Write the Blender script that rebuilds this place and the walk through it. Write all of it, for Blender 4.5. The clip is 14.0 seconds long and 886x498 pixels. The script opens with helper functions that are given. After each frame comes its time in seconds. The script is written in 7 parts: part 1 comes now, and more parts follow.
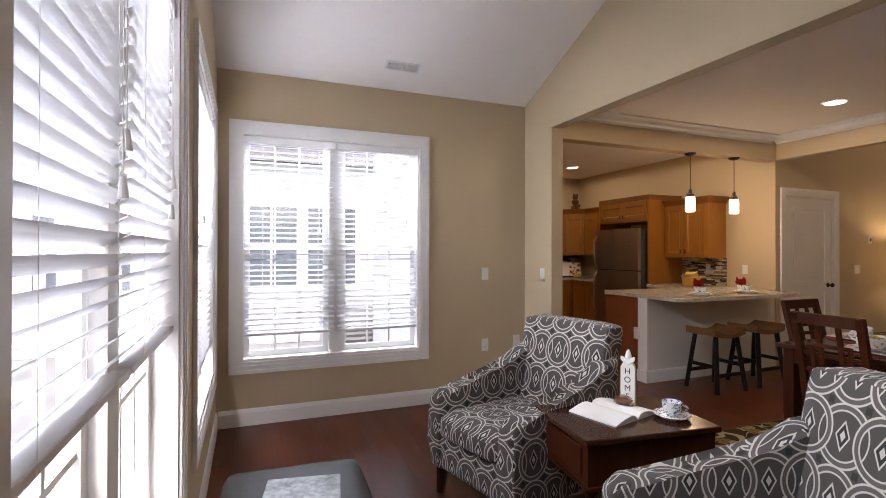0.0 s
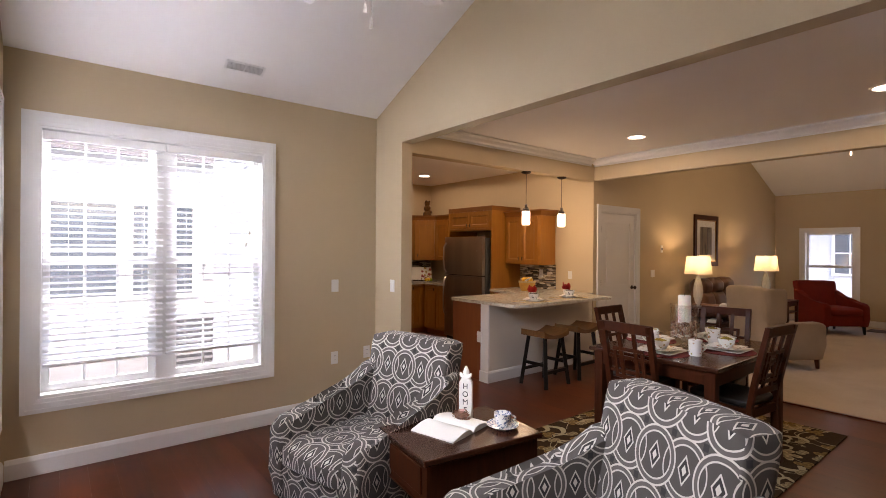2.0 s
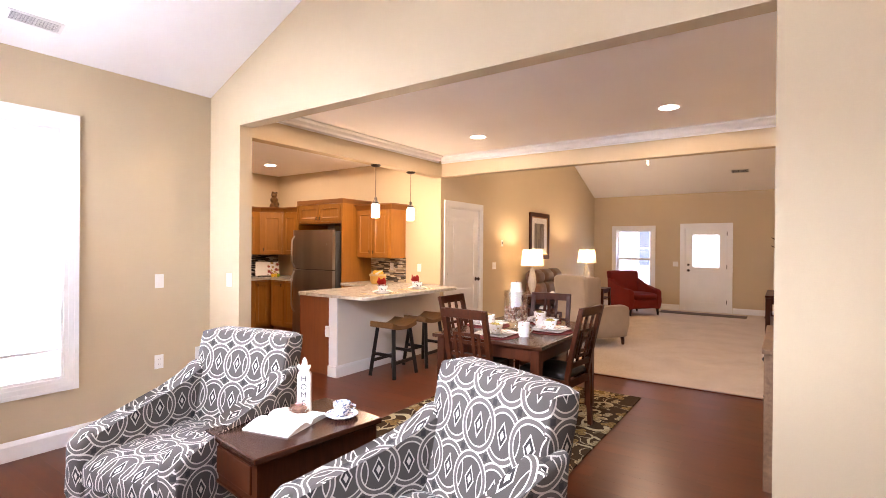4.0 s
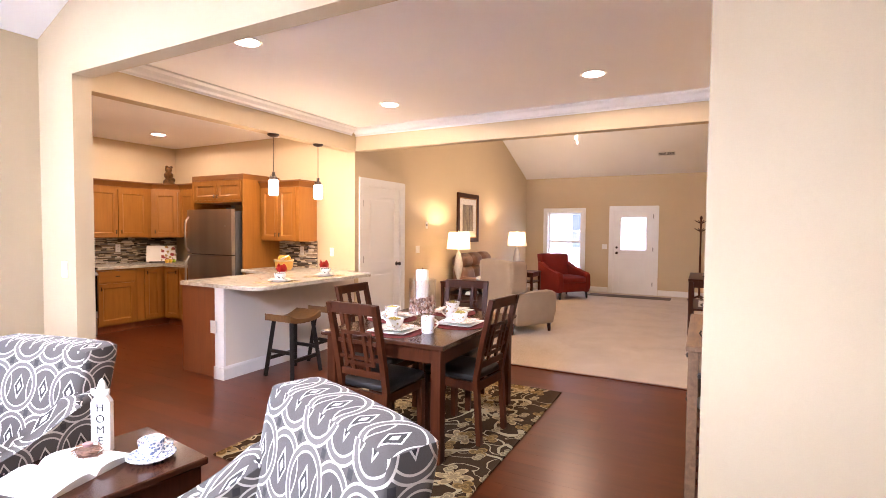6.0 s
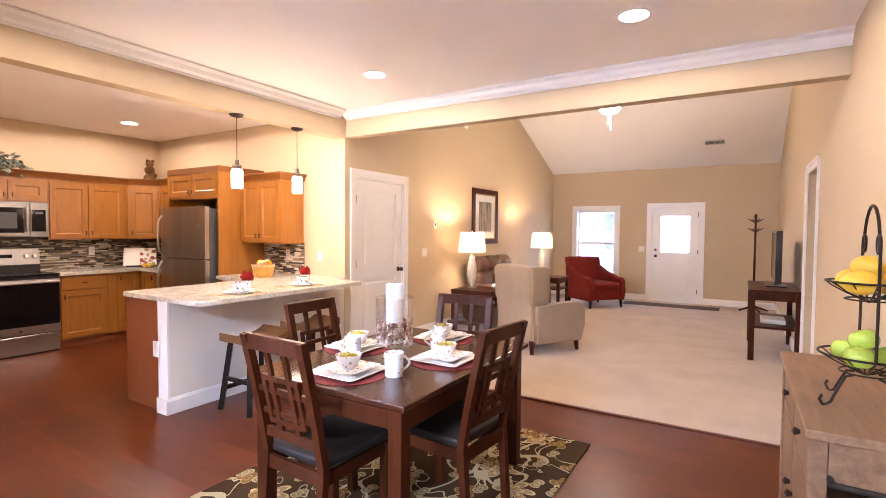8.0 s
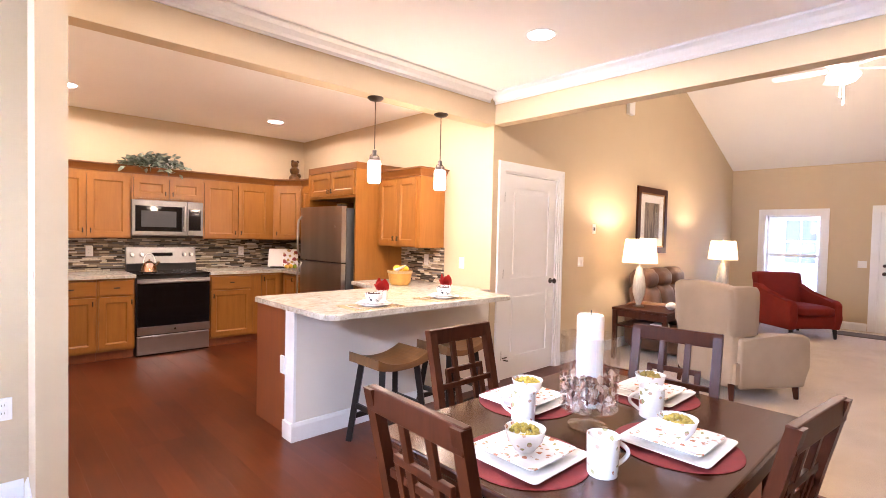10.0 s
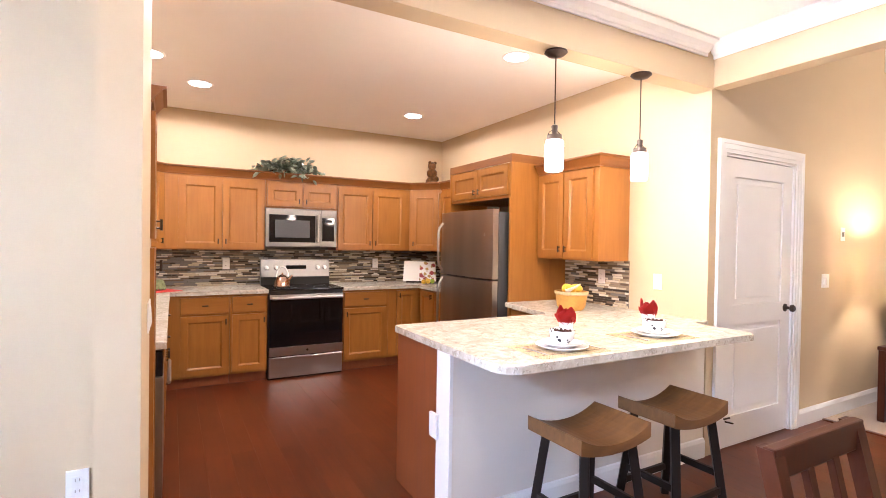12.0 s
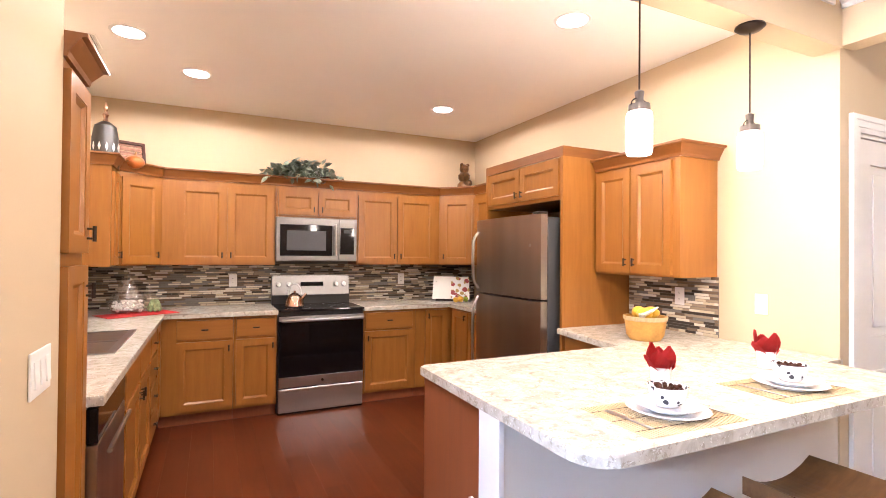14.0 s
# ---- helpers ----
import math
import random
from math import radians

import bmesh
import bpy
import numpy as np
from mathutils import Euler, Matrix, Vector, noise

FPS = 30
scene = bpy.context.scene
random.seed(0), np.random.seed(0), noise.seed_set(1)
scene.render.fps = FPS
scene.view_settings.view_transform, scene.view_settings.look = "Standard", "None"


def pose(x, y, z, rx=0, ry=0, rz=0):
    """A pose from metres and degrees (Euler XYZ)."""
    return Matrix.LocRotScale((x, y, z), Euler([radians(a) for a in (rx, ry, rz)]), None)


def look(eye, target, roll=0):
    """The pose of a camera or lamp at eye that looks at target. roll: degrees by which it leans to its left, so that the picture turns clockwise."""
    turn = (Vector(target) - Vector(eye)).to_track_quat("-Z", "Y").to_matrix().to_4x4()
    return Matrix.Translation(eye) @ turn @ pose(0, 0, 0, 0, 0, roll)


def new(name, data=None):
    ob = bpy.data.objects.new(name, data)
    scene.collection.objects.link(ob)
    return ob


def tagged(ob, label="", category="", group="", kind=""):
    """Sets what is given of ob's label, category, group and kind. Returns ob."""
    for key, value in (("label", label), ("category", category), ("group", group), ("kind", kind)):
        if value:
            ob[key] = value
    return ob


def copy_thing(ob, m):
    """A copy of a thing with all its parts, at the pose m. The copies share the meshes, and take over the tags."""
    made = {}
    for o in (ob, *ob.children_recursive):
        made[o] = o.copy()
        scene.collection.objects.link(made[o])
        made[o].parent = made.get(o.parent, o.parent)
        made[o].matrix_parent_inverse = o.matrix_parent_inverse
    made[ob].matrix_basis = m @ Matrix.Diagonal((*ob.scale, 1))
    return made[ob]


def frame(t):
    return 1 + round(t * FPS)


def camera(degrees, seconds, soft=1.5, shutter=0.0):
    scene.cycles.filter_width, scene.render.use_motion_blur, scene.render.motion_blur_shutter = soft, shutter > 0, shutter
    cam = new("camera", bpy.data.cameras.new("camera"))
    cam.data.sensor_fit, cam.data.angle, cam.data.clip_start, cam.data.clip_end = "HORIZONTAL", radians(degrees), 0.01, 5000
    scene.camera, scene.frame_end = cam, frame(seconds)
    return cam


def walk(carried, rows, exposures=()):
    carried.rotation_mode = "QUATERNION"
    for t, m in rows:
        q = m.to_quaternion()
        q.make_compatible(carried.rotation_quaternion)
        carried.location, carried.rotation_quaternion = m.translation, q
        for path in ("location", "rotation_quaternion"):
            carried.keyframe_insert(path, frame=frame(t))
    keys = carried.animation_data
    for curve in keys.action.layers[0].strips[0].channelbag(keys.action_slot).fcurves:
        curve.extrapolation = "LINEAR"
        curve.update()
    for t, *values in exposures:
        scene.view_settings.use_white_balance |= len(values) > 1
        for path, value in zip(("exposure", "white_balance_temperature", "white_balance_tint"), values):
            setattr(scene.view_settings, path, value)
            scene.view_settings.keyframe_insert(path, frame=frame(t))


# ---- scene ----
cam = camera(84.4, 14.0, soft=0.9)
PATH = [
    (0, (1.045, 0.642, 1.366), (1.787, 2.498, 1.376), 0.1),
    (0.5, (1.042, 0.643, 1.414), (1.894, 2.452, 1.416), 0.0),
    (1, (1.051, 0.645, 1.458), (2.036, 2.386, 1.456), 0.1),
    (1.5, (1.074, 0.606, 1.492), (2.179, 2.273, 1.488), 0.3),
    (2, (1.085, 0.599, 1.502), (2.329, 2.165, 1.503), 0.4),
    (2.5, (1.108, 0.567, 1.492), (2.478, 2.025, 1.501), 0.5),
    (3, (1.113, 0.546, 1.492), (2.589, 1.897, 1.491), 0.6),
    (3.5, (1.138, 0.492, 1.456), (2.7, 1.741, 1.46), 0.4),
    (3.7, (1.135, 0.523, 1.458), (2.732, 1.728, 1.458), 0.4),
    (6, (1.808, 0.573, 1.453), (3.572, 1.512, 1.375), 0.5),
    (6.5, (2.121, 0.614, 1.467), (3.886, 1.55, 1.38), 0.4),
    (7, (2.377, 0.662, 1.469), (4.139, 1.605, 1.38), 0.4),
    (7.2, (2.483, 0.684, 1.464), (4.239, 1.638, 1.375), 0.3),
    (9.3, (3.209, 1.181, 1.441), (4.728, 2.48, 1.372), 1.3),
    (9.5, (3.262, 1.262, 1.452), (4.741, 2.606, 1.379), 1.3),
    (10, (3.389, 1.53, 1.425), (4.76, 2.985, 1.365), 1.3),
    (10.5, (3.476, 1.761, 1.438), (4.726, 3.322, 1.375), 1.3),
    (11, (3.59, 2.032, 1.404), (4.719, 3.682, 1.357), 1.3),
    (11.5, (3.687, 2.301, 1.408), (4.717, 4.015, 1.368), 1.1),
    (12, (3.751, 2.584, 1.409), (4.722, 4.332, 1.382), 0.9),
    (12.5, (3.83, 2.816, 1.411), (4.756, 4.588, 1.395), 0.4),
    (13, (3.923, 3.012, 1.409), (4.792, 4.813, 1.407), 0.2),
    (13.5, (4.003, 3.15, 1.424), (4.855, 4.96, 1.427), 0.1),
    (14, (4.059, 3.233, 1.412), (4.92, 5.038, 1.433), 0.5),
]
EXPOSURES = [(0.0, 2.9, 7150, 23), (1.5, 2.92, 7350, 25), (2.5, 3.65, 7400, 27), (3.5, 4.4, 7100, 28), (6.0, 4.85, 6500, 29), (7.0, 4.95, 6250, 29), (10.0, 5.1, 5850, 27), (12.0, 5.15, 5500, 22), (14.0, 5.2, 5450, 21)]
walk(cam, [(t, look(eye, target, roll)) for t, eye, target, roll in PATH], EXPOSURES)

# ---- daylight ----
world = bpy.data.worlds.new("world")
scene.world = world
world.use_nodes = True
sky = world.node_tree.nodes.new("ShaderNodeTexSky")
sky.sky_type, sky.sun_disc = "NISHITA", False
sky.sun_elevation, sky.sun_rotation = radians(42), radians(200)
world.node_tree.links.new(sky.outputs[0], world.node_tree.nodes["Background"].inputs[0])
world.node_tree.nodes["Background"].inputs[1].default_value = 0.09
sun = new("sun", bpy.data.lights.new("sun", "SUN"))
sun.data.energy, sun.data.angle, sun.data.color = 0.7, radians(12), (1, 0.98, 0.95)
sun.matrix_world = look((0, 0, 20), (6, 16.5, 0))
# area lamps added outside the sun room windows to strengthen the sky light indoors
for eye, aim, size, watts in (((1.73, 5.75, 3.05), (2.0, 3.0, 0.7), (1.6, 0.9), 51), ((-0.3, 1.92, 3.35), (2.6, 2.1, 0.9), (1.6, 1.0), 60), ((-0.3, 3.8, 2.3), (3.2, 3.4, 2.2), (1.5, 0.9), 43)):
    lamp = new("window_fill_light", bpy.data.lights.new("window_fill_light", "AREA"))
    lamp.data.shape, lamp.data.size, lamp.data.size_y = "RECTANGLE", size[0], size[1]
    lamp.data.energy, lamp.data.color = watts, (0.73, 0.86, 1.0)
    lamp.matrix_world = look(eye, aim)


# ---- node helpers ----
def node(nt, kind, **sets):
    n = nt.nodes.new("ShaderNode" + kind)
    for key, value in sets.items():
        n.inputs[key].default_value = value
    return n


def wire(nt, value, socket):
    if isinstance(value, bpy.types.NodeSocket):
        nt.links.new(value, socket)
    else:
        socket.default_value = value


def op(nt, what, a, b=0.0, c=0.0):
    n = nt.nodes.new("ShaderNodeMath")
    n.operation = what
    for i, v in enumerate((a, b, c)):
        wire(nt, v, n.inputs[i])
    return n.outputs[0]


def mix(nt, fac, a, b):
    n = nt.nodes.new("ShaderNodeMix")
    n.data_type = "RGBA"
    wire(nt, fac, n.inputs[0]), wire(nt, a, n.inputs[6]), wire(nt, b, n.inputs[7])
    return n.outputs[2]


def rgb(c):
    return (c[0], c[1], c[2], 1)


def coords(nt, stretch=(1, 1, 1), uv=False):
    tc = nt.nodes.new("ShaderNodeTexCoord")
    mp = nt.nodes.new("ShaderNodeMapping")
    mp.inputs["Scale"].default_value = stretch
    nt.links.new(tc.outputs["UV" if uv else "Object"], mp.inputs[0])
    return mp.outputs[0]


def noise_tex(nt, vec, scale, detail=4.0, rough=0.55, warp=0.0):
    n = node(nt, "TexNoise", Scale=scale, Detail=detail, Roughness=rough, Distortion=warp)
    nt.links.new(vec, n.inputs["Vector"])
    return n.outputs[0]


def base(name):
    m = bpy.data.materials.new(name)
    m.use_nodes = True
    return m, m.node_tree, m.node_tree.nodes["Principled BSDF"]


def bumped(nt, bsdf, height, strength, distance=0.01):
    b = node(nt, "Bump", Strength=strength, Distance=distance)
    nt.links.new(height, b.inputs["Height"])
    nt.links.new(b.outputs[0], bsdf.inputs["Normal"])


def surf(name, c, rough=0.5, metal=0.0, vary=0.14, scale=3.0, fine=90.0, bump=0.08, rand=0.0, spec=0.5, sheen=0.0):
    m, nt, b = base(name)
    vec = coords(nt)
    big, small = noise_tex(nt, vec, scale), noise_tex(nt, vec, fine, 2)
    f = op(nt, "ADD", op(nt, "MULTIPLY", big, 0.65), op(nt, "MULTIPLY", small, 0.35))
    lo, hi = [v * (1 - vary) for v in c], [min(1, v * (1 + vary)) for v in c]
    col = mix(nt, op(nt, "MULTIPLY_ADD", op(nt, "SUBTRACT", f, 0.5), 2.6, 0.5), rgb(lo), rgb(hi))
    if rand:
        info = nt.nodes.new("ShaderNodeObjectInfo")
        hs = nt.nodes.new("ShaderNodeHueSaturation")
        nt.links.new(col, hs.inputs["Color"])
        nt.links.new(op(nt, "MULTIPLY_ADD", info.outputs["Random"], 2 * rand, 1 - rand), hs.inputs["Value"])
        col = hs.outputs[0]
    nt.links.new(col, b.inputs["Base Color"])
    nt.links.new(op(nt, "MULTIPLY_ADD", big, 0.2 * rough, 0.9 * rough), b.inputs["Roughness"])
    b.inputs["Metallic"].default_value, b.inputs["Specular IOR Level"].default_value = metal, spec
    b.inputs["Sheen Weight"].default_value = sheen
    if bump:
        bumped(nt, b, small, bump, 0.004)
    return m


def wood(name, dark, light, stretch=(14, 14, 1.2), rough=0.35, rand=0.0, bump=0.06, coat=0.0, warp=0.6, spec=0.5):
    m, nt, b = base(name)
    vec = coords(nt, stretch)
    grain, cloud = noise_tex(nt, vec, 3.0, 6, 0.6, warp), noise_tex(nt, coords(nt, (1.5, 1.5, 1.5)), 2.0)
    info = nt.nodes.new("ShaderNodeObjectInfo")
    f = op(nt, "ADD", op(nt, "MULTIPLY", grain, 0.7), op(nt, "MULTIPLY", cloud, 0.3))
    f = op(nt, "MULTIPLY_ADD", op(nt, "SUBTRACT", f, 0.5), 2.4, 0.5)
    if rand:
        f = op(nt, "ADD", f, op(nt, "MULTIPLY", op(nt, "SUBTRACT", info.outputs["Random"], 0.5), rand))
    nt.links.new(mix(nt, op(nt, "MINIMUM", op(nt, "MAXIMUM", f, 0.0), 1.0), rgb(dark), rgb(light)), b.inputs["Base Color"])
    nt.links.new(op(nt, "MULTIPLY_ADD", grain, 0.14, rough), b.inputs["Roughness"])
    b.inputs["Coat Weight"].default_value, b.inputs["Specular IOR Level"].default_value = coat, spec
    bumped(nt, b, grain, bump, 0.003)
    return m


def glow(name, c, strength):
    m, nt, b = base(name)
    b.inputs["Base Color"].default_value = rgb(c)
    b.inputs["Emission Color"].default_value, b.inputs["Emission Strength"].default_value = rgb(c), strength
    return m


def clear(name, tint=(1, 1, 1), rough=0.0):
    m, nt, b = base(name)
    b.inputs["Base Color"].default_value, b.inputs["Roughness"].default_value = rgb(tint), rough
    b.inputs["Transmission Weight"].default_value, b.inputs["IOR"].default_value = 1.0, 1.45
    return m


def pane_glass(name):
    m, nt, b = base(name)
    mixer, tr, gl = nt.nodes.new("ShaderNodeMixShader"), nt.nodes.new("ShaderNodeBsdfTransparent"), node(nt, "BsdfGlossy", Roughness=0.02)
    mixer.inputs[0].default_value = 0.06
    nt.links.new(tr.outputs[0], mixer.inputs[1]), nt.links.new(gl.outputs[0], mixer.inputs[2])
    nt.links.new(mixer.outputs[0], nt.nodes["Material Output"].inputs[0])
    return m


# ---- materials ----
M_WALL = surf("tan_wall_paint", (0.565, 0.450, 0.295), 0.6, vary=0.035, scale=1.2, fine=260, bump=0.05, spec=0.25)
M_CEIL = surf("white_ceiling_paint", (0.90, 0.88, 0.855), 0.8, vary=0.03, scale=1.0, fine=200, bump=0.06, spec=0.2)
M_TRIM = surf("white_trim_paint", (0.80, 0.79, 0.77), 0.35, vary=0.03, scale=3, bump=0.02)
M_SIDING = surf("white_siding", (0.56, 0.57, 0.58), 0.6, vary=0.05, scale=2, bump=0.05)


def floor_wood():
    """Stained hardwood: grain along the board, cloudy stain, and a tone of its own for each board."""
    m, nt, b = base("dark_red_floor_wood")
    info = nt.nodes.new("ShaderNodeObjectInfo")
    shift = nt.nodes.new("ShaderNodeCombineXYZ")
    for k, f in enumerate((31.0, 57.0)):
        nt.links.new(op(nt, "MULTIPLY", info.outputs["Random"], f), shift.inputs[k])

    def moved(stretch):
        v = nt.nodes.new("ShaderNodeVectorMath")
        nt.links.new(coords(nt, stretch), v.inputs[0]), nt.links.new(shift.outputs[0], v.inputs[1])
        return v.outputs[0]
    grain, cloud = noise_tex(nt, moved((26, 1.6, 26)), 1.0, 4, 0.6, 0.4), noise_tex(nt, moved((3.5, 2.0, 3.5)), 1.0, 2, 0.5, 0.2)
    f = op(nt, "ADD", op(nt, "MULTIPLY", grain, 0.55), op(nt, "MULTIPLY", cloud, 0.45))
    f = op(nt, "MULTIPLY_ADD", op(nt, "SUBTRACT", f, 0.5), 1.9, 0.5)
    f = op(nt, "ADD", f, op(nt, "MULTIPLY", op(nt, "SUBTRACT", info.outputs["Random"], 0.5), 0.35))
    nt.links.new(mix(nt, op(nt, "MINIMUM", op(nt, "MAXIMUM", f, 0.0), 1.0), (0.058, 0.0115, 0.0030, 1), (0.135, 0.0305, 0.0078, 1)), b.inputs["Base Color"])
    nt.links.new(op(nt, "MULTIPLY_ADD", grain, 0.05, 0.278), b.inputs["Roughness"])
    b.inputs["Specular IOR Level"].default_value = 0.33
    bumped(nt, b, grain, 0.03, 0.003)
    return m


M_PLANK = floor_wood()
M_FLOORBASE = surf("floor_joint_dark", (0.03, 0.012, 0.008), 0.6)
M_CAB = wood("honey_maple", (0.262, 0.100, 0.0145), (0.345, 0.142, 0.0225), (9, 9, 0.8), 0.26, 0.25, 0.008, spec=0.5)
M_CABH = wood("honey_maple_rail", (0.262, 0.100, 0.0145), (0.345, 0.142, 0.0225), (0.8, 9, 9), 0.26, 0.25, 0.008, spec=0.5)
M_CROWN = wood("dark_maple_crown", (0.165, 0.055, 0.009), (0.24, 0.088, 0.016), (1, 1, 9), 0.32, 0.1, 0.0)
# darker copy of the brushed steel, offsetting the bright ceiling its panels reflect
M_DIMSTEEL = surf("dimmed_panel_steel", (0.21, 0.20, 0.19), 0.33, 1.0, vary=0.05, bump=0)
M_ENDPANEL = wood("red_brown_panel", (0.20, 0.055, 0.018), (0.27, 0.083, 0.028), (9, 9, 0.8), 0.38, 0.0, 0.02)
M_KNEE = surf("pale_cream_paint", (0.75, 0.70, 0.62), 0.6, vary=0.03, scale=1.5, fine=260, bump=0.04, spec=0.25)
M_CAP = surf("grey_bronze_cap", (0.16, 0.13, 0.11), 0.35, 0.8)
M_BRONZE = surf("dark_bronze", (0.05, 0.035, 0.028), 0.4, 0.8)
M_STEEL = surf("brushed_steel", (0.44, 0.43, 0.42), 0.30, 1.0, vary=0.08, scale=2, bump=0)


def brushed(name, dark, light, rough, wave):
    """Vertically brushed sheet steel, slightly uneven; broad bands paint reflections into the colour."""
    m, nt, b = base(name)
    reflection_bands, fine = noise_tex(nt, coords(nt, (5, 5, 0.25)), 1.2, 1, 0.5, 0.3), noise_tex(nt, coords(nt, (160, 160, 1.5)), 3, 2)
    nt.links.new(mix(nt, op(nt, "ADD", op(nt, "MULTIPLY", reflection_bands, 0.9), op(nt, "MULTIPLY", fine, 0.1)), rgb(dark), rgb(light)), b.inputs["Base Color"])
    nt.links.new(op(nt, "MULTIPLY_ADD", fine, 0.12, rough), b.inputs["Roughness"])
    b.inputs["Metallic"].default_value = 1.0
    bumped(nt, b, reflection_bands, wave, 0.03)
    return m


M_DARKSTEEL = brushed("dark_stainless", (0.30, 0.26, 0.23), (0.50, 0.44, 0.39), 0.26, 0.12)
M_BLACKGLASS = surf("black_oven_glass", (0.006, 0.005, 0.006), 0.06, vary=0.05, bump=0, spec=0.25)
M_BLACK = surf("black_enamel", (0.02, 0.02, 0.02), 0.3, bump=0.02)
M_GREYSIDE = surf("grey_fridge_side", (0.06, 0.06, 0.062), 0.5, bump=0.1)
M_PLASTIC = surf("white_plastic", (0.80, 0.79, 0.76), 0.35, vary=0.02, bump=0)
M_GLASS = pane_glass("window_glass")
M_CLEAR = clear("clear_glass")
M_BULB = glow("lit_bulb", (1, 0.85, 0.62), 1.5)
M_LED = glow("lit_downlight", (1, 0.92, 0.8), 1.5)
M_SLAT = surf("white_blind_slat", (0.82, 0.82, 0.83), 0.45, vary=0.02, bump=0)
M_GROUT = surf("grey_grout", (0.17, 0.155, 0.135), 0.8)


def granite():
    m, nt, b = base("cream_granite")
    vec = coords(nt)
    big, mid, fine = noise_tex(nt, vec, 13, 5, 0.65, 1.0), noise_tex(nt, vec, 38, 4, 0.65, 0.5), noise_tex(nt, vec, 120, 2)
    col = mix(nt, op(nt, "MULTIPLY_ADD", op(nt, "SUBTRACT", big, 0.5), 3.5, 0.5), (0.46, 0.415, 0.335, 1), (0.66, 0.625, 0.545, 1))
    spots = op(nt, "GREATER_THAN", mid, 0.585)
    col = mix(nt, op(nt, "MULTIPLY", spots, 0.5), col, (0.27, 0.225, 0.17, 1))
    flecks = op(nt, "GREATER_THAN", fine, 0.66)
    col = mix(nt, op(nt, "MULTIPLY", flecks, 0.7), col, (0.85, 0.83, 0.78, 1))
    nt.links.new(col, b.inputs["Base Color"])
    b.inputs["Roughness"].default_value = 0.16
    return m


M_GRANITE = granite()


def carpet():
    m, nt, b = base("beige_carpet")
    vec = coords(nt)
    big, tuft = noise_tex(nt, vec, 2.2, 4), noise_tex(nt, vec, 160, 3)
    f = op(nt, "ADD", op(nt, "MULTIPLY", big, 0.6), op(nt, "MULTIPLY", tuft, 0.4))
    nt.links.new(mix(nt, op(nt, "MULTIPLY_ADD", op(nt, "SUBTRACT", f, 0.5), 2.5, 0.5), (0.35, 0.255, 0.158, 1), (0.54, 0.42, 0.285, 1)), b.inputs["Base Color"])
    b.inputs["Roughness"].default_value, b.inputs["Sheen Weight"].default_value = 0.95, 0.3
    bumped(nt, b, tuft, 0.5, 0.01)
    return m


def mosaic():
    m, nt, b = base("mosaic_tile")
    geo, info = nt.nodes.new("ShaderNodeNewGeometry"), nt.nodes.new("ShaderNodeObjectInfo")
    r = op(nt, "FRACT", op(nt, "ADD", geo.outputs["Random Per Island"], info.outputs["Random"]))
    ramp = nt.nodes.new("ShaderNodeValToRGB")
    ramp.color_ramp.interpolation = "CONSTANT"
    tones = [(0.0, (0.035, 0.030, 0.028)), (0.16, (0.16, 0.115, 0.08)), (0.33, (0.34, 0.27, 0.19)), (0.52, (0.62, 0.54, 0.38)), (0.68, (0.20, 0.19, 0.18)), (0.82, (0.74, 0.69, 0.57))]
    for i, (p, c) in enumerate(tones):
        e = ramp.color_ramp.elements[i] if i < 2 else ramp.color_ramp.elements.new(p)
        e.position, e.color = p, rgb(c)
    nt.links.new(r, ramp.inputs[0])
    nt.links.new(mix(nt, op(nt, "MULTIPLY", noise_tex(nt, coords(nt, (8, 8, 40)), 4), 0.2), ramp.outputs[0], (0.3, 0.24, 0.17, 1)), b.inputs["Base Color"])
    b.inputs["Roughness"].default_value = 0.15
    return m


M_CARPET, M_TILE = carpet(), mosaic()


# ---- mesh helpers ----
def mesh_of(bm, name, smooth=False):
    me = bpy.data.meshes.new(name)
    bmesh.ops.recalc_face_normals(bm, faces=bm.faces)
    bm.to_mesh(me)
    bm.free()
    if smooth:
        me.polygons.foreach_set("use_smooth", [True] * len(me.polygons))
        me.set_sharp_from_angle(angle=radians(38))
    return me


def part(name, bm, material, parent=None, label="", smooth=False, m=None):
    me = bm if isinstance(bm, bpy.types.Mesh) else mesh_of(bm, name, smooth)
    if material and not me.materials:
        me.materials.append(material)
    ob = new(name, me)
    if parent:
        ob.parent = parent
    if m is not None:
        ob.matrix_basis = m
    if label:
        ob["label"] = label
    return ob


def structure(name, bm, material, label, smooth=False):
    return tagged(part(name, bm, material, None, "", smooth), label=label, category=name.rstrip("_0123456789").split("_")[0], kind="structure")


def thing(name, m, label, category, group="", kind=""):
    ob = new(name)
    ob.empty_display_size = 0.1
    ob.matrix_basis = m
    return tagged(ob, label, category, group, kind)


def bx(bm, x0, x1, y0, y1, z0, z1, bevel=0.0):
    vs = [bm.verts.new((x, y, z)) for z in (z0, z1) for x, y in ((x0, y0), (x1, y0), (x1, y1), (x0, y1))]
    fs = [bm.faces.new([vs[i] for i in q]) for q in ((3, 2, 1, 0), (4, 5, 6, 7), (0, 1, 5, 4), (1, 2, 6, 5), (2, 3, 7, 6), (3, 0, 4, 7))]
    if bevel:
        es = list({e for f in fs for e in f.edges})
        bmesh.ops.bevel(bm, geom=es, offset=bevel, segments=2, affect="EDGES", profile=0.5)
    return bm


def box(x0, x1, y0, y1, z0, z1, bevel=0.0):
    return bx(bmesh.new(), x0, x1, y0, y1, z0, z1, bevel)


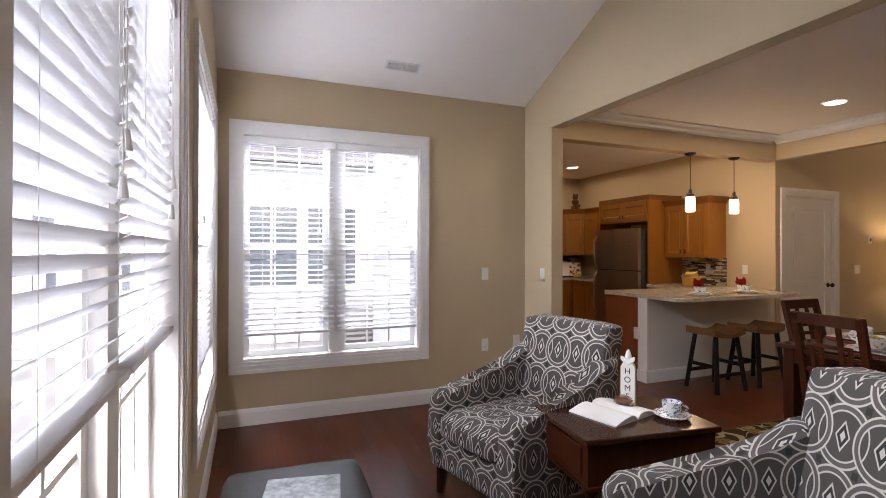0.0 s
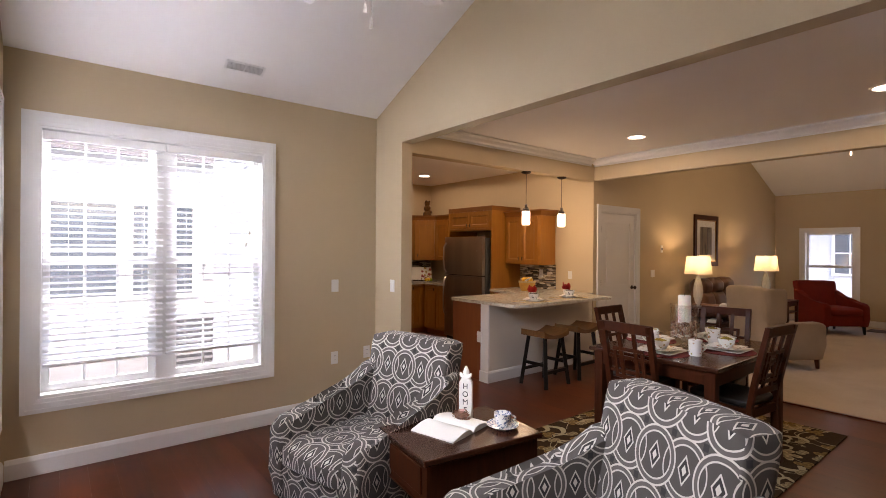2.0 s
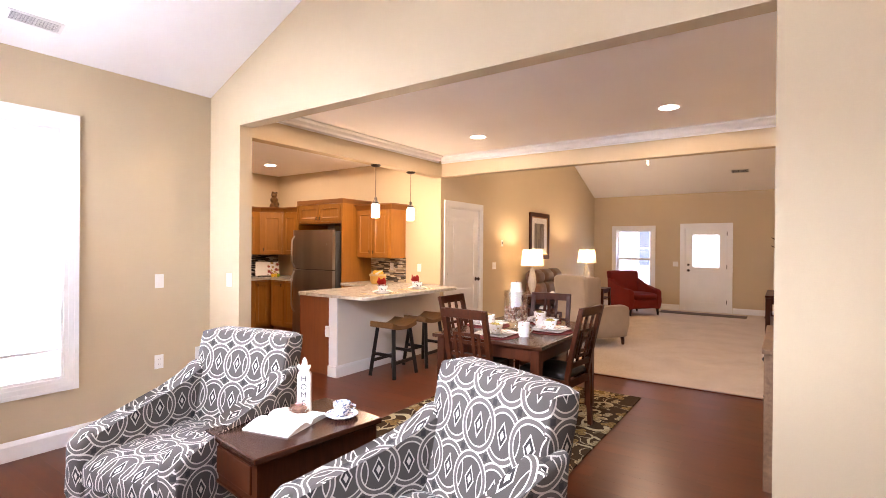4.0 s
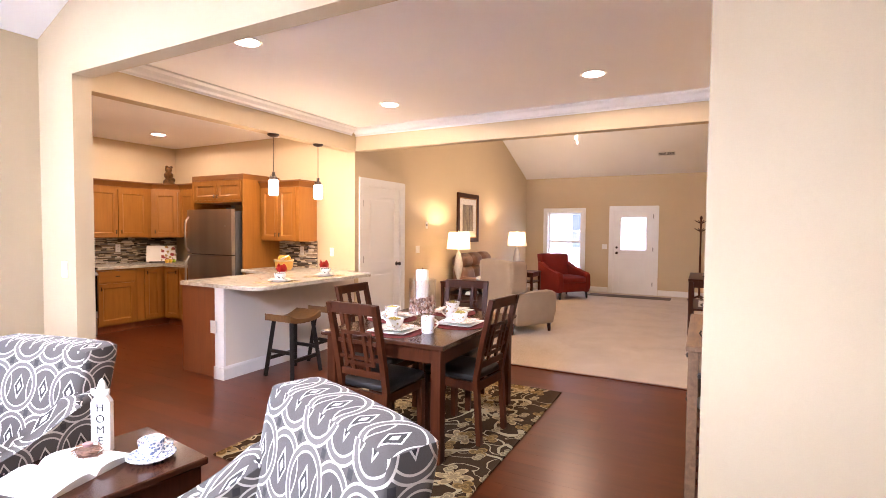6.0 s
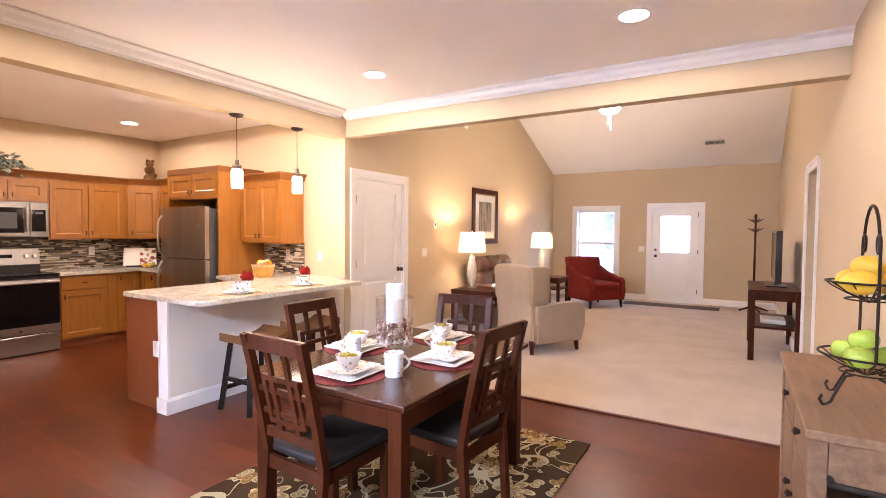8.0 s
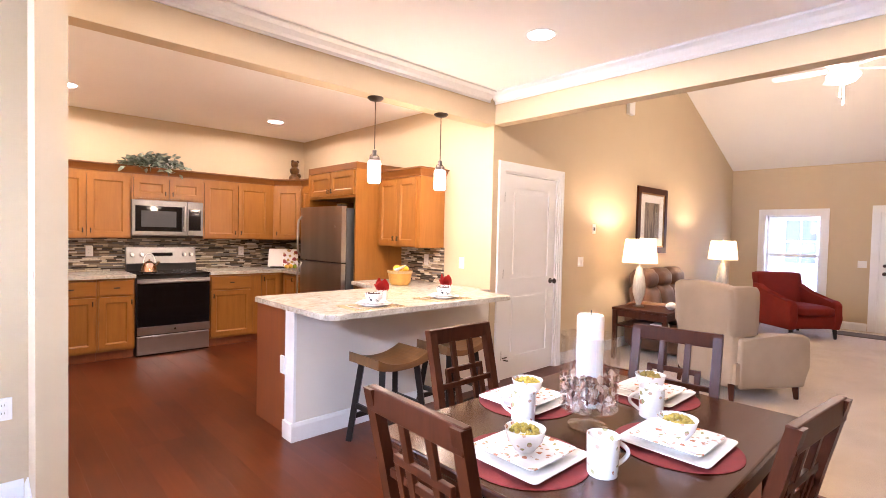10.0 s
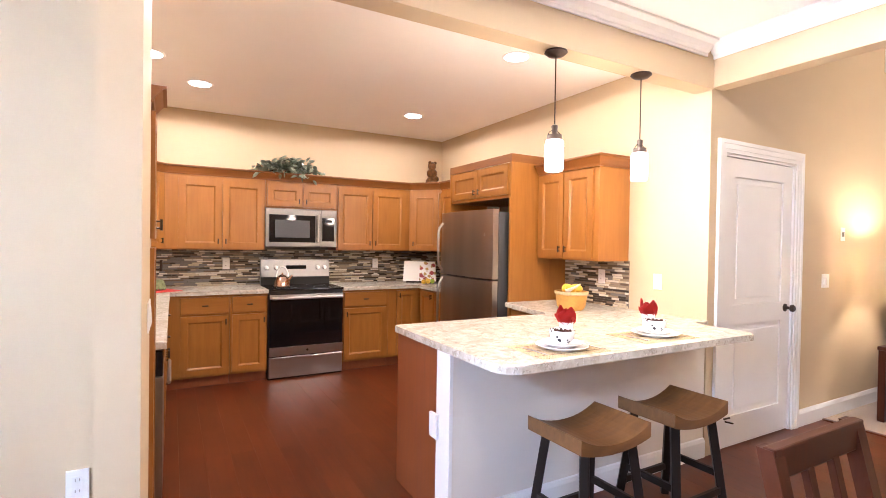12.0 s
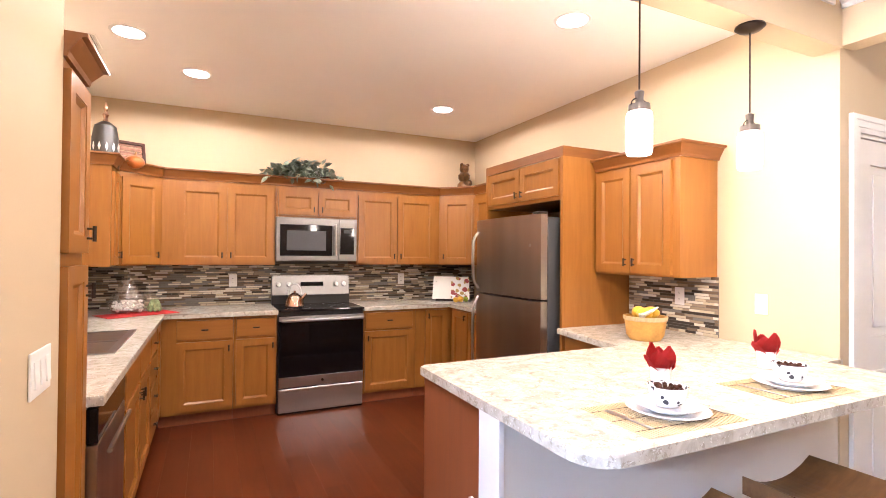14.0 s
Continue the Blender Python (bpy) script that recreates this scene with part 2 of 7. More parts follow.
def rod(bm, p, q, r0, r1=None, n=12, cap=True):
    p, q = Vector(p), Vector(q)
    r1 = r0 if r1 is None else r1
    rot = (q - p).to_track_quat("Z", "Y").to_matrix().to_4x4()
    bmesh.ops.create_cone(bm, cap_ends=cap, segments=n, radius1=r0, radius2=r1, depth=(q - p).length, matrix=Matrix.Translation((p + q) / 2) @ rot)
    return bm


def bar(bm, p, q, w, d, bevel=0.0, up=(0, 0, 1)):
    """A square bar from p to q, w across and d deep."""
    p, q = Vector(p), Vector(q)
    zax = (q - p).normalized()
    xax = Vector(up).cross(zax)
    if xax.length < 1e-4:
        xax = Vector((1, 0, 0))
    xax.normalize()
    yax = zax.cross(xax)
    vs = [bm.verts.new(c + xax * w * sx / 2 + yax * d * sy / 2) for c in (p, q) for sx, sy in ((-1, -1), (1, -1), (1, 1), (-1, 1))]
    fs = [bm.faces.new([vs[i] for i in f]) for f in ((3, 2, 1, 0), (4, 5, 6, 7), (0, 1, 5, 4), (1, 2, 6, 5), (2, 3, 7, 6), (3, 0, 4, 7))]
    if bevel:
        bmesh.ops.bevel(bm, geom=list({e for f in fs for e in f.edges}), offset=bevel, segments=2, affect="EDGES", profile=0.5)
    return bm


def tube(bm, pts, r, n=8):
    """One swept tube along a line of points."""
    pts = [Vector(p) for p in pts]
    rings, side = [], None
    for i, p in enumerate(pts):
        d = (pts[min(i + 1, len(pts) - 1)] - pts[max(i - 1, 0)]).normalized()
        if side is None:
            side = d.orthogonal().normalized()
        side = (side - d * side.dot(d)).normalized()
        up = d.cross(side)
        rings.append([bm.verts.new(p + side * r * math.cos(2 * math.pi * k / n) + up * r * math.sin(2 * math.pi * k / n)) for k in range(n)])
    for a, b in zip(rings, rings[1:]):
        for k in range(n):
            bm.faces.new((a[k], a[(k + 1) % n], b[(k + 1) % n], b[k]))
    bm.faces.new(rings[0][::-1]), bm.faces.new(rings[-1])
    return bm


def lathe(profile, n=24, bm=None, at=(0, 0, 0)):
    bm = bm or bmesh.new()
    rings = []
    for r, z in profile:
        if r < 1e-5:
            rings.append([bm.verts.new((at[0], at[1], at[2] + z))])
        else:
            rings.append([bm.verts.new((at[0] + r * math.cos(2 * math.pi * i / n), at[1] + r * math.sin(2 * math.pi * i / n), at[2] + z)) for i in range(n)])
    for a, b in zip(rings, rings[1:]):
        for i in range(n):
            j = (i + 1) % n
            if len(a) == 1 and len(b) > 1:
                bm.faces.new((a[0], b[j], b[i]))
            elif len(b) == 1 and len(a) > 1:
                bm.faces.new((a[i], a[j], b[0]))
            elif len(a) > 1:
                bm.faces.new((a[i], a[j], b[j], b[i]))
    return bm


def prism(pts, axis, lo, hi, bm=None):
    """A polygon in two coordinates, pulled along the third axis (0, 1 or 2)."""
    bm = bm or bmesh.new()
    rest = [i for i in range(3) if i != axis]

    def put(p, w):
        v = [0, 0, 0]
        v[rest[0]], v[rest[1]], v[axis] = p[0], p[1], w
        return bm.verts.new(v)
    a, b = [put(p, lo) for p in pts], [put(p, hi) for p in pts]
    bm.faces.new(a), bm.faces.new(b[::-1])
    for i in range(len(pts)):
        j = (i + 1) % len(pts)
        bm.faces.new((a[i], a[j], b[j], b[i]))
    return bm


def slab_with_holes(axis, lo, hi, u, z, holes, bm=None):
    """A wall across axis (0: x, 1: y) with real openings (u0, u1, z0, z1)."""
    bm = bm or bmesh.new()
    us = sorted({u[0], u[1], *[h[i] for h in holes for i in (0, 1)]})
    zs = sorted({z[0], z[1], *[h[i] for h in holes for i in (2, 3)]})
    us, zs = [v for v in us if u[0] <= v <= u[1]], [v for v in zs if z[0] <= v <= z[1]]
    cache = {}

    def vert(w, a, c):
        if (w, a, c) not in cache:
            cache[w, a, c] = bm.verts.new((w, a, c) if axis == 0 else (a, w, c))
        return cache[w, a, c]

    def solid(i, k):
        if not (0 <= i < len(us) - 1 and 0 <= k < len(zs) - 1):
            return False
        a, c = (us[i] + us[i + 1]) / 2, (zs[k] + zs[k + 1]) / 2
        return not any(h[0] < a < h[1] and h[2] < c < h[3] for h in holes)
    for i in range(len(us) - 1):
        for k in range(len(zs) - 1):
            if not solid(i, k):
                continue
            a0, a1, c0, c1 = us[i], us[i + 1], zs[k], zs[k + 1]
            for w in (lo, hi):
                bm.faces.new((vert(w, a0, c0), vert(w, a1, c0), vert(w, a1, c1), vert(w, a0, c1)))
            for di, dk, e in ((-1, 0, ((a0, c0), (a0, c1))), (1, 0, ((a1, c0), (a1, c1))), (0, -1, ((a0, c0), (a1, c0))), (0, 1, ((a0, c1), (a1, c1)))):
                if not solid(i + di, k + dk):
                    bm.faces.new((vert(lo, *e[0]), vert(lo, *e[1]), vert(hi, *e[1]), vert(hi, *e[0])))
    return bm


# ---- plan ----
SUN_W, GAB0, GAB1 = 0.82, 3.555, 3.672
JAMB_S, JAMB_N, STUB_Y = 0.567, 4.32, 4.967
WIN_Y, SOUTH, RIDGE_Y, EAVE, RISE = 4.77, -1.23, 1.77, 2.777, 0.425
RIGHT_Y, DOOR_Y, KIT_N, KIT_W, KIT_E = 0.25, 4.57, 8.28, 3.08, 6.875
CEIL, FAR_X, RIDGE_X, VAULT = 2.74, 13.81, 10.4, 0.41
RIDGE_Z, VAULT_Z = EAVE + RISE * (WIN_Y - RIDGE_Y), 2.75 + VAULT * (FAR_X - RIDGE_X)

# walls of the sun room
wl = slab_with_holes(0, SUN_W - 0.14, SUN_W, (SOUTH, WIN_Y), (0, EAVE), [(1.24, 2.60, 0.48, 2.70), (3.15, 4.48, 0.48, 2.31)])
prism([(SOUTH, EAVE), (WIN_Y, EAVE), (RIDGE_Y, RIDGE_Z)], 0, SUN_W - 0.14, SUN_W, wl)
structure("wall_west", wl, M_WALL, "tan painted sun room wall with two tall windows")
wg = slab_with_holes(0, GAB0, GAB1, (SOUTH, STUB_Y), (0, EAVE), [(JAMB_S, JAMB_N, -1, 2.475)])
prism([(SOUTH, EAVE), (STUB_Y, EAVE), (4.77, EAVE + 0.02), (RIDGE_Y, RIDGE_Z)], 0, GAB0, GAB1, wg)
structure("wall_gable", wg, M_WALL, "tan gable wall with a wide cased opening to the dining room")
structure("wall_window", slab_with_holes(1, WIN_Y, WIN_Y + 0.12, (SUN_W - 0.14, GAB0), (0, 2.9), [(1.0, 2.465, 0.497, 2.30)]), M_WALL, "tan painted wall with a double window")
structure("wall_south", box(SUN_W - 0.14, GAB0, SOUTH - 0.12, SOUTH, 0, 2.9), M_WALL, "plain tan wall closing the sun room")
# kitchen, dining and living walls
structure("wall_kitchen_north", box(KIT_W - 0.12, KIT_E + 0.12, KIT_N, KIT_N + 0.12, 0, 2.9), M_WALL, "tan kitchen wall behind the range")
structure("wall_kitchen_west", box(KIT_W - 0.12, KIT_W, WIN_Y + 0.12, KIT_N, 0, 2.9), M_WALL, "tan kitchen wall behind the sink run")
structure("wall_kitchen_stub", box(KIT_W, GAB0, WIN_Y + 0.12, STUB_Y, 0, 2.9), M_WALL, "short tan return wall beside the pantry")
structure("wall_kitchen_east", box(KIT_E, KIT_E + 0.12, DOOR_Y + 0.12, KIT_N, 0, 2.9), M_WALL, "tan kitchen wall beside the refrigerator")
wd = slab_with_holes(1, DOOR_Y, DOOR_Y + 0.12, (KIT_E, FAR_X), (0, 2.75), [(7.04, 7.96, -1, 2.05)])
prism([(KIT_E + 0.12, 2.75), (FAR_X, 2.75), (RIDGE_X, VAULT_Z)], 1, DOOR_Y, DOOR_Y + 0.12, wd)
structure("wall_living_north", wd, M_WALL, "tan living room wall rising to a vaulted ceiling")
we = slab_with_holes(0, FAR_X, FAR_X + 0.14, (RIGHT_Y - 0.12, DOOR_Y + 0.12), (0, 2.9), [(3.17, 4.02, 0.45, 1.92), (1.55, 2.445, -1, 1.955)])
structure("wall_east", we, M_WALL, "tan far wall with a window and the entrance door")
ws = slab_with_holes(1, RIGHT_Y - 0.12, RIGHT_Y, (GAB1, FAR_X), (0, 2.75), [(8.3, 9.1, -1, 2.05)])
prism([(KIT_E + 0.12, 2.75), (FAR_X, 2.75), (RIDGE_X, VAULT_Z)], 1, RIGHT_Y - 0.12, RIGHT_Y, ws)
structure("wall_living_south", ws, M_WALL, "tan living room wall with a doorway")
wcl = box(7.9, 9.5, RIGHT_Y - 1.2, RIGHT_Y - 1.1, 0, 2.5)
bx(wcl, 7.9, 8.0, RIGHT_Y - 1.1, RIGHT_Y - 0.121, 0, 2.5), bx(wcl, 9.4, 9.5, RIGHT_Y - 1.1, RIGHT_Y - 0.121, 0, 2.5), bx(wcl, 8.0, 9.4, RIGHT_Y - 1.1, RIGHT_Y - 0.121, 2.4, 2.5)
structure("wall_closet", wcl, M_WALL, "plain wall beyond the side doorway")
# beams
structure("beam_kitchen", box(GAB1, KIT_E, DOOR_Y - 0.01, DOOR_Y + 0.12, 2.45, CEIL), M_WALL, "tan dropped beam over the breakfast bar")
structure("beam_living", box(KIT_E, KIT_E + 0.12, RIGHT_Y, DOOR_Y, 2.46, CEIL + 0.06), M_WALL, "tan dropped beam between dining and living room")
# ceilings
cc = box(GAB1, KIT_E + 0.12, RIGHT_Y - 0.12, KIT_N, CEIL, CEIL + 0.1)
bx(cc, KIT_W, GAB1, STUB_Y, KIT_N, CEIL, CEIL + 0.1)
structure("ceiling_flat", cc, M_CEIL, "flat white ceiling over dining room and kitchen")
cs = prism([(WIN_Y + 0.12, EAVE - RISE * 0.12), (RIDGE_Y, RIDGE_Z), (SOUTH - 0.12, EAVE - RISE * 0.12), (SOUTH - 0.12, EAVE + 0.1), (RIDGE_Y, RIDGE_Z + 0.15), (WIN_Y + 0.12, EAVE + 0.1)], 0, SUN_W, GAB0)
structure("ceiling_sun_room", cs, M_CEIL, "white vaulted ceiling of the sun room")
cv = prism([(KIT_E + 0.12, 2.75), (RIDGE_X, VAULT_Z), (FAR_X, 2.75), (FAR_X, 2.9), (RIDGE_X, VAULT_Z + 0.15), (KIT_E + 0.12, 2.9)], 1, RIGHT_Y, DOOR_Y)
structure("ceiling_living", cv, M_CEIL, "white vaulted ceiling of the living room")


def crown_profile(s):
    return [(0, 0), (0.012 * s, 0), (0.012 * s, 0.02), (0.035 * s, 0.035), (0.05 * s, 0.065), (0.085 * s, 0.08), (0.085 * s, 0.095), (0, 0.095)]


crown = prism([(KIT_E - u, CEIL - 0.097 + v) for u, v in crown_profile(1)], 1, RIGHT_Y, DOOR_Y - 0.012)
structure("trim_crown_living", crown, M_TRIM, "white crown moulding along the living room beam")
crown = prism([(DOOR_Y - 0.011 - u, CEIL - 0.097 + v) for u, v in crown_profile(1)], 0, GAB1, KIT_E - 0.085)
structure("trim_crown_kitchen", crown, M_TRIM, "white crown moulding along the kitchen beam")


# baseboards
def skirting(name, axis, face, side, lo, hi, h=0.13):
    prof = [(0, 0), (0.016, 0), (0.016, h - 0.03), (0.008, h - 0.008), (0.004, h), (0, h)]
    pts = [(face + side * (u + 0.001), v + 0.002) for u, v in prof]
    structure(name, prism(pts, 0 if axis == 1 else 1, lo, hi), M_TRIM, "white painted moulded baseboard")


skirting("baseboard_window", 1, WIN_Y, -1, SUN_W + 0.02, GAB0 - 0.02)
skirting("baseboard_west", 0, SUN_W, 1, SOUTH, WIN_Y - 0.001)
skirting("baseboard_gable", 0, GAB0, -1, JAMB_N - 0.015, WIN_Y - 0.001)
skirting("baseboard_jamb", 1, JAMB_N, -1, GAB0 - 0.017, GAB1 + 0.017)
skirting("baseboard_stub", 0, GAB1, 1, JAMB_N - 0.015, STUB_Y - 0.005)
skirting("baseboard_gable_south", 0, GAB0, -1, SOUTH, JAMB_S + 0.017)
skirting("baseboard_living", 1, DOOR_Y, -1, 8.06, FAR_X - 0.02)
skirting("baseboard_far_a", 0, FAR_X, -1, 2.54, DOOR_Y - 0.02)
skirting("baseboard_far_b", 0, FAR_X, -1, RIGHT_Y + 0.02, 1.455)
skirting("baseboard_right", 1, RIGHT_Y, 1, 9.2, FAR_X - 0.02)

# floors
fl_ = box(SUN_W - 0.14, GAB0, SOUTH - 0.12, WIN_Y + 0.12, -0.1, -0.012)
bx(fl_, KIT_E + 0.06, 8.44, 3.45, 4.69, -0.1, -0.012), bx(fl_, GAB0, KIT_E + 0.06, RIGHT_Y - 0.12, WIN_Y + 0.12, -0.1, -0.012), bx(fl_, KIT_W - 0.12, KIT_E + 0.06, WIN_Y + 0.12, KIT_N, -0.1, -0.012)
structure("floor", fl_, M_FLOORBASE, "dark subfloor under the hardwood planks")
LAND_X, LAND_Y, CARPET_X = 8.44, 3.45, 6.785
cp = box(CARPET_X, FAR_X, RIGHT_Y - 1.2, LAND_Y, -0.1, 0.008)
bx(cp, LAND_X, FAR_X, LAND_Y, DOOR_Y, -0.1, 0.008)
structure("floor_carpet", cp, M_CARPET, "beige cut pile carpet in the living room")
structure("floor_threshold", bx(bx(box(CARPET_X - 0.027, CARPET_X + 0.005, RIGHT_Y, LAND_Y, -0.012, 0.014), CARPET_X + 0.005, LAND_X, LAND_Y - 0.015, LAND_Y + 0.015, -0.012, 0.0135), LAND_X - 0.015, LAND_X + 0.015, LAND_Y + 0.015, DOOR_Y - 0.02, -0.012, 0.013), M_PLANK, "dark wood strip between planks and carpet")


# ---- windows, doors ----
def casing(bm, axis, face, side, u0, u1, z0, z1, w=0.09, t=0.02, sill=True):
    """A mitred picture-frame casing round an opening."""
    for k, (off, dep) in enumerate(((0.0, t * 0.6), (w * 0.3, t * 0.8), (w * 0.7, t))):
        a, b = off, (w * 0.3, w * 0.7, w)[k]
        for q in ((u0 - b, u0 - a, z0 - (b if sill else 0), z1 + b), (u1 + a, u1 + b, z0 - (b if sill else 0), z1 + b), (u0 - a, u1 + a, z1 + a, z1 + b)) + (((u0 - a, u1 + a, z0 - b, z0 - a),) if sill else ()):
            f0, f1 = sorted((face + side * 0.001, face + side * dep))
            if axis == 0:
                bx(bm, f0, f1, q[0], q[1], q[2], q[3])
            else:
                bx(bm, q[0], q[1], f0, f1, q[2], q[3])
    return bm


def obox(axis, w0, w1, u0, u1, z0, z1, bm=None, bevel=0.0):
    bm = bm or bmesh.new()
    w0, w1 = sorted((w0, w1))
    return bx(bm, w0, w1, u0, u1, z0, z1, bevel) if axis == 0 else bx(bm, u0, u1, w0, w1, z0, z1, bevel)


def sash_window(name, axis, face, side, u0, u1, z0, z1, units, label, grid=(3, 2), transom=0.0):
    """A double-hung window in a wall; side is the way from the wall into the room."""
    w = thing(name, Matrix(), label, "window", kind="structure")
    part("casing", casing(bmesh.new(), axis, face, side, u0, u1, z0, z1), M_TRIM, w)
    out = -side
    fr, d0, d1 = bmesh.new(), face + out * 0.085, face + out * 0.13
    lin0, lin1 = face, face + out * 0.13
    for q in ((u0, u0 + 0.015, z0, z1), (u1 - 0.015, u1, z0, z1), (u0 + 0.015, u1 - 0.015, z1 - 0.015, z1), (u0 + 0.015, u1 - 0.015, z0, z0 + 0.02)):
        obox(axis, lin0, lin1, *q, fr)
    part("window_frame", fr, M_TRIM, w)
    top = z1 - transom
    n, wide = units, (u1 - u0 - 0.03) / units
    if transom:
        part("transom_rail", obox(axis, face + out * 0.03, d1, u0 + 0.015, u1 - 0.015, top - 0.04, top + 0.04), M_TRIM, w)
        part("pane", obox(axis, face + out * 0.105, face + out * 0.109, u0 + 0.015, u1 - 0.015, top + 0.04, z1 - 0.015), M_GLASS, w).visible_shadow = False
    for i in range(n):
        a, b = u0 + 0.015 + i * wide, u0 + 0.015 + (i + 1) * wide
        if i:
            part("mullion", obox(axis, face + out * 0.05, d1 + out * 0.01, a - 0.05, a + 0.05, z0 + 0.02, top - 0.015), M_TRIM, w)
        a, b = a + (0.05 if i else 0.0), b - (0.05 if i < n - 1 else 0.0)
        mid = (z0 + top) / 2 + 0.02
        for k, (p, q, e0, e1) in enumerate(((z0 + 0.02, mid, d0, d0 + out * 0.025), (mid - 0.035, top - 0.015, d0 + out * 0.026, d1))):
            s = bmesh.new()
            for r in ((a, a + 0.045, p, q), (b - 0.045, b, p, q), (a + 0.045, b - 0.045, q - 0.04, q), (a + 0.045, b - 0.045, p, p + 0.05)):
                obox(axis, e0, e1, *r, s)
            sash = part("sash", s, M_TRIM, w)
            g = (e0 + e1) / 2
            part("pane", obox(axis, g - 0.002, g + 0.002, a + 0.045, b - 0.045, p + 0.05, q - 0.04), M_GLASS, sash).visible_shadow = False
            for j in range(1, grid[0]):
                c = a + 0.045 + (b - a - 0.09) * j / grid[0]
                part("muntin", obox(axis, g - 0.006, g + 0.006, c - 0.008, c + 0.008, p + 0.05, q - 0.04), M_TRIM, sash)
            for j in range(1, grid[1]):
                c = p + 0.05 + (q - p - 0.09) * j / grid[1]
                part("muntin", obox(axis, g - 0.0055, g + 0.0055, a + 0.045, b - 0.045, c - 0.008, c + 0.008), M_TRIM, sash)
    return w


sash_window("window_1", 1, WIN_Y, -1, 1.0, 2.465, 0.497, 2.30, 2, "white double-hung twin window with muntins and moulded casing")
sash_window("window_2", 0, SUN_W, 1, 1.24, 2.60, 0.48, 2.70, 2, "tall white twin window with a transom above", transom=0.42)
sash_window("window_3", 0, SUN_W, 1, 3.15, 4.48, 0.48, 2.31, 2, "white double-hung twin window with moulded casing")
sash_window("window_4", 0, FAR_X, -1, 3.17, 4.02, 0.45, 1.92, 1, "bright white double-hung window beside the entrance door", (1, 1))


def blind(axis, plane, u0, u1, top, bottom, tilt, side, label):
    b = thing("window_blind", Matrix(), label, "blind", "white window blinds")
    part("headrail", obox(axis, plane - 0.028, plane + 0.028, u0, u1, top - 0.05, top), M_TRIM, b)
    part("bottom_rail", obox(axis, plane - 0.025, plane + 0.025, u0 + 0.004, u1 - 0.004, bottom, bottom + 0.02, bevel=0.004), M_SLAT, b)
    mid, half = (u0 + u1) / 2, (u1 - u0) / 2 - 0.004
    s = bmesh.new()
    prof = [(-0.025, 0.0), (-0.012, 0.0028), (0, 0.004), (0.012, 0.0028), (0.025, 0.0), (0.012, 0.0003), (0, 0.0012), (-0.012, 0.0003)]
    prism(prof, 1, -half, half, s)
    me = mesh_of(s, "slat")
    me.materials.append(M_SLAT)
    n = int((top - 0.06 - bottom - 0.025) / 0.042)
    for i in range(n):
        z = bottom + 0.045 + i * (top - 0.07 - bottom - 0.045) / max(1, n - 1)
        m = pose(plane, mid, z, 0, tilt * side, 0) if axis == 0 else pose(mid, plane, z, 0, 0, 90) @ pose(0, 0, 0, 0, tilt * side, 0)
        part("slat", me, None, b, m=m)
    for f in (-0.62, 0.62):
        c = mid + f * half
        for e in (-0.026, 0.026):
            p = (plane + e, c, bottom) if axis == 0 else (c, plane + e, bottom)
            part("ladder_cord", rod(bmesh.new(), p, (p[0], p[1], top - 0.05), 0.0006, n=4), M_PLASTIC, b)
    for e, dz in ((0.0, 0.62), (0.03, 0.72)):
        p = (plane + side * 0.034, u1 - 0.1 - e, top - dz) if axis == 0 else (u1 - 0.1 - e, plane + side * 0.034, top - dz)
        cord = part("pull_cord", rod(bmesh.new(), p, (p[0], p[1], top - 0.03), 0.0014, n=5), M_PLASTIC, b)
        part("tassel", rod(bmesh.new(), (p[0], p[1], p[2] - 0.045), p, 0.011, 0.006, 10), M_PLASTIC, cord)
    return b


for u0, u1 in ((1.02, 1.728), (1.742, 2.45)):
    blind(1, WIN_Y + 0.04, u0, u1, 2.275, 0.69, 14, -1, "white slatted blind lowered over the double window")
for u0, u1 in ((1.258, 1.913), (1.927, 2.582)):
    blind(0, SUN_W - 0.04, u0, u1, 2.235, 1.085, -36, 1, "white slatted blind half raised in the tall window")
for u0, u1 in ((3.168, 3.808), (3.822, 4.462)):
    blind(0, SUN_W - 0.04, u0, u1, 2.285, 0.70, -22, 1, "white slatted blind in the sun room side window")


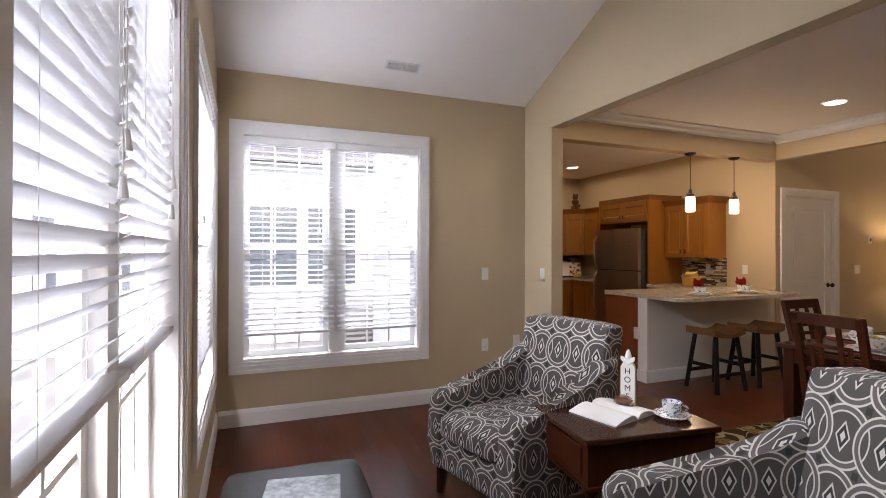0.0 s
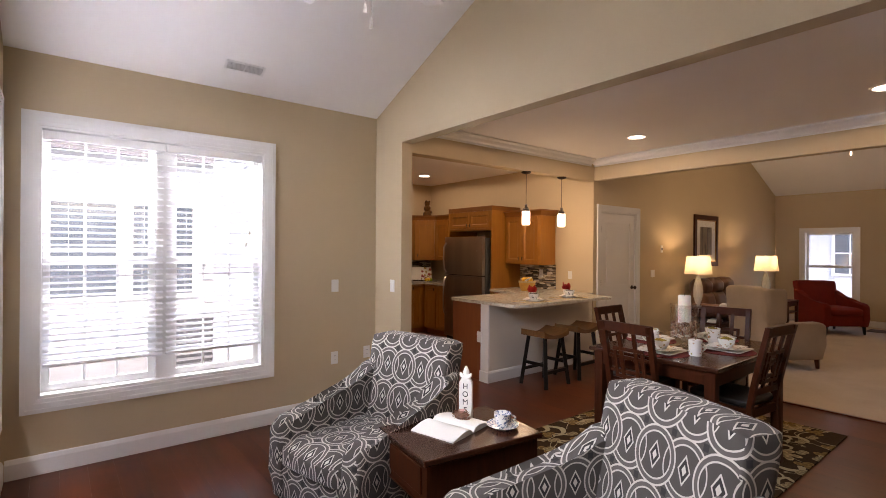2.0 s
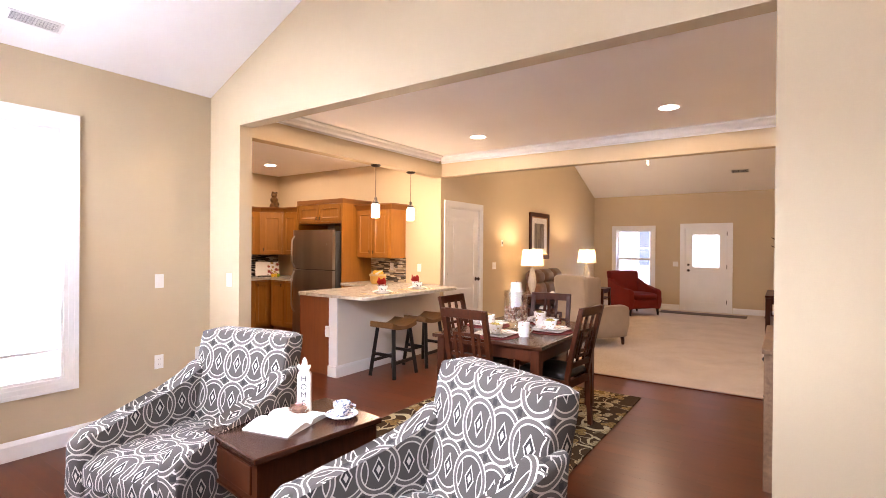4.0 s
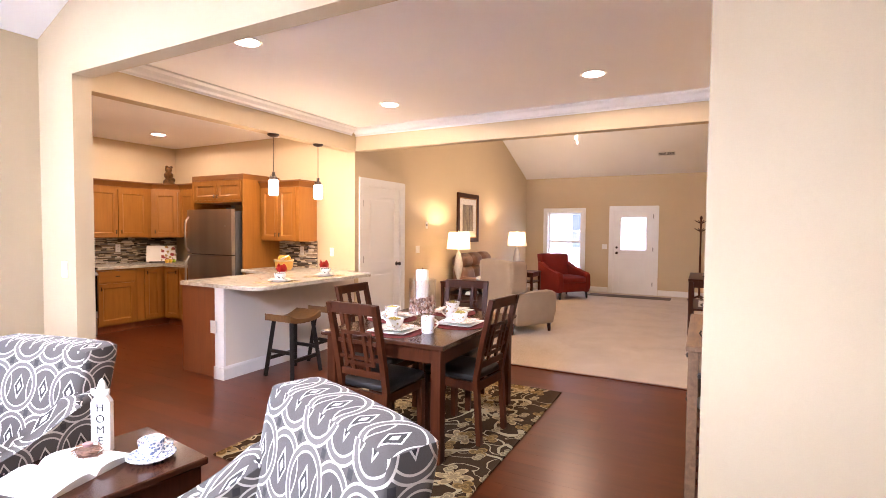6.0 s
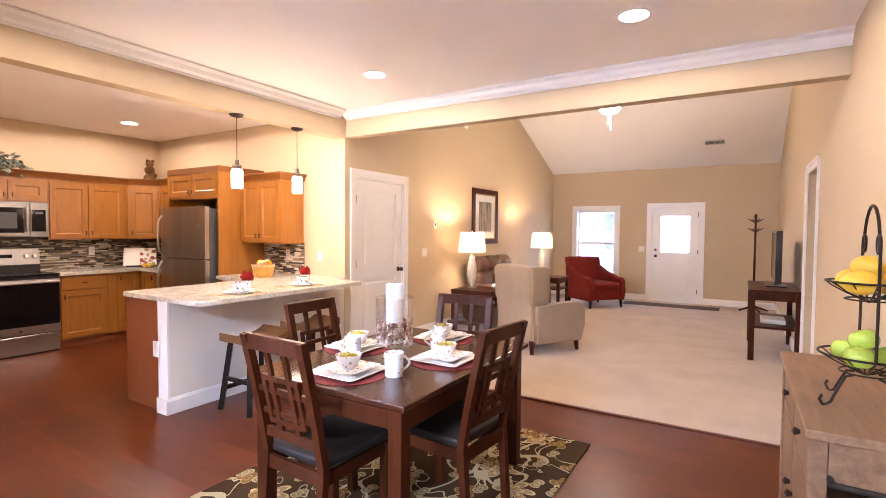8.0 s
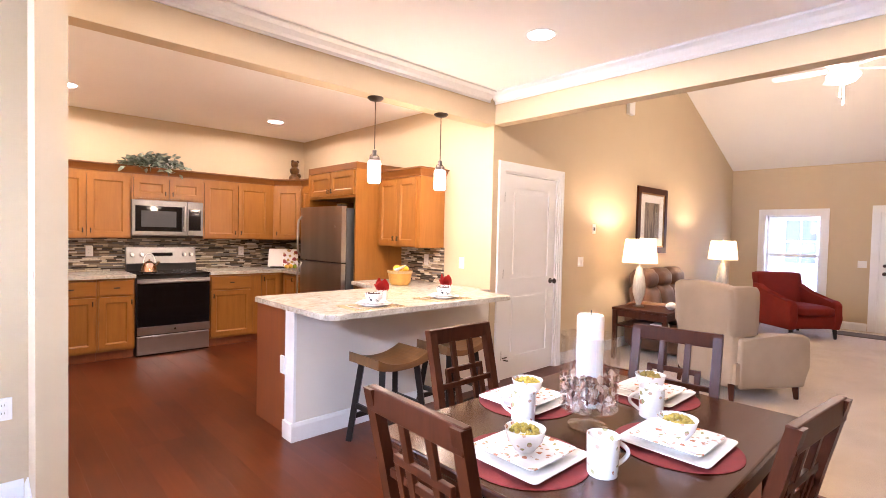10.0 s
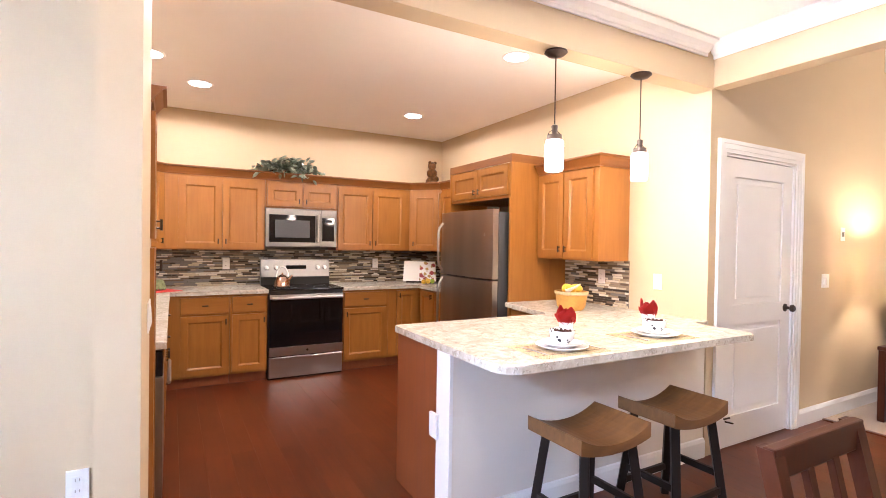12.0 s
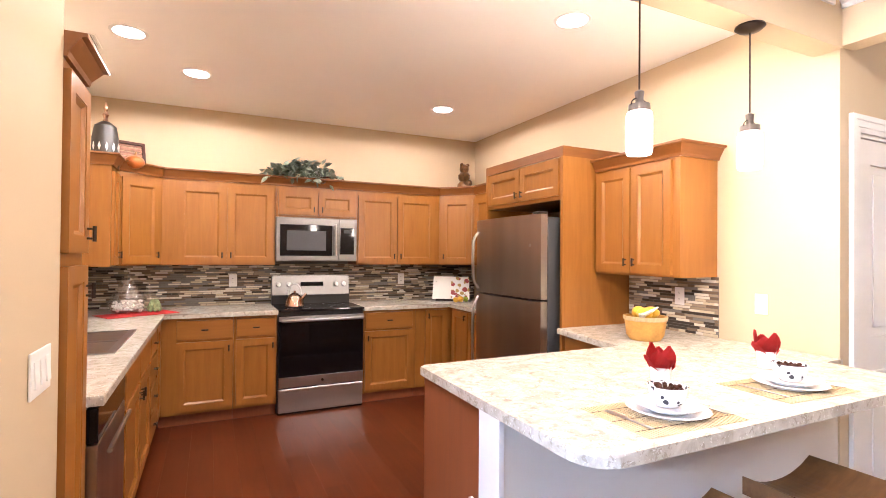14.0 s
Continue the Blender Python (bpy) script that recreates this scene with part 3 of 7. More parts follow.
def panel_door(name, axis, face, side, u0, u1, z1, knob_u, label, glass=False, hinge_u=None):
    d = thing(name, Matrix(), label, "door", kind="structure")
    part("casing", casing(bmesh.new(), axis, face, side, u0, u1, 0.0, z1, 0.088, 0.022, sill=False), M_TRIM, d)
    j = bmesh.new()
    out = -side
    for q in ((u0, u0 + 0.018, 0.002, z1), (u1 - 0.018, u1, 0.002, z1), (u0 + 0.018, u1 - 0.018, z1 - 0.018, z1)):
        obox(axis, face, face + out * 0.12, *q, j)
    part("jamb", j, M_TRIM, d)
    a, b, zt, f0 = u0 + 0.021, u1 - 0.021, z1 - 0.021, face + out * 0.012
    f1 = f0 + out * 0.04
    st = 0.125
    holes = [(a + st, b - st, 0.22, 0.86), (a + st, b - st, 1.0, zt - 0.13)]
    part("leaf", slab_with_holes(axis, min(f0, f1), max(f0, f1), (a, b), (0.0095, zt), holes), M_TRIM, d)
    for k, (p, q, r, s) in enumerate(holes):
        if glass and k == 1:
            g = (f0 + f1) / 2
            part("pane", obox(axis, g - 0.003, g + 0.003, p, q, r, s), M_GLASS, d).visible_shadow = False
            fr = bmesh.new()
            for h in ((p, p + 0.03, r, s), (q - 0.03, q, r, s), (p + 0.03, q - 0.03, r, r + 0.03), (p + 0.03, q - 0.03, s - 0.03, s)):
                obox(axis, f0 - out * 0.008, f0 + out * 0.02, *h, fr)
            part("glazing_bead", fr, M_TRIM, d)
            continue
        pn = obox(axis, f0 + out * 0.012, f1 - out * 0.012, p, q, r, s)
        obox(axis, f0 + out * 0.004, f0 + out * 0.013, p + 0.045, q - 0.045, r + 0.045, s - 0.045, pn, 0.003)
        part("door_panel", pn, M_TRIM, d)
    # unseen strips added behind the leaf, bottom edge too, to block daylight leaking past
    sp_ = bmesh.new()
    for q in ((u0 + 0.018, u0 + 0.035, 0.002, z1 - 0.018), (u1 - 0.035, u1 - 0.018, 0.002, z1 - 0.018), (u0 + 0.035, u1 - 0.035, z1 - 0.035, z1 - 0.018), (u0 + 0.035, u1 - 0.035, 0.002, 0.03)):
        obox(axis, f1 + out * 0.002, f1 + out * 0.014, *q, sp_)
    part("light_stop", sp_, M_TRIM, d)
    k = bmesh.new()
    lathe([(0, 0), (0.03, 0), (0.03, 0.006), (0.012, 0.01), (0.011, 0.035), (0.026, 0.045), (0.028, 0.058), (0.02, 0.068), (0, 0.07)], 16, k)
    bmesh.ops.transform(k, matrix=(Matrix.Translation((f0, knob_u, 0.95)) @ Matrix.Rotation(radians(90 * side), 4, "Y")) if axis == 0 else (Matrix.Translation((knob_u, f0, 0.95)) @ Matrix.Rotation(radians(-90 * side), 4, "X")), verts=k.verts)
    part("knob", k, M_BRONZE, d, "dark bronze knob", True)
    hu = hinge_u if hinge_u else a
    for z in (0.25, 1.05, 1.8):
        part("hinge", obox(axis, f0 - out * 0.006, f0 + out * 0.004, hu - 0.012, hu + 0.012, z - 0.045, z + 0.045), M_BRONZE, d)
    return d


structure("wall_closet", box(KIT_E + 0.121, 8.2, DOOR_Y + 0.16, DOOR_Y + 0.22, 0, 2.4), M_WALL, "plain wall behind the interior door")
panel_door("door_1", 1, DOOR_Y, -1, 7.04, 7.96, 2.05, 7.87, "closed white two-panel interior door with a dark knob", hinge_u=7.06)
e = panel_door("door_2", 0, FAR_X, -1, 1.55, 2.445, 1.955, 2.355, "white entrance door with a half glass pane", True, 1.57)
part("deadbolt", rod(bmesh.new(), (FAR_X, 2.355, 1.08), (FAR_X - 0.03, 2.355, 1.08), 0.026), M_BRONZE, e, "dark bronze deadbolt", True)
part("door_bumper", rod(rod(bmesh.new(), (7.075, DOOR_Y - 0.02, 0.21), (7.075, DOOR_Y - 0.075, 0.215), 0.006, n=8), (7.045, DOOR_Y - 0.03, 0.235), (7.11, DOOR_Y - 0.03, 0.235), 0.006, n=8), M_BRONZE, bpy.data.objects["door_1"], "dark hinge-pin bumper", True)
dw = thing("door_3", Matrix(), "white cased side doorway with a door standing ajar", "door", kind="structure")
part("casing", casing(bmesh.new(), 1, RIGHT_Y, 1, 8.3, 9.1, 0.0, 2.05, 0.088, 0.022, sill=False), M_TRIM, dw)
part("leaf", box(8.32, 8.36, RIGHT_Y - 0.85, RIGHT_Y - 0.06, 0.012, 2.03), M_TRIM, dw)


# ---- lamps ----
def downlight(x, y, watts, z=CEIL):
    d = thing("recessed_light", pose(x, y, z), "lit round recessed ceiling light with a white trim", "ceiling light", "recessed ceiling lights")
    part("trim_ring", lathe([(0.083, -0.001), (0.083, -0.006), (0.10, -0.006), (0.105, -0.001)], 28), M_TRIM, d, smooth=True)
    part("lens", lathe([(0, -0.004), (0.082, -0.004), (0.082, -0.001), (0, -0.001)], 28), M_LED, d, "glowing warm lens")
    lamp = new("downlight_lamp", bpy.data.lights.new("downlight_lamp", "SPOT"))
    lamp.data.energy, lamp.data.color, lamp.data.shadow_soft_size = watts, (1, 0.845, 0.63), 0.07
    lamp.data.spot_size, lamp.data.spot_blend = radians(176), 0.12
    lamp.matrix_basis = pose(x, y, z - 0.02)
    return d


for x, y in ((5.97, 7.27), (3.955, 7.29), (5.89, 5.40), (3.95, 5.45), (3.60, 6.71)):
    downlight(x, y, 2.1)
for x, y in ((6.04, 3.46), (5.95, 1.40), (4.19, 3.39)):
    downlight(x, y, 2.1)


def pendant(x, y, z):
    p = thing("pendant_light", pose(x, y, z), "lit clear glass jar pendant with a bronze cap", "pendant light", "pendants over the breakfast bar")
    part("canopy", lathe([(0, 0), (0.06, 0), (0.062, -0.008), (0.045, -0.022), (0.012, -0.03), (0, -0.03)], 24), M_BRONZE, p, smooth=True)
    part("cord", rod(bmesh.new(), (0, 0, -0.03), (0, 0, -0.40), 0.0035, n=8), M_BRONZE, p, smooth=True)
    part("cap", lathe([(0, -0.39), (0.018, -0.40), (0.014, -0.445), (0.040, -0.45), (0.042, -0.478), (0.038, -0.48), (0, -0.478)], 24), M_CAP, p, "ribbed bronze lid", True)
    hoop = bmesh.new()
    tube(hoop, [(0.044 * math.cos(math.pi * a / 8), 0, -0.455 + 0.03 * math.sin(math.pi * a / 8)) for a in range(9)], 0.0025, 6)
    part("bail", hoop, M_BRONZE, p)
    jar = part("jar", lathe([(0.042, -0.480), (0.047, -0.487), (0.049, -0.50), (0.049, -0.63), (0.044, -0.645), (0, -0.648), (0, -0.644), (0.042, -0.641), (0.046, -0.628), (0.046, -0.50), (0.044, -0.489), (0.039, -0.480)], 24), M_PENDGLASS, p, "ribbed glass jar shade", True)
    part("bulb", lathe([(0, -0.49), (0.014, -0.49), (0.016, -0.52), (0.034, -0.56), (0.034, -0.585), (0.02, -0.61), (0, -0.616)], 16), M_BULB, p, smooth=True)
    lamp = new("pendant_lamp", bpy.data.lights.new("pendant_lamp", "POINT"))
    lamp.data.energy, lamp.data.color, lamp.data.shadow_soft_size = 0.6, (1, 0.76, 0.47), 0.045
    lamp.matrix_basis = pose(x, y, z - 0.70)


M_PENDGLASS = pane_glass("jar_glass")
_nt = M_PENDGLASS.node_tree
_em = node(_nt, "Emission", Color=(1, 0.84, 0.62, 1), Strength=0.35)
_ad = _nt.nodes.new("ShaderNodeAddShader")
_mx = _nt.nodes["Mix Shader"]
_nt.links.new(_mx.outputs[0], _ad.inputs[0]), _nt.links.new(_em.outputs[0], _ad.inputs[1])
_nt.links.new(_ad.outputs[0], _nt.nodes["Material Output"].inputs[0])
for x in (5.56, 6.24):
    pendant(x, 4.617, 2.45)


# ---- kitchen ----
def door_front(parent, u0, u1, z0, z1, knob=None, drawer=False, rail=0.055, name="door"):
    """A framed cabinet front in the local plane y = 0, facing -y."""
    g = bmesh.new()
    if drawer:
        d = part(name, bx(g, u0, u1, -0.02, 0, z0, z1, 0.004), M_CABH, parent)
    else:
        d = part(name, slab_with_holes(1, -0.02, 0, (u0, u1), (z0, z1), [(u0 + rail, u1 - rail, z0 + rail, z1 - rail)]), M_CAB, parent)
        pn = prism([(u0 + rail, z0 + rail), (u1 - rail, z0 + rail), (u1 - rail, z1 - rail), (u0 + rail, z1 - rail)], 1, -0.006, -0.001)
        q = 0.016
        rings = []
        for s, dep in ((0.0, -0.0175), (0.004, -0.0165), (q, -0.0062)):
            rings.append([pn.verts.new(p) for p in ((u0 + rail + s, dep, z0 + rail + s), (u1 - rail - s, dep, z0 + rail + s), (u1 - rail - s, dep, z1 - rail - s), (u0 + rail + s, dep, z1 - rail - s))])
        for r0, r1 in zip(rings, rings[1:]):
            for i in range(4):
                pn.faces.new((r0[i], r0[(i + 1) % 4], r1[(i + 1) % 4], r1[i]))
        part("panel", pn, M_CAB, d)
    if knob:
        k = bmesh.new()
        if knob[2] == "h":
            for s in (-1, 1):
                rod(k, (knob[0] + s * 0.016, -0.02, knob[1]), (knob[0] + s * 0.016, -0.040, knob[1]), 0.004, n=8)
            rod(k, (knob[0] - 0.026, -0.041, knob[1]), (knob[0] + 0.026, -0.041, knob[1]), 0.006, n=8)
        else:
            for s in (-1, 1):
                rod(k, (knob[0], -0.02, knob[1] + s * 0.016), (knob[0], -0.040, knob[1] + s * 0.016), 0.004, n=8)
            rod(k, (knob[0], -0.041, knob[1] - 0.026), (knob[0], -0.041, knob[1] + 0.026), 0.006, n=8)
        part("handle", k, M_BRONZE, d, "dark bronze pull", True)
    return d


def base_cabinet(m, width, fronts, label, depth=0.58, left=0.0, right=0.0, toe=True, group="maple base cabinets"):
    """Fronts: (u0, u1, z0, z1, knob, drawer). Local x along the front, facing -y, back at y = depth."""
    c = thing("base_cabinet", m, label, "cabinet", group)
    part("body", box(0, width, 0.001, depth, 0.10, 0.875), M_CAB, c)
    part("toe_kick", box(0.0, width, 0.06, depth, 0.0, 0.10), M_ENDPANEL, c)
    for f in fronts:
        door_front(c, *f[:4], knob=f[4], drawer=f[5], name="drawer" if f[5] else "door")
    return c


def wall_cabinet(m, width, z0, z1, fronts, label, depth=0.33, group="maple wall cabinets"):
    c = thing("wall_cabinet", m, label, "cabinet", group)
    part("body", box(0, width, 0.001, depth, z0, z1), M_CAB, c)
    for f in fronts:
        door_front(c, *f[:4], knob=f[4], drawer=False)
    return c


BZ, DZ = (0.70, 0.855), (0.125, 0.68)
UZ0, UZ1 = 1.30, 2.03
YB, YU = KIT_N - 0.59, KIT_N - 0.335
EAST = lambda x, y: pose(x, y, 0, 0, 0, -90)   # front faces -x, local x runs towards -y
WEST = lambda x, y: pose(x, y, 0, 0, 0, 90)    # front faces +x, local x runs towards +y
# back run
base_cabinet(pose(3.70, YB, 0), 0.545, [(0.125, 0.535, *BZ, (0.33, 0.778, "h"), True), (0.125, 0.535, *DZ, (0.51, 0.62, "v"), False)], "honey maple base cabinet with a drawer over a door", 0.585)
base_cabinet(pose(4.247, YB, 0), 0.345, [(0.02, 0.33, *BZ, (0.175, 0.778, "h"), True), (0.02, 0.33, *DZ, (0.31, 0.62, "v"), False)], "narrow honey maple base cabinet beside the range", 0.585)
base_cabinet(pose(5.365, YB, 0), 0.525, [(0.012, 0.492, *BZ, (0.25, 0.778, "h"), True), (0.012, 0.492, *DZ, (0.04, 0.62, "v"), False)], "honey maple base cabinet with a drawer over a door", 0.585)
base_cabinet(pose(5.892, YB, 0), 0.97, [(0.10, 0.345, 0.125, 0.855, (0.13, 0.80, "v"), False)], "honey maple corner base cabinet", 0.585)
base_cabinet(EAST(6.29, 7.67), 0.71, [(0.02, 0.34, 0.125, 0.855, (0.31, 0.80, "v"), False), (0.36, 0.69, 0.125, 0.855, None, False)], "honey maple base cabinet beside the refrigerator", 0.58)
# sink run
base_cabinet(WEST(3.70, 5.874), 1.074, [(0.02, 0.53, *BZ, None, True), (0.55, 1.055, *BZ, None, True), (0.02, 0.53, *DZ, (0.50, 0.62, "v"), False), (0.55, 1.055, *DZ, (0.58, 0.62, "v"), False)], "honey maple sink base cabinet with two doors", 0.61)
base_cabinet(WEST(3.70, 6.952), 0.42, [(0.015, 0.405, 0.70, 0.855, (0.21, 0.778, "h"), True), (0.015, 0.405, 0.51, 0.685, (0.21, 0.6, "h"), True), (0.015, 0.405, 0.32, 0.495, (0.21, 0.41, "h"), True), (0.015, 0.405, 0.125, 0.305, (0.21, 0.215, "h"), True)], "honey maple drawer base with four drawers", 0.61)
base_cabinet(WEST(3.70, 7.374), 0.90, [(0.01, 0.30, 0.125, 0.855, None, False)], "honey maple blind corner base cabinet", 0.61)
dwm = thing("dishwasher", WEST(3.70, 5.266), "stainless steel dishwasher under the counter", "dishwasher")
part("body", box(0.005, 0.60, 0.02, 0.58, 0.0, 0.87), M_BLACK, dwm)
part("front_panel", box(0.008, 0.597, -0.018, 0.018, 0.11, 0.74, 0.004), M_DARKSTEEL, dwm)
part("control_panel", box(0.008, 0.597, -0.018, 0.018, 0.745, 0.868, 0.004), M_BLACKGLASS, dwm)
part("handle", rod(bmesh.new(), (0.06, -0.045, 0.70), (0.545, -0.045, 0.70), 0.009), M_DARKSTEEL, dwm, smooth=True)
# pantry
pan = thing("pantry_cabinet", WEST(3.668, STUB_Y + 0.004), "tall honey maple pantry cabinet with crown", "cabinet")
part("body", box(0, 0.287, 0.001, 0.585, 0.10, 1.975), M_CAB, pan)
part("toe_kick", box(0, 0.287, 0.06, 0.585, 0, 0.10), M_ENDPANEL, pan)
door_front(pan, 0.015, 0.274, 0.125, 1.365, (0.245, 1.28, "v"))
door_front(pan, 0.015, 0.274, 1.405, 1.945, (0.245, 1.47, "v"))


def crown_mould(parent, pts, z, ups=0.075, out=0.06, name="crown"):
    """A sloped crown along open line pts (local x, y); the way out is to the right of the line."""
    bm = bmesh.new()
    prof = [(0.0, 0.0), (0.012, 0.0), (0.016, 0.018), (out * 0.75, ups * 0.8), (out, ups * 0.86), (out, ups), (0.0, ups)]
    rings = []
    for i, p in enumerate(pts):
        p = Vector(p)
        d0 = (p - Vector(pts[i - 1])).normalized() if i else (Vector(pts[1]) - p).normalized()
        d1 = (Vector(pts[i + 1]) - p).normalized() if i < len(pts) - 1 else d0
        n0, n1 = Vector((d0.y, -d0.x)), Vector((d1.y, -d1.x))
        n = (n0 + n1).normalized()
        n = n / max(0.35, n.dot(n0))
        rings.append([bm.verts.new((p.x + n.x * a, p.y + n.y * a, z + b)) for a, b in prof])
    for a, b in zip(rings, rings[1:]):
        for i in range(len(prof)):
            j = (i + 1) % len(prof)
            bm.faces.new((a[i], a[j], b[j], b[i]))
    bm.faces.new(rings[0][::-1]), bm.faces.new(rings[-1])
    return part(name, bm, M_CROWN, parent, "stepped maple crown")


crown_mould(pan, [(0.0, 0.0), (0.287, 0.0), (0.287, 0.585)], 1.975)
# wall cabinets over the back run
KN = lambda u: (u, UZ0 + 0.085, "v")
wall_cabinet(pose(3.69, YU, 0), 0.91, UZ0, UZ1, [(0.115, 0.495, UZ0 + 0.012, 1.99, KN(0.465), 0), (0.505, 0.89, UZ0 + 0.012, 1.99, KN(0.535), 0)], "honey maple double-door wall cabinet", 0.33)
wall_cabinet(pose(4.602, YU, 0), 0.757, 1.745, UZ1, [(0.02, 0.372, 1.765, 1.99, (0.34, 1.82, "v"), 0), (0.385, 0.737, 1.765, 1.99, (0.417, 1.82, "v"), 0)], "short honey maple wall cabinet above the microwave", 0.33)
wall_cabinet(pose(5.361, YU, 0), 0.90, UZ0, UZ1, [(0.015, 0.415, UZ0 + 0.012, 1.99, KN(0.385), 0), (0.425, 0.835, UZ0 + 0.012, 1.99, KN(0.455), 0)], "honey maple double-door wall cabinet", 0.33)


def corner_cabinet(flip, x, y, label):
    """A diagonal wall cabinet in a corner at (x, y); flip -1 for the corner at the west."""
    c = thing("corner_cabinet", Matrix(), label, "cabinet", "maple wall cabinets")
    s = flip
    pts = [(x, y), (x - s * 0.61, y), (x - s * 0.61, y - 0.333), (x - s * 0.333, y - 0.61), (x, y - 0.61)]
    part("body", prism(pts, 2, UZ0, UZ1), M_CAB, c)
    w = 0.277 * math.sqrt(2)
    p = Vector((x - s * 0.61, y - 0.333)) if s > 0 else Vector((x + 0.333, y - 0.61))
    face = part("door_mount", box(0.002, w - 0.002, -0.004, 0.002, UZ0 + 0.002, UZ1 - 0.002), M_CAB, c)
    face.matrix_basis = pose(p.x, p.y, 0, 0, 0, -45 * s)
    door_front(face, 0.03, w - 0.03, UZ0 + 0.012, 1.99, (0.06 if s > 0 else w - 0.06, UZ0 + 0.085, "v"))
    return c


corner_cabinet(1, KIT_E - 0.002, KIT_N - 0.002, "honey maple diagonal corner wall cabinet")
corner_cabinet(-1, KIT_W + 0.002, KIT_N - 0.002, "honey maple diagonal corner wall cabinet")
wall_cabinet(EAST(KIT_E - 0.335, 7.666), 0.70, UZ0, UZ1, [(0.015, 0.34, UZ0 + 0.012, 1.99, None, 0), (0.355, 0.685, UZ0 + 0.012, 1.99, None, 0)], "honey maple wall cabinet beside the refrigerator")
wc = wall_cabinet(WEST(KIT_W + 0.335, 7.42), 0.245, UZ0, UZ1, [(0.015, 0.23, UZ0 + 0.012, 1.99, KN(0.2), 0)], "narrow honey maple wall cabinet with a plain end panel")
rail = thing("cabinet_crown", Matrix(), "maple crown running along the wall cabinets", "moulding")
crown_mould(rail, [(KIT_W + 0.002, 7.42), (KIT_W + 0.335, 7.42), (KIT_W + 0.335, KIT_N - 0.612), (KIT_W + 0.612, YU), (KIT_E - 0.612, YU), (KIT_E - 0.335, KIT_N - 0.612), (KIT_E - 0.335, 6.97)], UZ1, 0.085, 0.055, "crown")
# refrigerator and its surround
fs = thing("refrigerator_surround", Matrix(), "honey maple surround with a cabinet over the refrigerator", "cabinet")
part("side_panel", box(6.25, KIT_E - 0.002, 5.915, 5.94, 0, 2.10), M_CAB, fs)
part("side_panel", box(6.25, KIT_E - 0.002, 6.93, 6.955, 0, 2.10), M_CAB, fs)
part("body", box(6.27, KIT_E - 0.002, 5.94, 6.93, 1.80, 2.10), M_CAB, fs)
oc = part("face_frame", box(6.266, 6.27, 5.942, 6.928, 1.80, 2.098), M_CAB, fs)
fcab = part("cabinet_front", box(0.0, 0.985, -0.003, 0.0, 1.80, 2.097), M_CAB, fs, m=pose(6.266, 6.93, 0, 0, 0, -90))
door_front(fcab, 0.02, 0.487, 1.83, 2.085, (0.455, 1.88, "v"))
door_front(fcab, 0.497, 0.965, 1.83, 2.085, (0.53, 1.88, "v"))
crown_mould(fs, [(KIT_E - 0.002, 6.955), (6.25, 6.955), (6.25, 5.915), (KIT_E - 0.002, 5.915)][::-1], 2.10, 0.07, 0.06)
fr = thing("refrigerator", EAST(6.13, 6.90), "dark stainless top-freezer refrigerator with curved handles", "refrigerator")
part("body", box(0.0, 0.90, 0.06, 0.735, 0.02, 1.68, 0.006), M_GREYSIDE, fr)
part("kick_grille", box(0.02, 0.88, 0.04, 0.06, 0.0, 0.09), M_BLACK, fr)


def bowed_door(z0, z1):
    pts = [(0.0 + 0.90 * i / 16, -0.028 * math.sin(math.pi * i / 16) ** 0.7 if 0 < i < 16 else 0.0) for i in range(17)]
    bm = prism([(0.0, 0.055)] + pts + [(0.90, 0.055)], 2, z0, z1)
    return bm


for z0, z1, nm in ((0.10, 1.085, "fridge_door"), (1.10, 1.70, "freezer_door")):
    d = part(nm, bowed_door(z0, z1), M_DARKSTEEL, fr, "dark brushed steel door", True)
    part("edge_strip", box(0.896, 0.904, 0.0, 0.054, z0 + 0.002, z1 - 0.002), M_STEEL, d)
    za, zb = (0.42, 1.06) if z0 < 0.5 else (1.13, 1.60)
    h = bmesh.new()
    tube(h, [(0.05, -0.012 - 0.045 * min(1.0, 2.2 * math.sin(math.pi * i / 10)) ** 0.5 - 0.008 * math.sin(math.pi * i / 10) if 0 < i < 10 else -0.012, za + (zb - za) * i / 10) for i in range(11)], 0.0125, 10)
    part("handle", h, M_STEEL, d, "curved bright steel handle", True)
part("badge", lathe([(0, 0), (0.012, 0), (0.012, 0.003), (0, 0.003)], 16), M_STEEL, fr, m=pose(0.80, -0.018, 1.48, 90, 0, 0))
part("hinge_cover", box(0.80, 0.89, 0.0, 0.07, 1.70, 1.718, 0.004), M_BLACK, fr)
# wall cabinet beside the refrigerator
uc = wall_cabinet(EAST(KIT_E - 0.335, 5.905), 0.69, 1.285, 2.00, [(0.02, 0.325, 1.30, 1.985, (0.295, 1.37, "v"), 0), (0.335, 0.64, 1.30, 1.985, (0.365, 1.37, "v"), 0)], "honey maple two-door wall cabinet above the mosaic tile")
crown_mould(uc, [(0.0, 0.0), (0.69, 0.0), (0.69, 0.333)], 2.00, 0.085, 0.06)
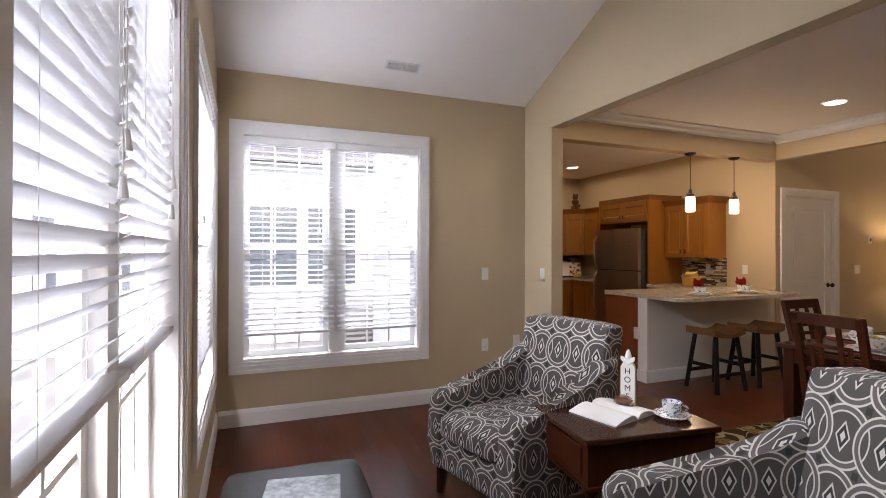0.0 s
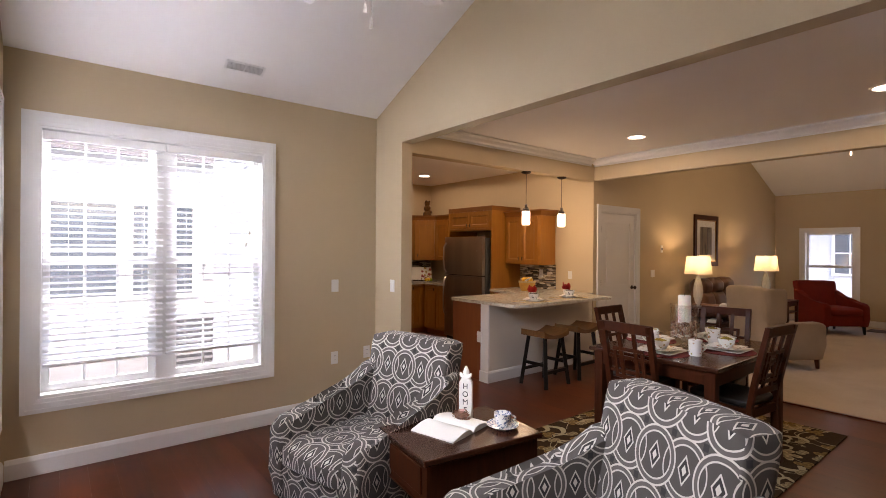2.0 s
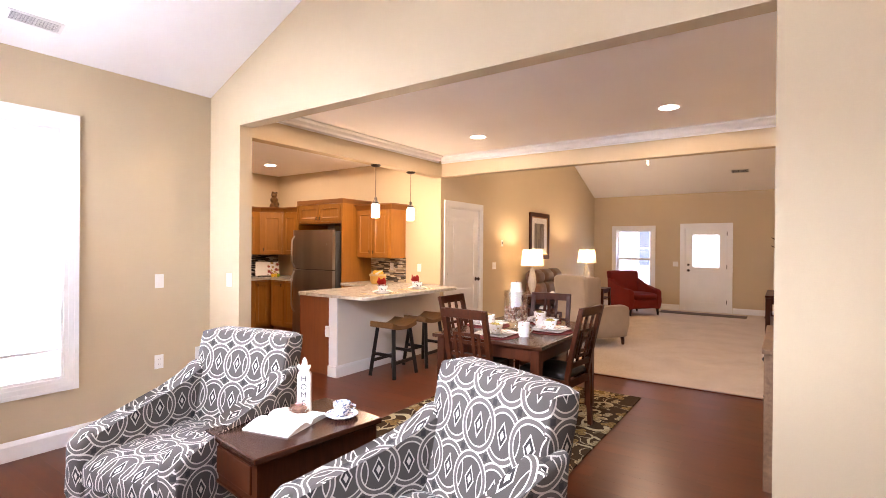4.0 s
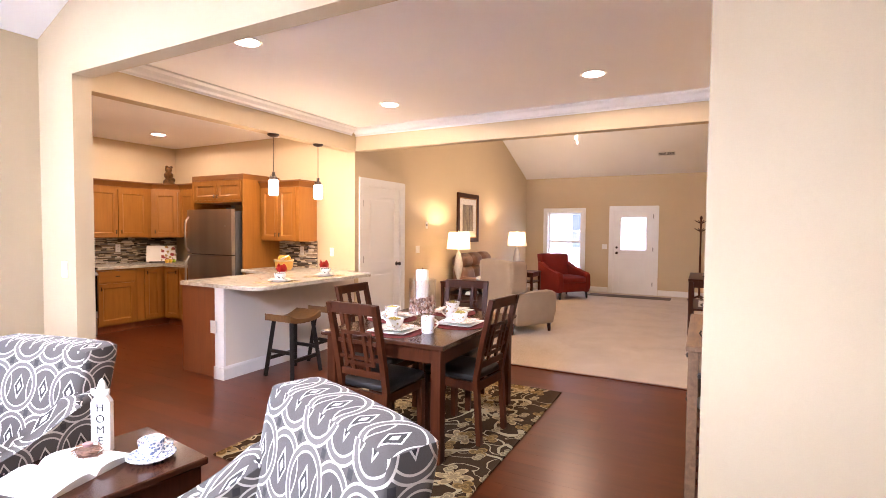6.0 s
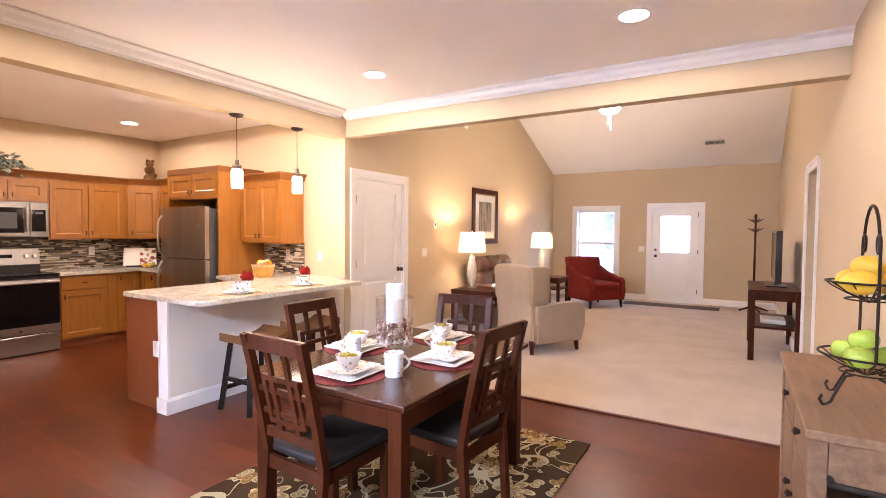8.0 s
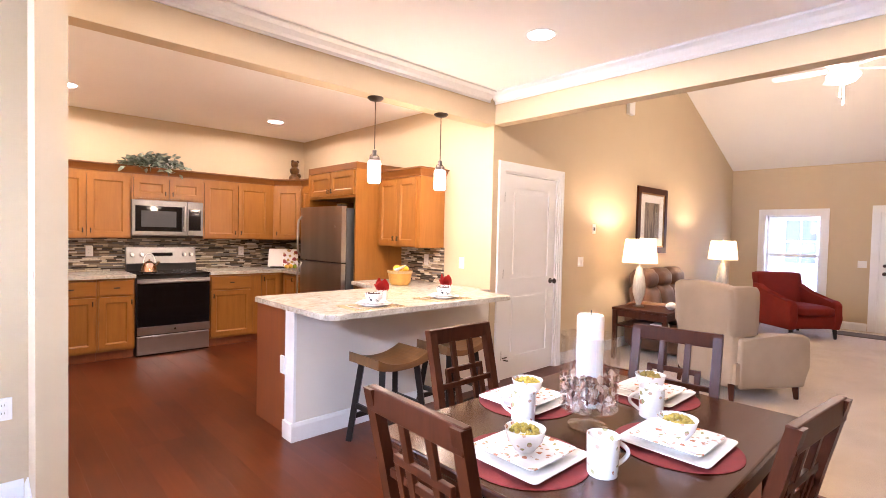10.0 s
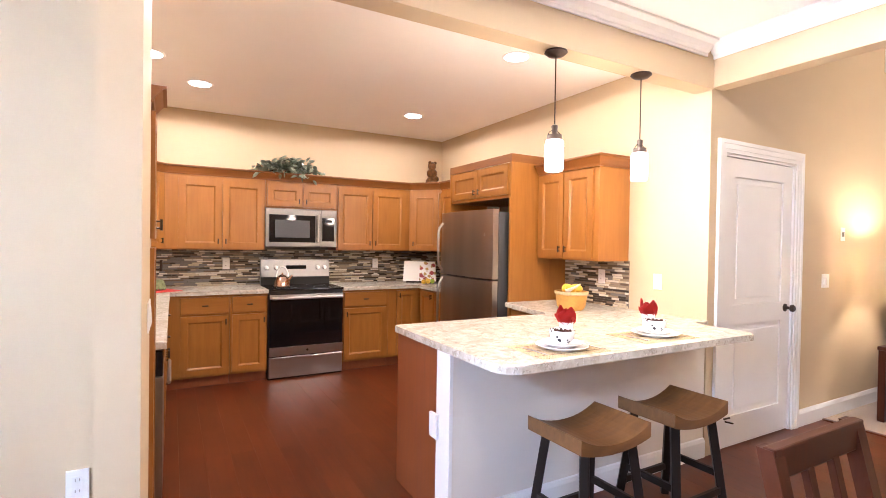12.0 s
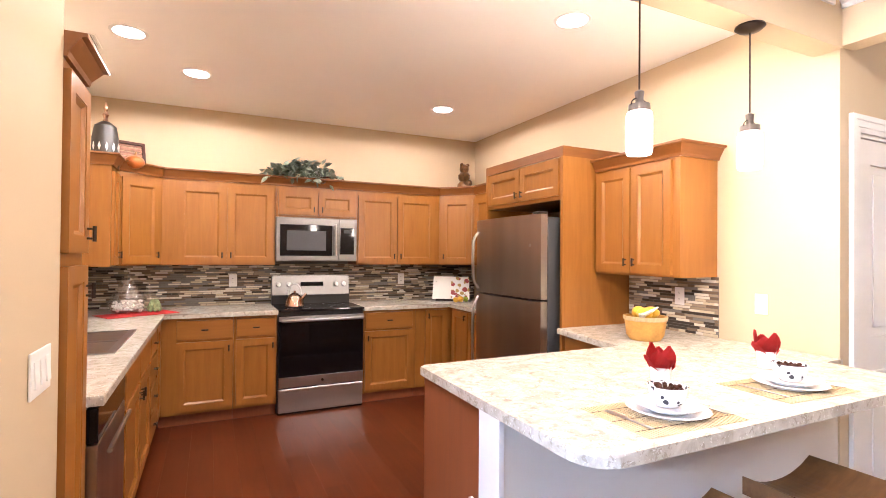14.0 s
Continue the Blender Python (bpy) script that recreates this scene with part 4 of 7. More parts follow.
# range
rg = thing("range", pose(4.602, 7.655, 0), "stainless steel electric range with a black glass oven door", "range")
part("body", box(0.0, 0.754, 0.03, 0.61, 0.0, 0.895), M_BLACK, rg)
part("cooktop", box(-0.002, 0.756, -0.01, 0.56, 0.897, 0.915, 0.004), M_BLACKGLASS, rg, "black glass cooktop")
part("storage_drawer", box(0.004, 0.75, -0.002, 0.03, 0.02, 0.225, 0.006), M_STEEL, rg)
od = part("oven_door", box(0.004, 0.75, -0.012, 0.03, 0.24, 0.86, 0.006), M_BLACKGLASS, rg, "black glass oven door")
part("trim_strip", box(0.004, 0.75, -0.016, -0.0125, 0.24, 0.33, 0.001), M_STEEL, od)
part("oven_window", box(0.13, 0.624, -0.0155, -0.0125, 0.42, 0.73), M_BLACKGLASS, od)
part("top_strip", box(0.004, 0.75, -0.016, -0.0125, 0.815, 0.858, 0.001), M_STEEL, od)
hb = rod(bmesh.new(), (0.02, -0.055, 0.825), (0.734, -0.055, 0.825), 0.014, n=14)
bx(hb, 0.03, 0.055, -0.055, -0.0165, 0.815, 0.835), bx(hb, 0.70, 0.725, -0.055, -0.0165, 0.815, 0.835)
part("handle", hb, M_STEEL, od, "long steel bar handle", True)
part("badge", lathe([(0, 0), (0.012, 0), (0.012, 0.003), (0, 0.003)], 16), M_BLACK, od, m=pose(0.377, -0.0165, 0.285, 90, 0, 0))
part("backguard_base", box(0.0, 0.754, 0.53, 0.62, 0.915, 1.0), M_BLACK, rg)
bgd = part("backguard", prism([(0.535, 1.0), (0.62, 1.0), (0.62, 1.19), (0.56, 1.19)], 0, 0.0, 0.754), M_DIMSTEEL, rg)
part("display", box(0.27, 0.49, 0.536, 0.545, 1.04, 1.125), M_BLACKGLASS, bgd, m=pose(0, 0.01, 0))
for x in (0.06, 0.16, 0.62, 0.70):
    part("knob", lathe([(0, 0), (0.024, 0), (0.02, 0.025), (0, 0.027)], 18), M_STEEL, bgd, m=pose(x, 0.548, 1.10, 83, 0, 0), smooth=True)
for cx, cy, r in ((0.19, 0.13, 0.10), (0.56, 0.13, 0.085), (0.19, 0.40, 0.08), (0.56, 0.40, 0.10)):
    part("burner_ring", lathe([(r, 0.0), (r, 0.0008), (r - 0.004, 0.0008), (r - 0.004, 0.0)], 32), M_GREYSIDE, rg, m=pose(cx, cy, 0.9152))
# microwave
mw = thing("microwave", pose(4.602, 7.93, 0), "stainless over-range microwave with a black window", "microwave")
part("body", box(0.0, 0.754, 0.03, 0.345, 1.335, 1.742), M_BLACK, mw)
md = part("door", box(0.0, 0.575, -0.012, 0.03, 1.335, 1.742, 0.005), M_DIMSTEEL, mw)
part("window", box(0.036, 0.515, -0.0155, -0.012, 1.385, 1.675), M_BLACKGLASS, md)
part("inner_window", box(0.095, 0.455, -0.0175, -0.0157, 1.435, 1.62), M_GREYSIDE, md)
part("handle", rod(bx(bx(bmesh.new(), 0.53, 0.55, -0.04, -0.012, 1.42, 1.44), 0.53, 0.55, -0.04, -0.012, 1.64, 1.66), (0.54, -0.045, 1.39), (0.54, -0.045, 1.69), 0.012, n=12), M_STEEL, md, smooth=True)
part("control_panel", box(0.578, 0.754, -0.012, 0.03, 1.335, 1.742, 0.005), M_DIMSTEEL, mw)
part("keypad", box(0.592, 0.726, -0.0155, -0.012, 1.40, 1.655), M_BLACKGLASS, mw)
part("display", box(0.625, 0.70, -0.018, -0.0157, 1.605, 1.635), M_GREYSIDE, mw)
# peninsula
kn = thing("breakfast_bar", Matrix(), "cream knee wall with white baseboard under the breakfast bar", "half wall", kind="structure")
part("knee_wall", box(4.925, KIT_E, 4.58, 4.70, 0, 0.878), M_KNEE, kn)
part("end_cap", box(4.905, 4.924, 4.575, 4.705, 0.0, 0.878), M_TRIM, kn, "white end trim")
part("end_block", box(4.890, 4.9045, 4.68, 4.75, 0.44, 0.56), M_TRIM, kn)
sk = prism([(4.579, 0.001), (4.562, 0.001), (4.562, 0.105), (4.570, 0.125), (4.579, 0.13)], 0, 4.888, KIT_E)
bx(sk, 4.888, 4.904, 4.5795, 4.705, 0.001, 0.12)
part("baseboard", sk, M_TRIM, kn)
pc = thing("peninsula_cabinet", Matrix(), "maple peninsula base cabinet with a red-brown end panel", "cabinet")
part("body", box(4.94, 6.27, 4.705, 5.22, 0.10, 0.877), M_CAB, pc)
part("end_panel", box(4.925, 4.939, 4.706, 5.225, 0.0, 0.877), M_ENDPANEL, pc, "plain red-brown end panel")
part("toe_kick", box(4.94, 6.27, 4.705, 5.16, 0, 0.10), M_ENDPANEL, pc)
pf = part("cabinet_front", box(0.0, 1.32, -0.003, 0.0, 0.10, 0.876), M_CAB, pc, m=pose(6.265, 5.2225, 0, 0, 0, 180))
for i in range(3):
    door_front(pf, 0.02 + 0.435 * i, 0.44 + 0.435 * i, *DZ, (0.40 + 0.435 * i, 0.62, "v"))
rc = thing("base_cabinet", Matrix(), "honey maple base cabinet under the mosaic tile", "cabinet", "maple base cabinets")
part("body", box(6.272, KIT_E - 0.003, 4.705, 5.912, 0.10, 0.877), M_CAB, rc)
part("toe_kick", box(6.33, KIT_E - 0.003, 4.71, 5.91, 0, 0.10), M_ENDPANEL, rc)
rf = part("cabinet_front", box(0.0, 0.66, -0.003, 0.0, 0.10, 0.876), M_CAB, rc, m=pose(6.2715, 5.905, 0, 0, 0, -90))
door_front(rf, 0.02, 0.63, *BZ, (0.32, 0.778, "h"), True)
door_front(rf, 0.02, 0.63, *DZ, (0.06, 0.62, "v"))


def rounded(pts, radii, n=6):
    out = []
    for i, p in enumerate(pts):
        r = radii[i]
        if not r:
            out.append(p)
            continue
        p, a, b = Vector(p), Vector(pts[i - 1]), Vector(pts[(i + 1) % len(pts)])
        u, v = (a - p).normalized(), (b - p).normalized()
        for k in range(n + 1):
            t = k / n
            q = (p + u * r) * (1 - t) ** 2 + p * 2 * t * (1 - t) + (p + v * r) * t ** 2
            out.append((q.x, q.y))
    return out


def worktop(name, pts, label, z0=0.878, z1=0.915, rough=True):
    bm = prism(pts, 2, z0, z1)
    es = [e for e in bm.edges if abs(e.verts[0].co.z - z1) < 1e-5 and abs(e.verts[1].co.z - z1) < 1e-5]
    bmesh.ops.bevel(bm, geom=es, offset=0.009, segments=2, affect="EDGES", profile=0.5)
    return tagged(part(name, bm, M_GRANITE), label, "countertop")


worktop("bar_countertop", rounded([(4.905, 4.145), (6.68, 4.145), (6.70, 4.555), (6.87, 4.555), (6.87, 5.908), (6.20, 5.908), (6.10, 5.25), (4.905, 5.25)], [0.13, 0.05, 0, 0, 0, 0, 0.03, 0.03]), "cream speckled granite bar top with a rounded corner")
worktop("countertop", [(4.598, 7.65), (4.598, 8.275), (3.085, 8.275), (3.085, 5.264), (3.735, 5.264), (3.735, 7.65)], "cream speckled granite counter round the sink corner")
worktop("countertop", [(5.362, 7.65), (6.245, 7.65), (6.245, 6.96), (6.87, 6.96), (6.87, 8.275), (5.362, 8.275)], "cream speckled granite counter beside the range")
sk = thing("sink", pose(3.40, 6.45, 0.916), "stainless steel double-bowl sink", "sink")
rim = bmesh.new()
for a in ((-0.25, 0.25, -0.40, -0.37), (-0.25, 0.25, 0.37, 0.40), (-0.25, -0.21, -0.37, 0.37), (0.21, 0.25, -0.37, 0.37), (-0.21, 0.21, -0.02, 0.02)):
    bx(rim, *a, 0.0, 0.006)
part("rim", rim, M_STEEL, sk)
for y0, y1 in ((-0.369, -0.021), (0.021, 0.369)):
    part("bowl", box(-0.209, 0.209, y0, y1, 0.0005, 0.0015), M_DARKSTEEL, sk, "dark recessed bowl")


# mosaic tile splashbacks
def mosaic_strip(n_rows, length, h, seed):
    """Rows of thin glass and stone strips: (u0, u1, z0, z1)."""
    rnd, out = random.Random(seed), []
    row = h / n_rows
    for k in range(n_rows):
        u = -rnd.random() * 0.08
        while u < length:
            w = rnd.choice((0.05, 0.075, 0.10, 0.10, 0.15))
            a, b = max(0, u), min(length, u + w - 0.0025)
            if b - a > 0.008:
                out.append((a, b, k * row + 0.001, (k + 1) * row - 0.0015))
            u += w
    return out


def splash_mesh(length, h, rows, seed, name, parent, holes=()):
    vs, fs_ = [], []
    for a, b, c, d in mosaic_strip(rows, length, h, seed):
        o = len(vs)
        t = 0.006 + 0.002 * random.Random(round(a * 1e4) + round(c * 1e5)).random()
        vs += [(a, 0, c), (b, 0, c), (b, 0, d), (a, 0, d), (a + 0.001, -t, c + 0.001), (b - 0.001, -t, c + 0.001), (b - 0.001, -t, d - 0.001), (a + 0.001, -t, d - 0.001)]
        fs_ += [tuple(o + i for i in f) for f in ((4, 5, 6, 7), (0, 1, 5, 4), (1, 2, 6, 5), (2, 3, 7, 6), (3, 0, 4, 7))]
    me = bpy.data.meshes.new(name)
    me.from_pydata(vs, [], fs_)
    me.materials.append(M_TILE)
    return me


sp = thing("backsplash_north", pose(KIT_W, KIT_N - 0.006, 0.916), "glass and stone strip mosaic backsplash behind the range", "backsplash", kind="structure")
part("grout", box(0, KIT_E - KIT_W, 0.001, 0.005, 0, 0.42), M_GROUT, sp)
tagged(part("mosaic_tiles", splash_mesh(KIT_E - KIT_W, 0.385, 22, 3, "mosaic_tiles", sp), None, sp), kind="stuff")
sw = thing("backsplash_west", pose(KIT_W + 0.006, 5.266, 0.916, 0, 0, 90), "glass and stone strip mosaic backsplash along the sink", "backsplash", kind="structure")
part("grout", box(0, 3.004, 0.001, 0.005, 0, 0.385), M_GROUT, sw)
tagged(part("mosaic_tiles", splash_mesh(3.004, 0.385, 22, 4, "mosaic_tiles", sw), None, sw), kind="stuff")
se = thing("backsplash_east", pose(KIT_E - 0.006, 5.905, 0.916, 0, 0, -90), "grey and white strip mosaic backsplash beside the refrigerator", "backsplash", kind="structure")
part("grout", box(0, 0.70, 0.001, 0.005, 0, 0.369), M_GROUT, se)
unit = box(-0.5, 0.5, -0.007, 0, -0.5, 0.5)
unit = mesh_of(unit, "tile")
unit.materials.append(M_TILE)
for a, b, c, d in mosaic_strip(21, 0.70, 0.368, 5):
    part("tile", unit, None, se, m=Matrix.LocRotScale(((a + b) / 2, 0, (c + d) / 2), None, (b - a, 1, d - c)))


# switches and outlets
def wall_plate(m, kind, gangs=1):
    label = {"outlet": "white double wall outlet", "switch": "white rocker light switch plate", "thermostat": "small white wall thermostat"}[kind]
    p = thing("wall_outlet" if kind == "outlet" else "light_switch" if kind == "switch" else "thermostat", m, label, kind, kind + " plates")
    w = 0.035 + 0.023 * (gangs - 1)
    part("plate", box(-w, w, -0.006, 0, -0.057, 0.057, 0.002), M_PLASTIC, p)
    if kind == "thermostat":
        part("screen", box(-0.018, 0.018, -0.008, -0.006, -0.02, 0.02), M_GREYSIDE, p)
    for g in range(gangs):
        c = (g - (gangs - 1) / 2) * 0.046
        if kind == "switch":
            part("rocker", prism([(-0.006, -0.033), (-0.012, -0.033), (-0.008, 0.033), (-0.006, 0.033)], 0, c - 0.016, c + 0.016), M_PLASTIC, p)
        elif kind == "outlet":
            for z in (-0.02, 0.02):
                s = part("socket", box(c - 0.016, c + 0.016, -0.0085, -0.006, z - 0.014, z + 0.014, 0.001), M_PLASTIC, p)
                for dx in (-0.006, 0.006):
                    part("slot", box(c + dx - 0.001, c + dx + 0.001, -0.009, -0.0084, z - 0.004, z + 0.006), M_BLACK, s)
    return p


wall_plate(pose(3.12, WIN_Y - 0.001, 1.157), "switch")
wall_plate(pose(3.12, WIN_Y - 0.001, 0.49), "outlet")
wall_plate(pose(GAB0 - 0.001, 4.46, 1.158, 0, 0, -90), "switch")
wall_plate(pose(3.458, WIN_Y - 0.001, 0.505), "outlet")
wall_plate(pose(GAB1 + 0.001, 4.785, 1.108, 0, 0, 90), "switch", 3)
wall_plate(pose(8.735, DOOR_Y - 0.001, 1.53), "thermostat")
wall_plate(pose(8.455, DOOR_Y - 0.001, 1.142), "switch", 2)
wall_plate(pose(4.26, KIT_N - 0.015, 1.145), "outlet")
wall_plate(pose(5.95, KIT_N - 0.015, 1.14), "outlet")
wall_plate(pose(KIT_E - 0.015, 5.47, 1.15, 0, 0, -90), "outlet")
wall_plate(pose(KIT_E - 0.001, 4.95, 1.145, 0, 0, -90), "switch")
wall_plate(pose(FAR_X - 0.001, 2.63, 1.09, 0, 0, -90), "switch", 2)
wall_plate(pose(FAR_X - 0.001, 3.08, 0.40, 0, 0, -90), "outlet")


chime = thing("door_chime", pose(9.54, DOOR_Y - 0.001, 3.14), "pale plastic door chime box high on the living room wall", "door chime")
part("cover", box(-0.075, 0.075, -0.045, 0, -0.10, 0.10, 0.008), M_PLASTIC, chime)
part("base", box(-0.082, 0.082, -0.008, 0.0, -0.107, 0.107, 0.003), M_PLASTIC, chime)


def vent(m):
    v = thing("ceiling_vent", m, "white louvred ceiling vent", "vent", "ceiling vents")
    part("frame", slab_with_holes(1, -0.006, 0.0, (-0.17, 0.17), (-0.08, 0.08), [(-0.15, -0.005, -0.06, 0.06), (0.005, 0.15, -0.06, 0.06)]), M_PLASTIC, v)
    part("backing", box(-0.16, 0.16, 0.0005, 0.002, -0.07, 0.07), M_GREYSIDE, v)
    for i in range(7):
        part("slat", bar(bmesh.new(), (-0.15, -0.002, -0.05 + i * 0.0167), (0.15, -0.002, -0.05 + i * 0.0167), 0.001, 0.009, up=(0, 1, 1)), M_PLASTIC, v)
    return v


SL = math.degrees(math.atan(RISE))
vent(pose(2.225, 4.5, EAVE + RISE * (WIN_Y - 4.5) - 0.003, 90 - SL, 0, 0) @ Matrix.Diagonal((0.86, 0.7, 0.62, 1)))
vent(pose(3.35, 6.96, CEIL - 0.001, 90, 0, 90) @ Matrix.Scale(0.7, 4))
vent(pose(13.0, 1.29, 2.75 + VAULT * (FAR_X - 13.0) - 0.003, 0, 0, 90) @ pose(0, 0, 0, 90 + math.degrees(math.atan(VAULT)), 0, 0))

# ---- outside ----
structure("ground", box(-400, 400, -400, 400, -0.45, -0.35), surf("pale_ground", (0.26, 0.26, 0.25), 0.9, vary=0.2), "pale winter lawn round the house")
M_OUTPANE = surf("dark_window_pane", (0.10, 0.12, 0.14), 0.1, bump=0)
M_ROOF = surf("grey_shingle", (0.16, 0.15, 0.15), 0.85, vary=0.25, fine=40)


def neighbour(m, width, depth, label):
    h = thing("neighbouring_house", m, label, "house", "neighbouring houses")
    part("wall", box(0, width, 0, depth, -0.34, 3.0), M_SIDING, h)
    for i in range(24):
        z = -0.3 + i * 0.135
        part("siding_board", prism([(-0.022, z), (-0.001, z), (-0.001, z + 0.13), (-0.006, z + 0.13)], 0, 0, width), M_SIDING, h)
    part("roof", prism([(-0.5, 2.95), (depth / 2, 5.2), (depth + 0.5, 2.95), (depth + 0.5, 3.1), (depth / 2, 5.4), (-0.5, 3.1)], 0, -0.5, width + 0.5), M_ROOF, h)
    for x in (1.1, 2.2, 4.2, 5.3, 8.0, 9.1):
        if x + 0.9 < width:
            w = part("window", slab_with_holes(1, -0.06, -0.024, (x - 0.09, x + 0.99), (0.62, 2.29), [(x, x + 0.9, 0.7, 2.2)]), M_TRIM, h)
            part("pane", box(x, x + 0.9, -0.03, -0.0235, 0.7, 2.2), M_OUTPANE, w)
            part("muntin", box(x + 0.435, x + 0.465, -0.05, -0.031, 0.7, 2.2), M_TRIM, w)
            part("meeting_rail", box(x, x + 0.9, -0.052, -0.0305, 1.43, 1.48), M_TRIM, w)


cl = thing("wall_cladding", Matrix(), "white lapped siding on the outside of the kitchen wall", "siding", kind="structure")
part("backing", box(KIT_W - 0.135, KIT_W - 0.121, WIN_Y + 0.121, KIT_N + 0.12, -0.34, 2.9), M_SIDING, cl)
for i in range(24):
    z = -0.33 + i * 0.135
    part("siding_board", prism([(KIT_W - 0.157, z), (KIT_W - 0.1355, z), (KIT_W - 0.1355, z + 0.13), (KIT_W - 0.141, z + 0.13)], 1, WIN_Y + 0.121, KIT_N + 0.12), M_SIDING, cl)
neighbour(pose(-3.2, 10.2, 0), 12.0, 7.0, "white-sided neighbouring house seen through the double window")
neighbour(pose(-6.5, -6.0, 0, 0, 0, 90), 14.0, 7.0, "white-sided neighbouring house beyond the side windows")
neighbour(pose(24.0, 10.0, 0, 0, 0, -90), 14.0, 7.0, "white-sided house across from the entrance")


# ---- fabrics ----
def boxmap(me, s=1.0):
    uv = me.uv_layers.new(name="cloth")
    for p in me.polygons:
        n = [abs(v) for v in p.normal]
        k = n.index(max(n))
        for li in p.loop_indices:
            c = me.vertices[me.loops[li].vertex_index].co
            uv.data[li].uv = ((c.y, c.z) if k == 0 else (c.x, c.z) if k == 1 else (c.x, c.y))
    return me


def lattice_cloth():
    """Rows of interlaced banded rings, each round a pale diamond."""
    m, nt, b = base("trellis_print_fabric")
    tc, sep = nt.nodes.new("ShaderNodeTexCoord"), nt.nodes.new("ShaderNodeSeparateXYZ")
    nt.links.new(tc.outputs["UV"], sep.inputs[0])
    P, H, RX, RY, BAND = 0.272, 0.196, 0.094, 0.098, 0.21

    def cell(value, period, shift):
        f = op(nt, "FRACT", op(nt, "ADD", op(nt, "DIVIDE", value, period), shift))
        return op(nt, "ABSOLUTE", op(nt, "MULTIPLY", op(nt, "SUBTRACT", f, 0.5), period))

    def near(v, at, half):
        return op(nt, "LESS_THAN", op(nt, "ABSOLUTE", op(nt, "SUBTRACT", v, at)), half)

    def either(*ms):
        r = ms[0]
        for k in ms[1:]:
            r = op(nt, "MAXIMUM", r, k)
        return r
    ay = cell(sep.outputs[1], H, 0.5)
    white, band, rings = [], [], []
    for shift in (0.5, 0.0):
        ax = cell(sep.outputs[0], P, shift)
        rings.append(op(nt, "SQRT", op(nt, "ADD", op(nt, "POWER", op(nt, "DIVIDE", ax, RX), 2.0), op(nt, "POWER", op(nt, "DIVIDE", ay, RY), 2.0))))
        q = op(nt, "ADD", op(nt, "DIVIDE", ax, 0.026), op(nt, "DIVIDE", ay, 0.047))
        white += [near(q, 0.95, 0.12), op(nt, "LESS_THAN", q, 0.40)]
        band.append(near(q, 0.62, 0.22))
    over, under = rings
    outside = op(nt, "GREATER_THAN", over, 1.0)
    white += [near(over, 1.0, 0.035), near(over, 1.0 - BAND, 0.03)]
    white += [op(nt, "MULTIPLY", outside, either(near(under, 1.0, 0.035), near(under, 1.0 - BAND, 0.03)))]
    white += [op(nt, "MULTIPLY", op(nt, "LESS_THAN", over, 1.0 - BAND), near(under, 0.97, 0.028))]
    ring_fill = either(near(over, 1.0 - BAND / 2, BAND / 2), op(nt, "MULTIPLY", outside, near(under, 1.0 - BAND / 2, BAND / 2)))
    knot = op(nt, "MULTIPLY", near(cell(sep.outputs[0], P / 2, 0.0), 0.0, 0.011), near(cell(sep.outputs[1], H, 0.0), 0.0, 0.012))
    weave = noise_tex(nt, coords(nt, (1, 1, 1)), 420, 2)
    col = mix(nt, ring_fill, (0.070, 0.060, 0.052, 1), (0.112, 0.098, 0.086, 1))
    col = mix(nt, either(knot, *band), col, (0.022, 0.019, 0.018, 1))
    col = mix(nt, either(*white), col, (0.60, 0.555, 0.49, 1))
    col = mix(nt, op(nt, "MULTIPLY", weave, 0.16), col, (0.08, 0.072, 0.07, 1))
    nt.links.new(col, b.inputs["Base Color"])
    b.inputs["Roughness"].default_value, b.inputs["Sheen Weight"].default_value = 0.9, 0.1
    bumped(nt, b, weave, 0.35, 0.003)
    return m


